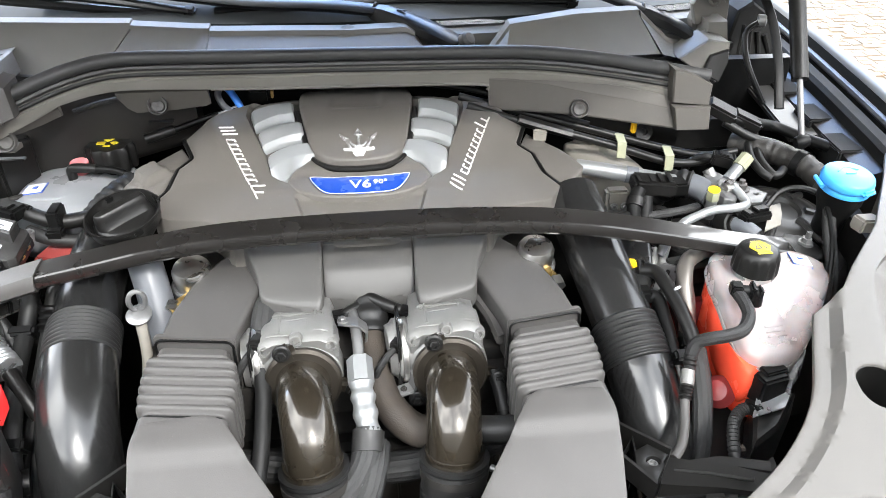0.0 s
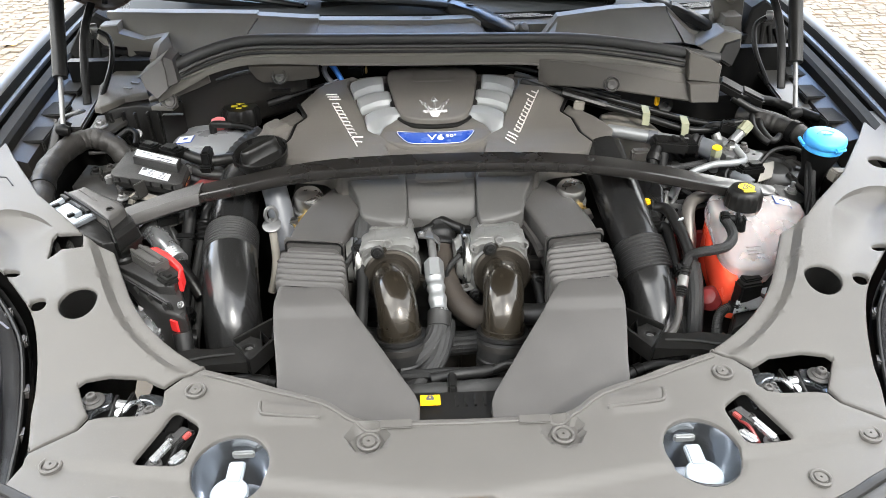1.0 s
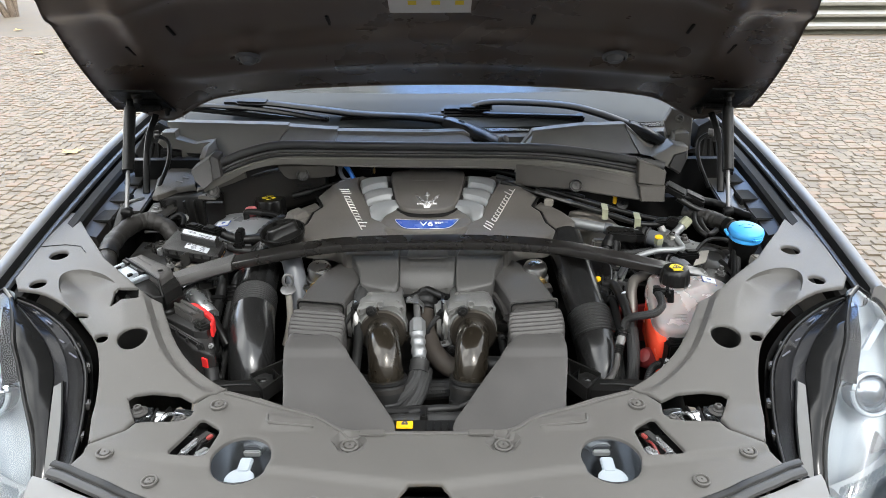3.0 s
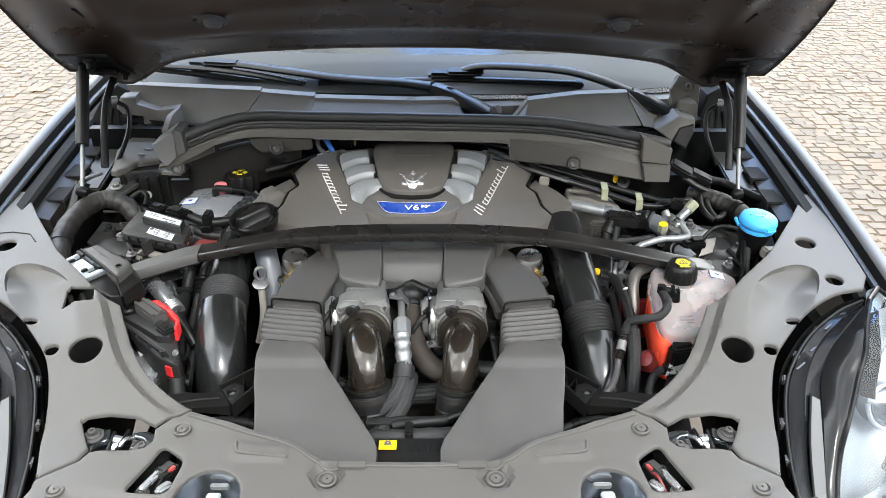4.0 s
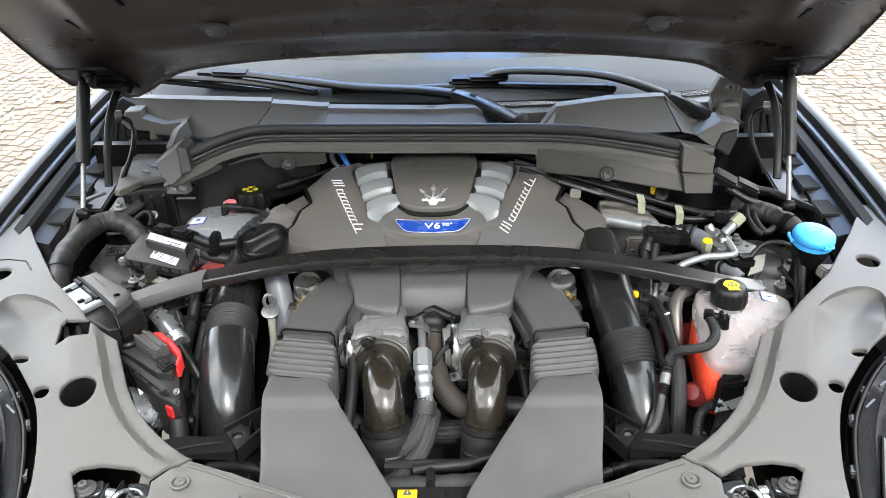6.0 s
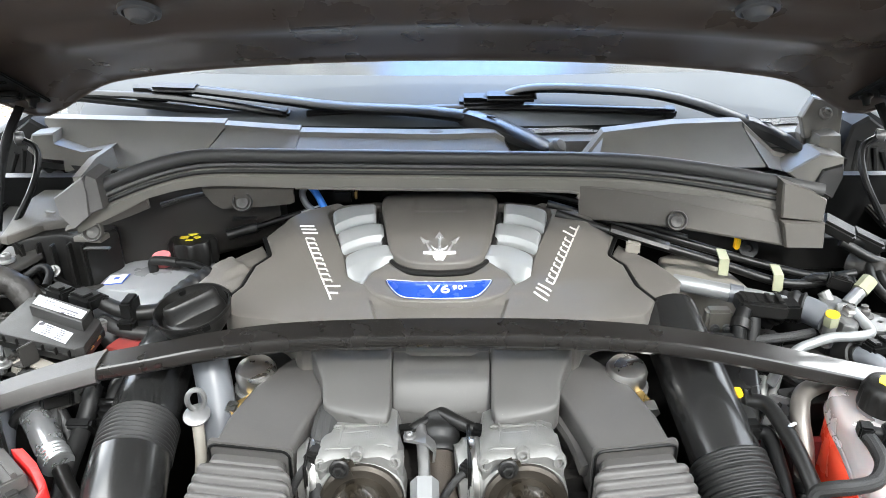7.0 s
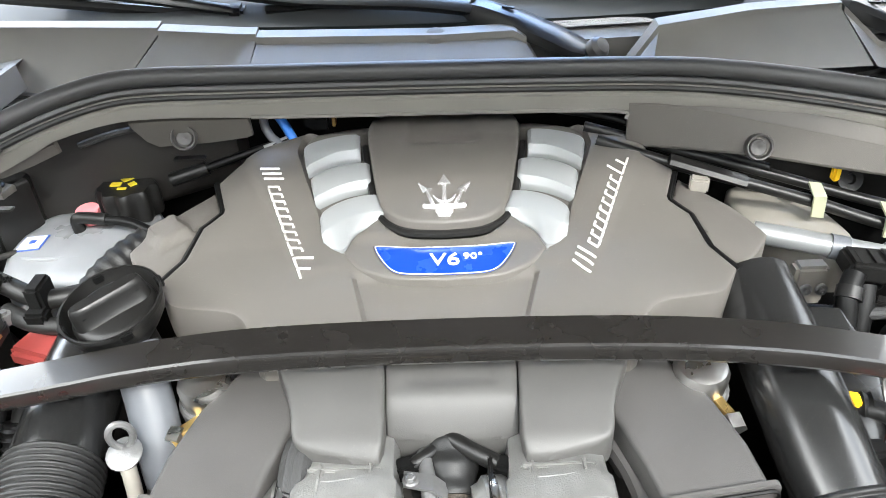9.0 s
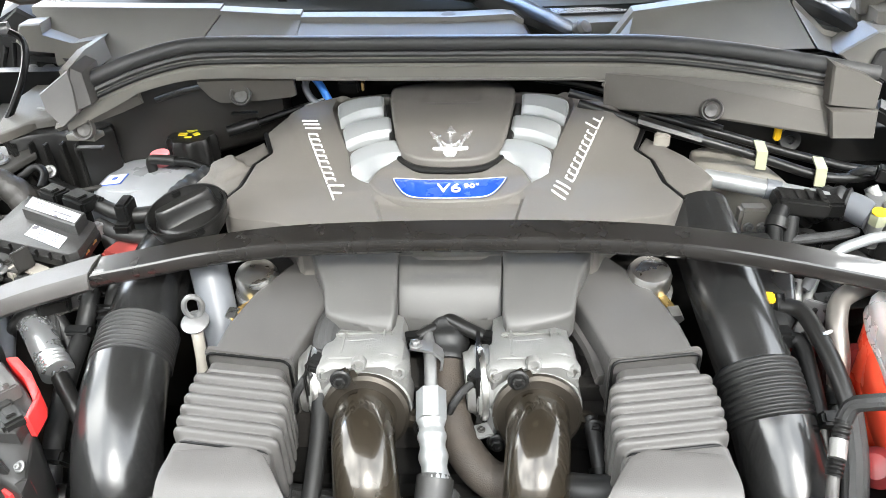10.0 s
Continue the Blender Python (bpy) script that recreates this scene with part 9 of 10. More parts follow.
part("hinge_loop", tube([(0.607, 0.61, 0.985), (0.602, 0.60, 0.988), (0.603, 0.585, 0.984)], 0.003, 8, 4), BLUECAP, wc)
part("symbol", joined(tube([(0.625, 0.594, 1.0005), (0.64, 0.604, 1.0), (0.655, 0.596, 1.0)], 0.0012, 6, 4), box(0.64, 0.588, 1.0005, 0.014, 0.002, 0.0015, 0)), BLUECAP, wc)
for k in range(2):
    part("loom", tube([(0.622 + 0.008 * k, 0.592, 0.958), (0.619 + 0.008 * k, 0.577, 0.935), (0.613 + 0.008 * k, 0.55, 0.91), (0.607 + 0.008 * k, 0.52, 0.88), (0.603 + 0.008 * k, 0.50, 0.83)], 0.0055, 10, 6), BRAID, wf, "braided loom below the neck")

# valve block and lines
vk = thing("valve_block", (0.5, 0.67, 0.92), "grey cast valve block with yellow and white service caps", "valve block")
part("block", sheet([(0.497, 0.700), (0.505, 0.713), (0.522, 0.704), (0.540, 0.674), (0.531, 0.655), (0.514, 0.631), (0.503, 0.640), (0.494, 0.668)], lambda x, y: 0.944 + 0.08 * (y - 0.67), (), 0.012, 0.034, 0.003), GREYMET, vk, angle=30)
part("boss", joined(lathe([(0.013, -0.012), (0.013, 0.003), (0.011, 0.005), (0.001, 0.005)], (0.517, 0.668, 0.943), (0.05, -0.2, 1), 20), lathe([(0.008, -0.01), (0.008, 0.008), (0.001, 0.009)], (0.508, 0.702, 0.945), (-0.4, 0.5, 0.7), 16)), ALU, vk)
part("port_nut", lathe([(0.0095, 0.0), (0.0095, 0.006), (0.008, 0.007), (0.006, 0.007), (0.006, 0.012), (0.001, 0.012)], (0.5165, 0.660, 0.946), (0, -0.25, 1), 6), STEEL, vk)
part("yellow_port", lathe([(0.0092, 0.003), (0.0095, 0.004), (0.0097, 0.015), (0.0088, 0.018), (0.001, 0.018)], (0.482, 0.634, 0.942), (-0.1, -0.15, 1), 6), TAPE, vk, "cream hexagonal cap")
part("port_stem", lathe([(0.0075, -0.03), (0.0075, 0.004), (0.001, 0.005)], (0.482, 0.634, 0.942), (-0.1, -0.15, 1), 14), GREYMET, vk)
part("yellow_cap", lathe([(0.0082, 0), (0.0082, 0.0015), (0.001, 0.0018)], (0.4803, 0.6314, 0.9596), (-0.1, -0.15, 1), 16), YELLOW, vk, "yellow cap top")
part("white_port", tube([(0.528, 0.686, 0.942), (0.536, 0.692, 0.947), (0.538, 0.693, 0.948), (0.549, 0.700, 0.956)], 0.0088, 14, 3, radius=lambda t: 1.0 if t < 0.45 or t > 0.6 else 0.82), ALUB, vk)
part("white_cap", tube([(0.548, 0.6995, 0.9555), (0.563, 0.709, 0.967)], 0.0108, 8, 1), TAPE, vk, "cream service cap")
part("tube", tube([(0.519, 0.664, 0.949), (0.523, 0.655, 0.947), (0.529, 0.640, 0.941), (0.531, 0.630, 0.937), (0.524, 0.6235, 0.936), (0.505, 0.620, 0.936), (0.478, 0.6175, 0.936), (0.455, 0.610, 0.934), (0.430, 0.600, 0.929), (0.405, 0.583, 0.916), (0.39, 0.57, 0.90)], 0.0062, 14, 8), ALUB, vk, "bright bent tube")
part("flat_bracket", sheet([(0.536, 0.690), (0.556, 0.712), (0.586, 0.672), (0.566, 0.648), (0.545, 0.650)], lambda x, y: 0.926 + 0 * x, [circle2(0.567, 0.672, 0.003, n=10)], 0.012, 0.004, 0.001), GREYMET, vk, "flat grey sheet bracket")
part("bracket_nut", joined(lathe([(0.013, 0), (0.013, 0.002), (0.009, 0.003)], (0.552, 0.687, 0.926), seg=20), lathe([(0.0085, 0.002), (0.0085, 0.009), (0.005, 0.011), (0.005, 0.015), (0.001, 0.015)], (0.552, 0.687, 0.926), seg=6)), DUCT, vk)
part("folded_plate", loft([[(0.545, 0.592, 0.912), (0.574, 0.604, 0.914), (0.574, 0.604, 0.916), (0.545, 0.592, 0.914)], [(0.556, 0.610, 0.920), (0.582, 0.620, 0.921), (0.582, 0.620, 0.923), (0.556, 0.610, 0.922)], [(0.572, 0.640, 0.921), (0.594, 0.648, 0.921), (0.594, 0.648, 0.923), (0.572, 0.640, 0.923)]]), BEIGE, vk, "pale folded sheet")
part("plug", joined(box(0.537, 0.611, 0.927, 0.048, 0.020, 0.014, 0.003, turn=(0, 4, 18)), box(0.545, 0.615, 0.936, 0.022, 0.012, 0.005, 0.001, turn=(0, 4, 18)), box(0.523, 0.607, 0.935, 0.010, 0.014, 0.006, 0.001, turn=(0, 4, 18))), BLACK, vk)
part("ribbed_elbow", tube([(0.440, 0.725, 0.905), (0.452, 0.717, 0.920), (0.468, 0.707, 0.929), (0.481, 0.698, 0.930)], 0.0205, 18, 10, radius=lambda t: 1 + 0.07 * math.cos(34 * t)), RUBBER, vk, "ribbed black rubber elbow")
part("elbow_collar", tube([(0.479, 0.6995, 0.930), (0.488, 0.692, 0.929), (0.500, 0.678, 0.927)], 0.0178, 18, 4), GREYTUBE, vk)
part("lower_cup", lathe([(0.010, -0.02), (0.017, -0.016), (0.018, 0.0), (0.018, 0.006), (0.0145, 0.007), (0.0135, 0.001), (0.012, 0.001), (0.0115, 0.010), (0.001, 0.012)], (0.508, 0.618, 0.910), (0.35, -0.75, 0.5), 22), BLACK2, vk)
part("cup_hose", tube([(0.511, 0.612, 0.914), (0.520, 0.598, 0.917), (0.53, 0.585, 0.912)], 0.011, 14, 4), GREYTUBE, vk)
sn = thing("pressure_sensor", (0.41, 0.68, 0.93), "black ribbed sensor box with hose stubs", "sensor")
part("case", box(0.415, 0.682, 0.944, 0.062, 0.034, 0.022, 0.004, turn=(0, 6, -4)), BLACK2, sn)
for k in range(4):
    part("case_rib", box(0.397 + 0.013 * k, 0.68, 0.9565, 0.007, 0.024, 0.0018, 0.0006, turn=(0, 6, -4)), BLACK2, sn)
part("stub", tube([(0.39, 0.67, 0.945), (0.38, 0.655, 0.93), (0.378, 0.64, 0.905), (0.37, 0.62, 0.88)], 0.010, 12, 6), BLACK, sn)
part("stub", tube([(0.40, 0.665, 0.935), (0.396, 0.65, 0.915), (0.388, 0.63, 0.88)], 0.010, 12, 6), BLACK, sn)
part("collar", tube([(0.384, 0.66, 0.936), (0.38, 0.652, 0.928)], 0.0125, 12, 2), BLACK2, sn)
part("plug", box(0.452, 0.68, 0.94, 0.022, 0.026, 0.02, 0.003), BLACK, sn)
al = thing("aluminium_line", (0.38, 0.72, 0.93), "bright aluminium line with a blue-grey clip", "pipe")
part("line", tube([(0.318, 0.742, 0.947), (0.35, 0.730, 0.946), (0.39, 0.717, 0.943), (0.43, 0.706, 0.939), (0.455, 0.703, 0.934)], 0.0115, 14, 8), ALUB, al)
part("clip", tube([(0.386, 0.718, 0.9435), (0.402, 0.7135, 0.942)], 0.0128, 14, 2), GREYTUBE, al)
wt = thing("vacuum_tank", (0.38, 0.80, 0.9), "beige plastic tank behind the aluminium line", "tank")
part("body", sheet(curve2([(0.33, 0.79), (0.335, 0.87), (0.40, 0.86), (0.435, 0.79), (0.43, 0.75), (0.37, 0.755), (0.33, 0.79)], 3)[:-1], lambda x, y: 0.928 - 2 * (x - 0.38) ** 2, (), 0.015, 0.06, 0.006), BEIGE, wt)
part("foot", box(0.384, 0.735, 0.885, 0.035, 0.02, 0.05, 0.004), BEIGE, wt)
bolt((0.378, 0.722, 0.885), 0.005, (0, -1, 0.2), GREYMET, wt)
bolt((0.394, 0.722, 0.885), 0.005, (0, -1, 0.2), GREYMET, wt)
part("orange_clip", box(0.365, 0.70, 0.865, 0.012, 0.012, 0.012, 0.002), ORANGEM, wt)
pf = thing("small_pump", (0.47, 0.58, 0.88), "black round pump housing with hoses", "pump")
part("housing", lathe([(0.045, -0.04), (0.046, 0.0), (0.042, 0.008), (0.025, 0.010), (0.022, 0.022), (0.012, 0.026), (0.001, 0.027)], (0.455, 0.62, 0.885), (0, -0.15, 1), 32), BLACK2, pf)
part("hose", tube([(0.41, 0.60, 0.90), (0.43, 0.605, 0.915), (0.46, 0.60, 0.915), (0.49, 0.59, 0.905)], 0.006, 10, 8), BLACK, pf)
part("conduit", tube([(0.36, 0.69, 0.885), (0.39, 0.68, 0.89), (0.42, 0.665, 0.895)], 0.006, 10, 20, radius=lambda t: 1 + 0.1 * math.cos(120 * t)), RUBBER, pf)

# harness under the fascia, with cream tape
bb = thing("cable_duct", (0.4, 0.8, 0.95), "black cable duct under the cowl with cream tape", "cable duct")
part("duct", tube([(0.17, 0.845, 1.005), (0.25, 0.822, 0.985), (0.33, 0.808, 0.966), (0.40, 0.79, 0.950), (0.47, 0.765, 0.935), (0.52, 0.765, 0.932), (0.555, 0.775, 0.936), (0.579, 0.781, 0.937)], 0.0065, 10, 8), BLACK2, bb)
part("second_cable", tube([(0.16, 0.87, 1.01), (0.25, 0.85, 0.99), (0.36, 0.83, 0.965), (0.46, 0.80, 0.945), (0.53, 0.775, 0.938), (0.58, 0.77, 0.945)], 0.006, 10, 8), BLACK2, bb)
part("thin_cable", tube([(0.10, 0.91, 1.02), (0.2, 0.885, 1.01), (0.3, 0.85, 0.985), (0.36, 0.83, 0.972)], 0.005, 10, 8), BLACK2, bb)
part("bright_cover", tube([(0.245, 0.818, 0.992), (0.325, 0.80, 0.972)], 0.0105, 8, 2, flat=0.6), BLACK2, bb)
for x, y, z in ((0.40, 0.79, 0.955), (0.468, 0.765, 0.943)):
    part("tape", loft([[(x - 0.0068, y - 0.012, z - 0.016), (x + 0.0068, y - 0.012, z - 0.018), (x + 0.0068, y - 0.009, z - 0.019), (x - 0.0068, y - 0.009, z - 0.017)], [(x - 0.0068, y - 0.008, z + 0.006), (x + 0.0068, y - 0.008, z + 0.006), (x + 0.0068, y - 0.005, z + 0.005), (x - 0.0068, y - 0.005, z + 0.005)], [(x - 0.0068, y + 0.012, z + 0.014), (x + 0.0068, y + 0.012, z + 0.012), (x + 0.0068, y + 0.013, z + 0.009), (x - 0.0068, y + 0.013, z + 0.011)]]), TAPE, bb, "cream tape")
part("beige_clip", box(0.275, 0.80, 0.972, 0.02, 0.014, 0.016, 0.002, turn=(0, 0, -15)), BEIGE, bb)
kb = thing("bulkhead_bracket", (0.45, 0.86, 0.95), "black bulkhead bracket with bolt eyes and a yellow plug", "bracket")
part("rail", loft([ring(0.24, 0.90, 0.985, 0.03, 0.05, 80, 0, 0.004), ring(0.40, 0.865, 0.955, 0.03, 0.05, 80, 0, 0.004), ring(0.52, 0.845, 0.945, 0.03, 0.05, 80, 0, 0.004), ring(0.60, 0.83, 0.955, 0.03, 0.05, 80, 0, 0.004)]), BLACK2, kb)
for x, y, z in ((0.30, 0.858, 0.99), (0.445, 0.82, 0.96), (0.225, 0.89, 1.03)):
    part("eye", lathe([(0.006, 0), (0.014, 0), (0.014, 0.006), (0.006, 0.006), (0.005, 0.002), (0.001, 0.002)], (x, y, z), (0, -0.9, 0.5), 18, cap=False), BLACK2, kb)
part("yellow_plug", box(0.427, 0.815, 0.972, 0.008, 0.010, 0.02, 0.002), YELLOW, kb, "yellow plug")

# connector chain and looms by the hinge
cc = thing("connector_chain", (0.6, 0.8, 0.96), "black plug chain with looms running to the fender", "cable loom")
part("plug", box(0.556, 0.80, 1.0, 0.05, 0.03, 0.018, 0.004, turn=(10, 24, -20)), BLACK2, cc)
part("plug", box(0.60, 0.80, 0.982, 0.05, 0.026, 0.018, 0.004, turn=(10, 24, -10)), BLACK2, cc)
part("loom", tube([(0.575, 0.795, 0.985), (0.62, 0.80, 0.975), (0.655, 0.805, 0.966), (0.69, 0.77, 0.96), (0.73, 0.725, 0.957), (0.76, 0.70, 0.955)], 0.009, 12, 8), BLACK, cc)
part("second_loom", tube([(0.56, 0.79, 0.985), (0.60, 0.775, 0.965), (0.64, 0.765, 0.955), (0.66, 0.74, 0.95), (0.655, 0.70, 0.945)], 0.007, 12, 8), BLACK2, cc)
part("loop", tube([(0.630, 0.825, 0.962), (0.612, 0.78, 0.955), (0.602, 0.738, 0.946), (0.608, 0.708, 0.937), (0.618, 0.706, 0.936), (0.630, 0.716, 0.940)], 0.0062, 12, 8), BLACK2, cc)
part("loop", tube([(0.620, 0.82, 0.962), (0.598, 0.775, 0.956), (0.589, 0.742, 0.947), (0.594, 0.716, 0.938), (0.606, 0.702, 0.932)], 0.0062, 12, 8), BLACK2, cc)
part("thin_wire", tube([(0.552, 0.618, 0.927), (0.562, 0.627, 0.934), (0.577, 0.634, 0.948), (0.594, 0.632, 0.956), (0.610, 0.622, 0.959), (0.624, 0.612, 0.955)], 0.0042, 8, 8), BLACK2, cc)
lt = thing("air_loom", (0.63, 0.72, 0.93), "thick black ribbed loom behind the washer cap", "cable loom")
part("loom", tube([(0.585, 0.80, 0.945), (0.613, 0.770, 0.948), (0.638, 0.748, 0.947), (0.660, 0.712, 0.945), (0.672, 0.68, 0.935)], 0.0175, 16, 12, radius=lambda t: 1 + 0.04 * math.sin(60 * t)), LOOM, lt)
part("collar", tube([(0.652, 0.725, 0.946), (0.658, 0.715, 0.945)], 0.0205, 16, 2), BLACK, lt)
td = thing("tower_dome", (0.58, 0.64, 0.88), "black domed strut tower cap", "tower cap")
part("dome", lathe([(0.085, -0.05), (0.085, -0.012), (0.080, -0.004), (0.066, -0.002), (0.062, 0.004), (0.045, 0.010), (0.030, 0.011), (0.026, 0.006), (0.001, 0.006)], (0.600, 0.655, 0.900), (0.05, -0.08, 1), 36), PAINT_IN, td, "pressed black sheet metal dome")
part("pressed_rib", joined(*[tube([(0.600 + 0.034 * math.cos(a), 0.655 + 0.034 * math.sin(a), 0.909), (0.600 + 0.060 * math.cos(a), 0.655 + 0.060 * math.sin(a), 0.903), (0.600 + 0.082 * math.cos(a), 0.655 + 0.082 * math.sin(a), 0.897)], 0.006, 8, 3) for a in (-2.2, -1.2, -0.3, 0.7)]), PAINT_IN, td)
bolt((0.640, 0.60, 0.900), 0.008, (0, 0, 1), GREYMET, td)
part("latch_plate", box(0.66, 0.555, 0.942, 0.034, 0.022, 0.02, 0.003, turn=(0, 8, 12)), BEIGE, td, "pale plastic latch")


# ---- small lines, plugs and brackets between the large things ----
def small_hose(name, pts, r, material, label, group="small hoses", clips=()):
    h = thing(name, pts[len(pts) // 2], label, "hose", group)
    part("hose", ribbed(pts, r, 10, 6) if material in (BRAID, BRAIDG) else tube(pts, r, 10, 6), material, h)
    S = spline(pts, 8)
    for t in clips:
        i = min(len(S) - 2, int(t * (len(S) - 1)))
        a, b = Vector(S[i]), Vector(S[i + 1])
        part("clip", tube([a, a + (b - a).normalized() * 0.012], r * 1.35, 12, 1), BLACK, h)
    return h


def plug(at, turn, size, material, label):
    """A wire plug: body, latch, rubber boot and a short cable."""
    p = thing("wire_plug", at, label, "connector", "wire plugs")
    m = pose(*at, *turn)
    sx, sy, sz = size
    part("body", moved(joined(box(0, 0, 0, sx, sy, sz, 0.002), box(0, 0, sz * 0.55, sx * 0.5, sy * 0.7, sz * 0.22, 0.001)), m), material, p)
    part("collar", moved(box(sx * 0.55, 0, 0, sx * 0.2, sy * 1.15, sz * 1.15, 0.002), m), BLACK, p)
    part("cable", moved(tube([(-sx * 0.5, 0, 0), (-sx * 0.9, 0.004, -0.004), (-sx * 1.3, 0.012, -0.022), (-sx * 1.4, 0.02, -0.05)], sy * 0.28, 10, 5), m), BRAID, p)
    return p


def bracket(at, turn, l_, w_, material, label, up=0.025):
    """A bent sheet bracket with two bolts."""
    b = thing("metal_bracket", at, label, "bracket", "metal brackets")
    m = pose(*at, *turn)
    part("plate", moved(joined(box(0, 0, 0, l_, w_, 0.0035, 0.001), box(l_ / 2, 0, up / 2, 0.0035, w_, up, 0.001), box(-l_ * 0.6, 0, -up / 2, 0.0035, w_ * 0.7, up, 0.001)), m), material, b)
    for k in (-0.25, 0.22):
        bolt(m @ Vector((l_ * k, 0, 0.002)), w_ * 0.17, m.to_3x3() @ Vector((0, 0, 1)), DARKCAST, b)
    return b


small_hose("small_hose", [(-0.52, 0.60, 0.90), (-0.48, 0.585, 0.905), (-0.45, 0.56, 0.895), (-0.435, 0.53, 0.875), (-0.43, 0.50, 0.84)], 0.007, BRAID, "black braided line below the control unit", clips=(0.4,))
small_hose("small_hose", [(-0.50, 0.56, 0.905), (-0.47, 0.55, 0.90), (-0.44, 0.545, 0.885), (-0.42, 0.52, 0.855), (-0.415, 0.47, 0.82)], 0.008, RUBBER, "black rubber line beside the canister", clips=(0.3, 0.7))
small_hose("small_hose", [(-0.54, 0.58, 0.895), (-0.51, 0.555, 0.89), (-0.49, 0.52, 0.87), (-0.48, 0.48, 0.84)], 0.010, GREYTUBE, "blue-grey line under the brace's sleeve")
small_hose("small_hose", [(-0.46, 0.60, 0.885), (-0.42, 0.59, 0.885), (-0.39, 0.60, 0.88), (-0.37, 0.63, 0.885)], 0.006, BRAIDG, "grey braided line behind the air pipe", clips=(0.5,))
bracket((-0.47, 0.565, 0.895), (0, 6, -27), 0.06, 0.026, PAINT_IN, "dark painted sheet metal bracket below the control unit")
bracket((-0.425, 0.56, 0.89), (10, 0, 40), 0.045, 0.02, PAINT_IN, "dark painted sheet metal bracket beside the air pipe")
bracket((-0.505, 0.60, 0.915), (0, -10, -27), 0.05, 0.022, PAINT_IN, "dark painted sheet metal bracket under the control unit's edge")
bracket((-0.55, 0.585, 0.905), (0, 0, 30), 0.06, 0.03, PAINT_IN, "dark painted bracket on the strut tower")
plug((-0.44, 0.545, 0.90), (0, 10, 40), (0.03, 0.018, 0.016), BLACK2, "black wire plug beside the brace's sleeve")
plug((-0.395, 0.59, 0.905), (0, 0, -60), (0.026, 0.018, 0.016), BLACK2, "black wire plug beside the oil filler")
plug((-0.455, 0.60, 0.895), (20, 0, 10), (0.022, 0.016, 0.014), BLACK2, "black wire plug below the oil filler's cables")
plug((-0.52, 0.56, 0.90), (0, 0, 120), (0.03, 0.02, 0.018), BLACK, "black wire plug on the tower")
# reservoir's side
small_hose("small_hose", [(-0.60, 0.78, 0.93), (-0.555, 0.76, 0.925), (-0.52, 0.735, 0.925), (-0.50, 0.72, 0.93)], 0.006, BLACK2, "thin black line along the strut tower", clips=(0.5,))
bracket((-0.56, 0.70, 0.918), (0, 0, 20), 0.05, 0.03, PAINT_IN, "dark painted bracket on the tower plate")
# tank's side
small_hose("small_hose", [(0.345, 0.64, 0.885), (0.37, 0.62, 0.89), (0.40, 0.615, 0.893), (0.43, 0.60, 0.89), (0.445, 0.575, 0.875)], 0.007, BRAID, "black braided line behind the brace", clips=(0.3,))
small_hose("small_hose", [(0.37, 0.66, 0.90), (0.40, 0.645, 0.915), (0.44, 0.645, 0.92), (0.475, 0.655, 0.92)], 0.006, BRAIDG, "grey braided line to the valve block")
small_hose("small_hose", [(0.395, 0.545, 0.85), (0.40, 0.51, 0.855), (0.398, 0.47, 0.84), (0.392, 0.43, 0.81), (0.385, 0.40, 0.77)], 0.009, RUBBER, "black rubber line beside the coolant tank", clips=(0.5,))
small_hose("small_hose", [(0.355, 0.46, 0.85), (0.352, 0.43, 0.835), (0.35, 0.40, 0.81), (0.348, 0.37, 0.77)], 0.006, BRAID, "thin braided line beside the air pipe")
bracket((0.385, 0.53, 0.875), (0, 0, 60), 0.045, 0.024, GREYMET, "dull grey sheet metal bracket under the brace")
bracket((0.43, 0.56, 0.893), (8, 0, 10), 0.06, 0.028, PAINT_IN, "dark painted bracket behind the coolant tank")
bracket((0.355, 0.66, 0.87), (0, 0, -20), 0.05, 0.026, BEIGE, "pale plastic bracket beside the air pipe")
plug((0.375, 0.575, 0.897), (0, 0, 30), (0.028, 0.018, 0.016), BLACK2, "black wire plug behind the brace")
plug((0.425, 0.665, 0.905), (0, 0, -30), (0.028, 0.018, 0.016), BLACK2, "black wire plug under the sensor")
plug((0.40, 0.64, 0.885), (0, 0, 80), (0.022, 0.016, 0.014), BEIGE, "pale wire plug under the sensor")
plug((0.545, 0.745, 0.945), (0, 10, -20), (0.03, 0.02, 0.018), BLACK2, "black wire plug near the hinge")
# between and below the charge pipes
small_hose("small_hose", [(-0.15, 0.42, 0.85), (-0.152, 0.39, 0.83), (-0.15, 0.35, 0.80), (-0.142, 0.31, 0.76)], 0.008, BRAID, "black braided line beside the charge pipe", clips=(0.3,))
small_hose("small_hose", [(0.145, 0.43, 0.85), (0.15, 0.39, 0.83), (0.152, 0.35, 0.80), (0.145, 0.30, 0.76)], 0.008, RUBBER, "black rubber line beside the charge pipe", clips=(0.4,))
small_hose("small_hose", [(-0.11, 0.30, 0.775), (-0.06, 0.285, 0.785), (0.0, 0.28, 0.79), (0.05, 0.285, 0.785), (0.12, 0.30, 0.775)], 0.009, BRAID, "black braided cross line before the charge pipes", clips=(0.2, 0.8))
plug((-0.125, 0.455, 0.893), (0, 0, 70), (0.024, 0.016, 0.016), BLACK2, "black wire plug on the throttle body")
plug((0.035, 0.448, 0.885), (0, 0, 60), (0.022, 0.014, 0.014), BLACK2, "black wire plug between the throttle bodies")
bracket((0.03, 0.42, 0.835), (0, 0, 20), 0.04, 0.018, GREYMET, "dull grey bracket between the charge pipes")
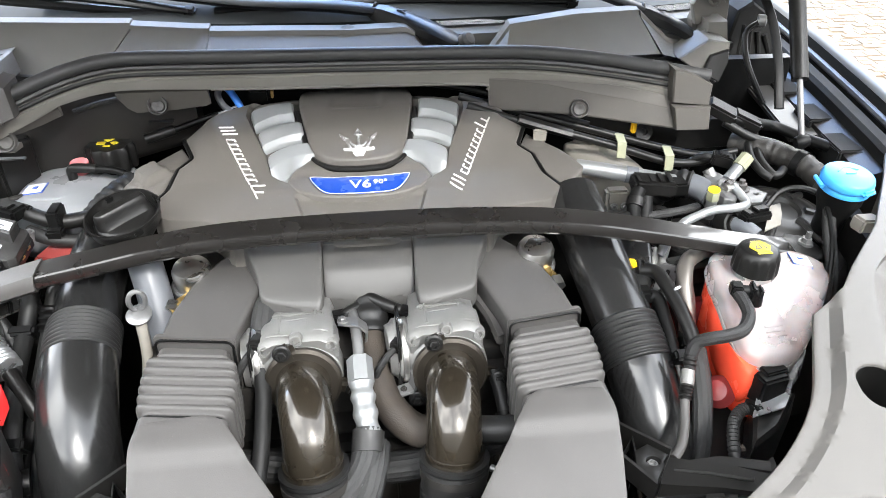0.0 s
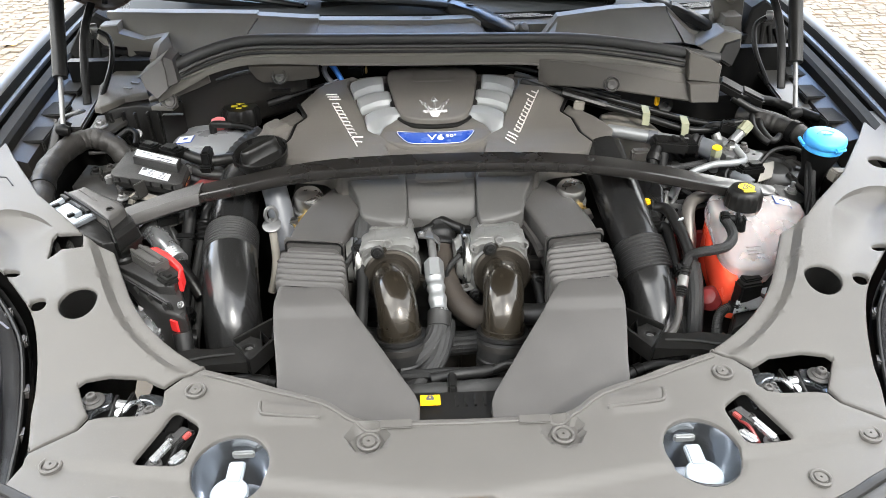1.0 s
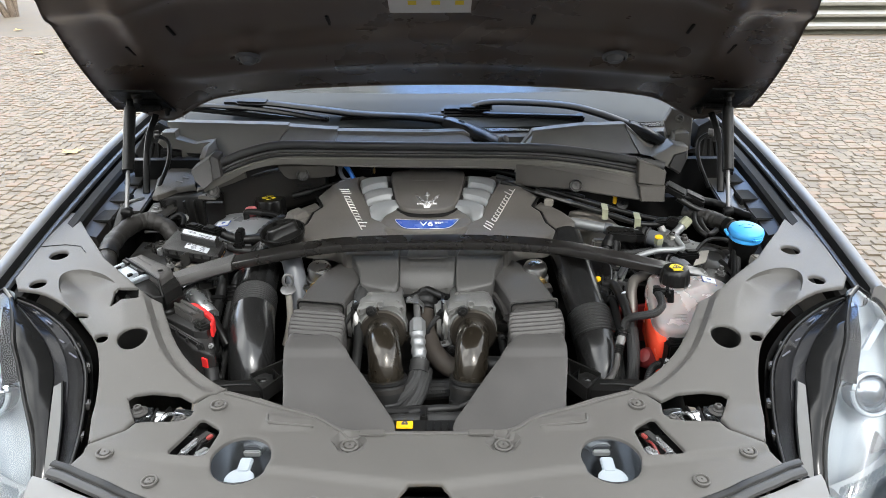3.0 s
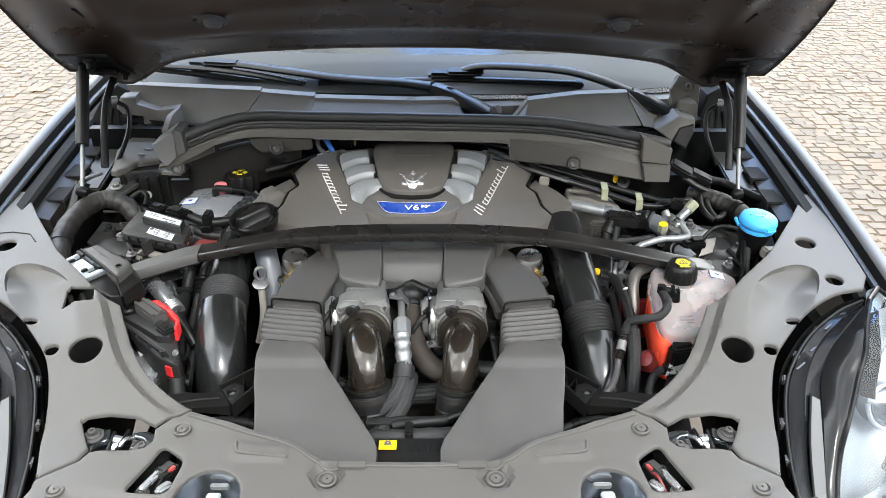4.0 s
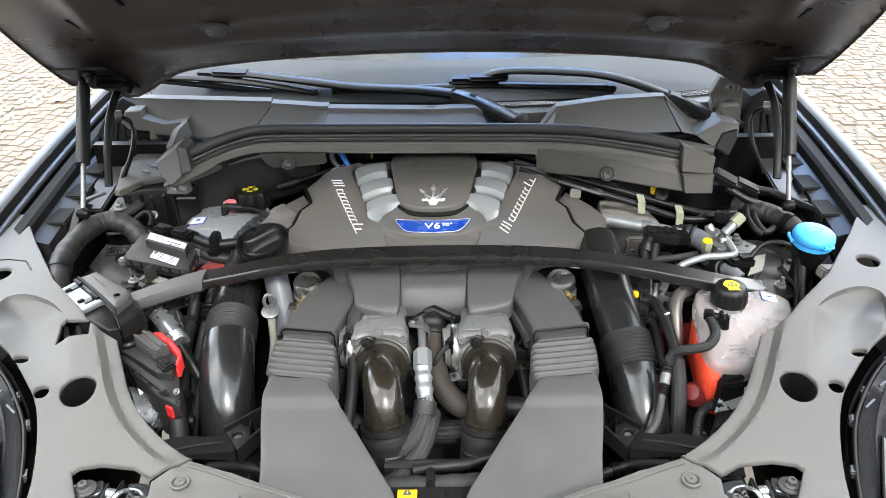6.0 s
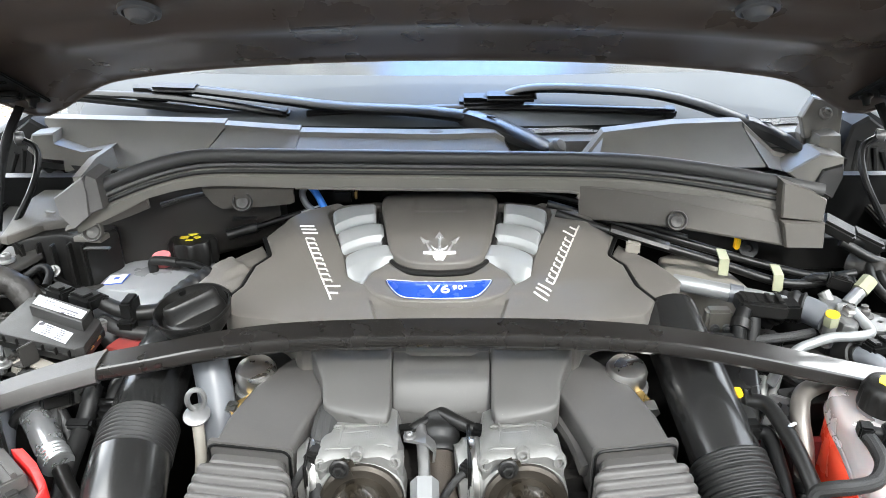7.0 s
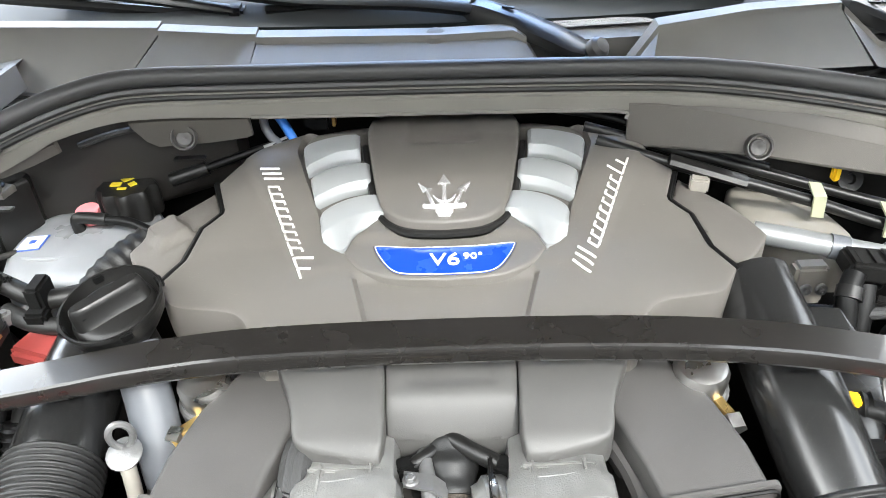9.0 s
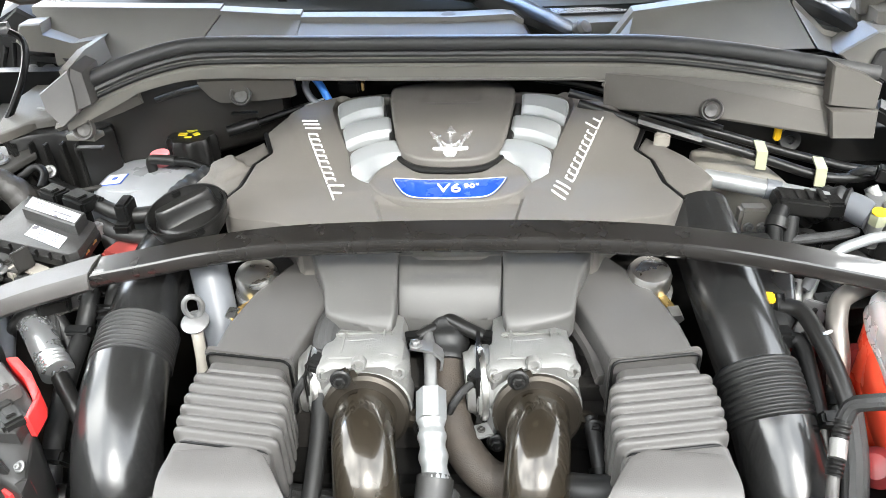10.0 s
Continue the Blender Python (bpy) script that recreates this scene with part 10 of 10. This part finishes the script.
for s in (-1, 1):
    small_hose("small_hose", [(C + s * 0.19, 0.21, 0.80), (C + s * 0.22, 0.235, 0.81), (C + s * 0.27, 0.255, 0.815), (C + s * 0.33, 0.27, 0.80)], 0.007, RUBBER, "black rubber line along the front beam", clips=(0.5,))


# ---- ground: paving stones near the car, plain paving beyond ----
def stone_material(name, dark, light, pink, per_island):
    m = mat(name, light, 0.75, var=0.16, scale=30, bump=0.5, bscale=60)
    n, l = m.node_tree.nodes, m.node_tree.links
    b = n["Principled BSDF"]
    src = b.inputs["Base Color"].links[0].from_socket
    if per_island:
        g = n.new("ShaderNodeNewGeometry")
        val = g.outputs["Random Per Island"]
    else:
        g = n.new("ShaderNodeObjectInfo")
        val = g.outputs["Random"]
    r = n.new("ShaderNodeValToRGB")
    r.color_ramp.elements[0].color, r.color_ramp.elements[1].color = (*dark, 1), (*pink, 1)
    e = r.color_ramp.elements.new(0.55)
    e.color = (*light, 1)
    mx = n.new("ShaderNodeMix")
    mx.data_type = 'RGBA'
    mx.inputs["Factor"].default_value = 0.75
    l.new(val, r.inputs["Fac"])
    l.new(src, mx.inputs["A"])
    l.new(r.outputs["Color"], mx.inputs["B"])
    l.new(mx.outputs["Result"], b.inputs["Base Color"])
    return m


GROUND = mat("sandy_joint_paving", (0.102, 0.081, 0.056), 0.85, var=0.22, scale=5.0, bump=0.7, bscale=25)
STONE = stone_material("porphyry_stone", (0.092, 0.073, 0.051), (0.146, 0.117, 0.081), (0.165, 0.109, 0.071), True)
STONE1 = stone_material("porphyry_stone_single", (0.092, 0.073, 0.051), (0.146, 0.117, 0.081), (0.165, 0.109, 0.071), False)
ground = solo("ground", sheet([(-60, -40), (60, -40), (60, 80), (-60, 80)], lambda x, y: 0 * x - 0.004, (), 6, 0.2), GROUND, "sunlit beige stone paving reaching to the distance", "ground", kind="structure")


def stones(side):
    """Places of the stones on one side: centre, turn and size. Fan-laid on one side, in courses on the other."""
    rg = random.Random(11 + side)
    out = []
    if side < 0:
        # rows of arcs, each stone turned along its arc
        w, h, half = 0.078, 0.072, 6
        for fan in range(-1, 10):
            cx = -0.9 - fan * 2 * half * w * 0.92
            for k in range(-64, 125):
                base = 1.0 + h * k
                for i in range(-half, half):
                    a = (i + 0.5) / half
                    x = cx + a * half * w * 0.92
                    y = base + 0.26 * (1 - a * a) + rg.uniform(-0.006, 0.006)
                    if -7.2 < x < (-1.15 if y > -0.4 else 0.0) and -3.2 < y < 9.5:
                        out.append((x + rg.uniform(-0.006, 0.006), y, math.atan(-1.1 * a) * 0.62 + rg.uniform(-0.09, 0.09), w * rg.uniform(0.80, 0.95), h * rg.uniform(0.80, 0.95)))
    else:
        y = -3.2
        while y < 9.0:
            h = rg.uniform(0.055, 0.072)
            x = (1.15 if y > -0.4 else 0.0) + rg.uniform(0, 0.1)
            while x < 7.0:
                w = rg.uniform(0.055, 0.11)
                out.append((x + w / 2, y + h / 2 + rg.uniform(-0.008, 0.008) + 0.04 * math.sin(1.7 * x), rg.uniform(-0.09, 0.09), w * rg.uniform(0.86, 0.95), h * rg.uniform(0.82, 0.95)))
                x += w
            y += h
    return out


def stone_points(rg, w, h):
    """Eight corners of a worn stone: a foot and a smaller top."""
    j = lambda: rg.uniform(-0.009, 0.009) * min(1.0, w / 0.13 if w < 0.5 else 6.0)
    z = rg.uniform(-0.003, 0.005)
    foot = [(-w / 2, -h / 2, -0.02), (w / 2, -h / 2, -0.02), (w / 2, h / 2, -0.02), (-w / 2, h / 2, -0.02)]
    mid = [(x + j(), y + j(), z - 0.006) for x, y, _ in foot]
    top = [(x * 0.93, y * 0.93, z + rg.uniform(-0.001, 0.002)) for x, y, _ in mid]
    return foot + mid + top


FACES = [(0, 1, 5, 4), (1, 2, 6, 5), (2, 3, 7, 6), (3, 0, 4, 7), (4, 5, 9, 8), (5, 6, 10, 9), (6, 7, 11, 10), (7, 4, 8, 11), (8, 9, 10, 11)]
for side in (-1, 1):
    rg = random.Random(5 + side)
    S = stones(side)
    near = sorted(range(len(S)), key=lambda i: abs(S[i][0]) * 0.9 + abs(S[i][1] - 3.6))[:150]
    nearset = set(near)
    verts, faces = [], []
    for i, (x, y, a, w, h) in enumerate(S):
        if i in nearset:
            continue
        o = len(verts)
        c, s_ = math.cos(a), math.sin(a)
        verts += [(x + px * c - py * s_, y + px * s_ + py * c, pz) for px, py, pz in stone_points(rg, w, h)]
        faces += [tuple(o + q for q in f) for f in FACES]
    me = bpy.data.meshes.new("paving_stones")
    me.from_pydata(verts, [], faces)
    me.materials.append(STONE)
    me.polygons.foreach_set("use_smooth", [False] * len(me.polygons))
    o = new("paving_stones", me)
    o.parent = ground
    tagged(o, kind="stuff")
    kinds = []
    for k in range(5):
        me = bpy.data.meshes.new("paving_stone")
        me.from_pydata(stone_points(rg, 1.0, 1.0), [], FACES)
        me.materials.append(STONE1)
        kinds.append(me)
    for i in near:
        x, y, a, w, h = S[i]
        o = new("paving_stone", kinds[i % 5])
        o.parent = ground
        o.matrix_basis = Matrix.LocRotScale((x, y, 0), Euler((0, 0, a)), (w, h, 1))

LEAVES = ((-2.59, 4.30, 20), (-4.77, 8.20, 80), (-5.95, 10.03, 140))
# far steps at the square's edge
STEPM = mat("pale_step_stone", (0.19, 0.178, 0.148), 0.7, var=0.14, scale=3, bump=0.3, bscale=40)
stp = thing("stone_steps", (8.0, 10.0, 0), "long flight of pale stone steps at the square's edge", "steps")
# risers are darker than the treads
RISER = mat("darker_step_riser", (0.10, 0.098, 0.075), 0.85, var=0.25, scale=6, bump=0.4, bscale=30)
for k in range(9):
    tread = part("step", box(9.3, 9.6 + 0.34 * k, 0.09 + 0.11 * k, 9.5, 0.37, 0.045, 0.01), STEPM, stp)
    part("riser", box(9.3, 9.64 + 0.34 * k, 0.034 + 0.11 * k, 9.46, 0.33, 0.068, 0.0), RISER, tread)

# a shrub's foot and fallen leaves on the paving
BARK = mat("grey_brown_bark", (0.13, 0.10, 0.075), 0.85, var=0.3, scale=30, bump=0.8, bscale=60)
LEAF = mat("dull_green_leaf", (0.07, 0.085, 0.035), 0.6, var=0.3, scale=20)
FALLEN = mat("dry_yellow_leaf", (0.42, 0.26, 0.09), 0.7, var=0.25, scale=60)
rg = random.Random(3)
shr = thing("shrub", (-6.85, 11.55, 0), "leaning shrub with several bare stems on the paving", "shrub")
for k in range(5):
    a = 1.3 * k + 0.4
    x0, y0 = -6.85 + 0.06 * math.cos(a), 11.55 + 0.06 * math.sin(a)
    part("stem", tube([(x0, y0, -0.02), (x0 + 0.12 * math.cos(a) - 0.08, y0 + 0.1 * math.sin(a), 0.35), (x0 + 0.4 * math.cos(a) - 0.2, y0 + 0.3 * math.sin(a), 0.85), (x0 + 0.6 * math.cos(a) - 0.3, y0 + 0.5 * math.sin(a), 1.5)], 0.05, 8, 5, radius=lambda t: 1.1 - 0.7 * t), BARK, shr)
vs, fs_ = [], []
for k in range(900):
    a, h_ = rg.uniform(0, 6.28), rg.uniform(0.9, 2.3)
    r_ = rg.uniform(0.1, 0.9) * (1.2 - abs(h_ - 1.5) * 0.6)
    p_ = Vector((-7.2 + r_ * math.cos(a), 11.6 + r_ * math.sin(a), h_))
    q_ = Euler((rg.uniform(0, 3), rg.uniform(0, 3), rg.uniform(0, 3))).to_matrix()
    o_ = len(vs)
    vs += [tuple(p_ + q_ @ Vector(c)) for c in ((-0.045, 0, 0), (0, -0.02, 0.004), (0.045, 0, 0), (0, 0.02, 0.004))]
    fs_.append((o_, o_ + 1, o_ + 2, o_ + 3))
me = bpy.data.meshes.new("crown")
me.from_pydata(vs, [], fs_)
me.materials.append(LEAF)
cr_ = new("crown", me)
cr_.parent = shr
cr_.matrix_parent_inverse = Matrix.Translation(-shr.location)
for x, y, a in LEAVES:
    lf = [(0.06 * math.cos(t) * (1 + 0.35 * math.cos(5 * t)), 0.045 * math.sin(t) * (1 + 0.35 * math.cos(5 * t))) for t in (2 * math.pi * i / 40 for i in range(40))]
    ob = solo("fallen_leaf", sheet(lf, lambda x_, y_: 0.012 + 2.5 * (x_ ** 2), (), 0.02, 0.0008), FALLEN, "dry yellow leaf lying on the paving", "leaf", "fallen leaves")
    ob.matrix_basis = pose(x, y, 0.0, 0, 0, a)

# plain walls added out of view, behind and beside the viewer, to block low sky
WALLM = mat("grey_plaster", (0.16, 0.15, 0.13), 0.85, var=0.15, scale=2.0, bump=0.4, bscale=30)
solo("screen_wall_south", box(0.0, -10.2, 4.0, 70.0, 0.4, 8.0, 0.02), WALLM, "unseen plain grey wall screening the low sky behind the viewer", "wall", kind="structure")
for k, x in ((1, -18.0), (2, 18.0)):
    solo("screen_wall_east" if x > 0 else "screen_wall_west", box(x, -1.0, 4.0, 0.4, 17.6, 8.0, 0.02), WALLM, "unseen plain grey wall screening the low sky at the side", "wall", kind="structure")
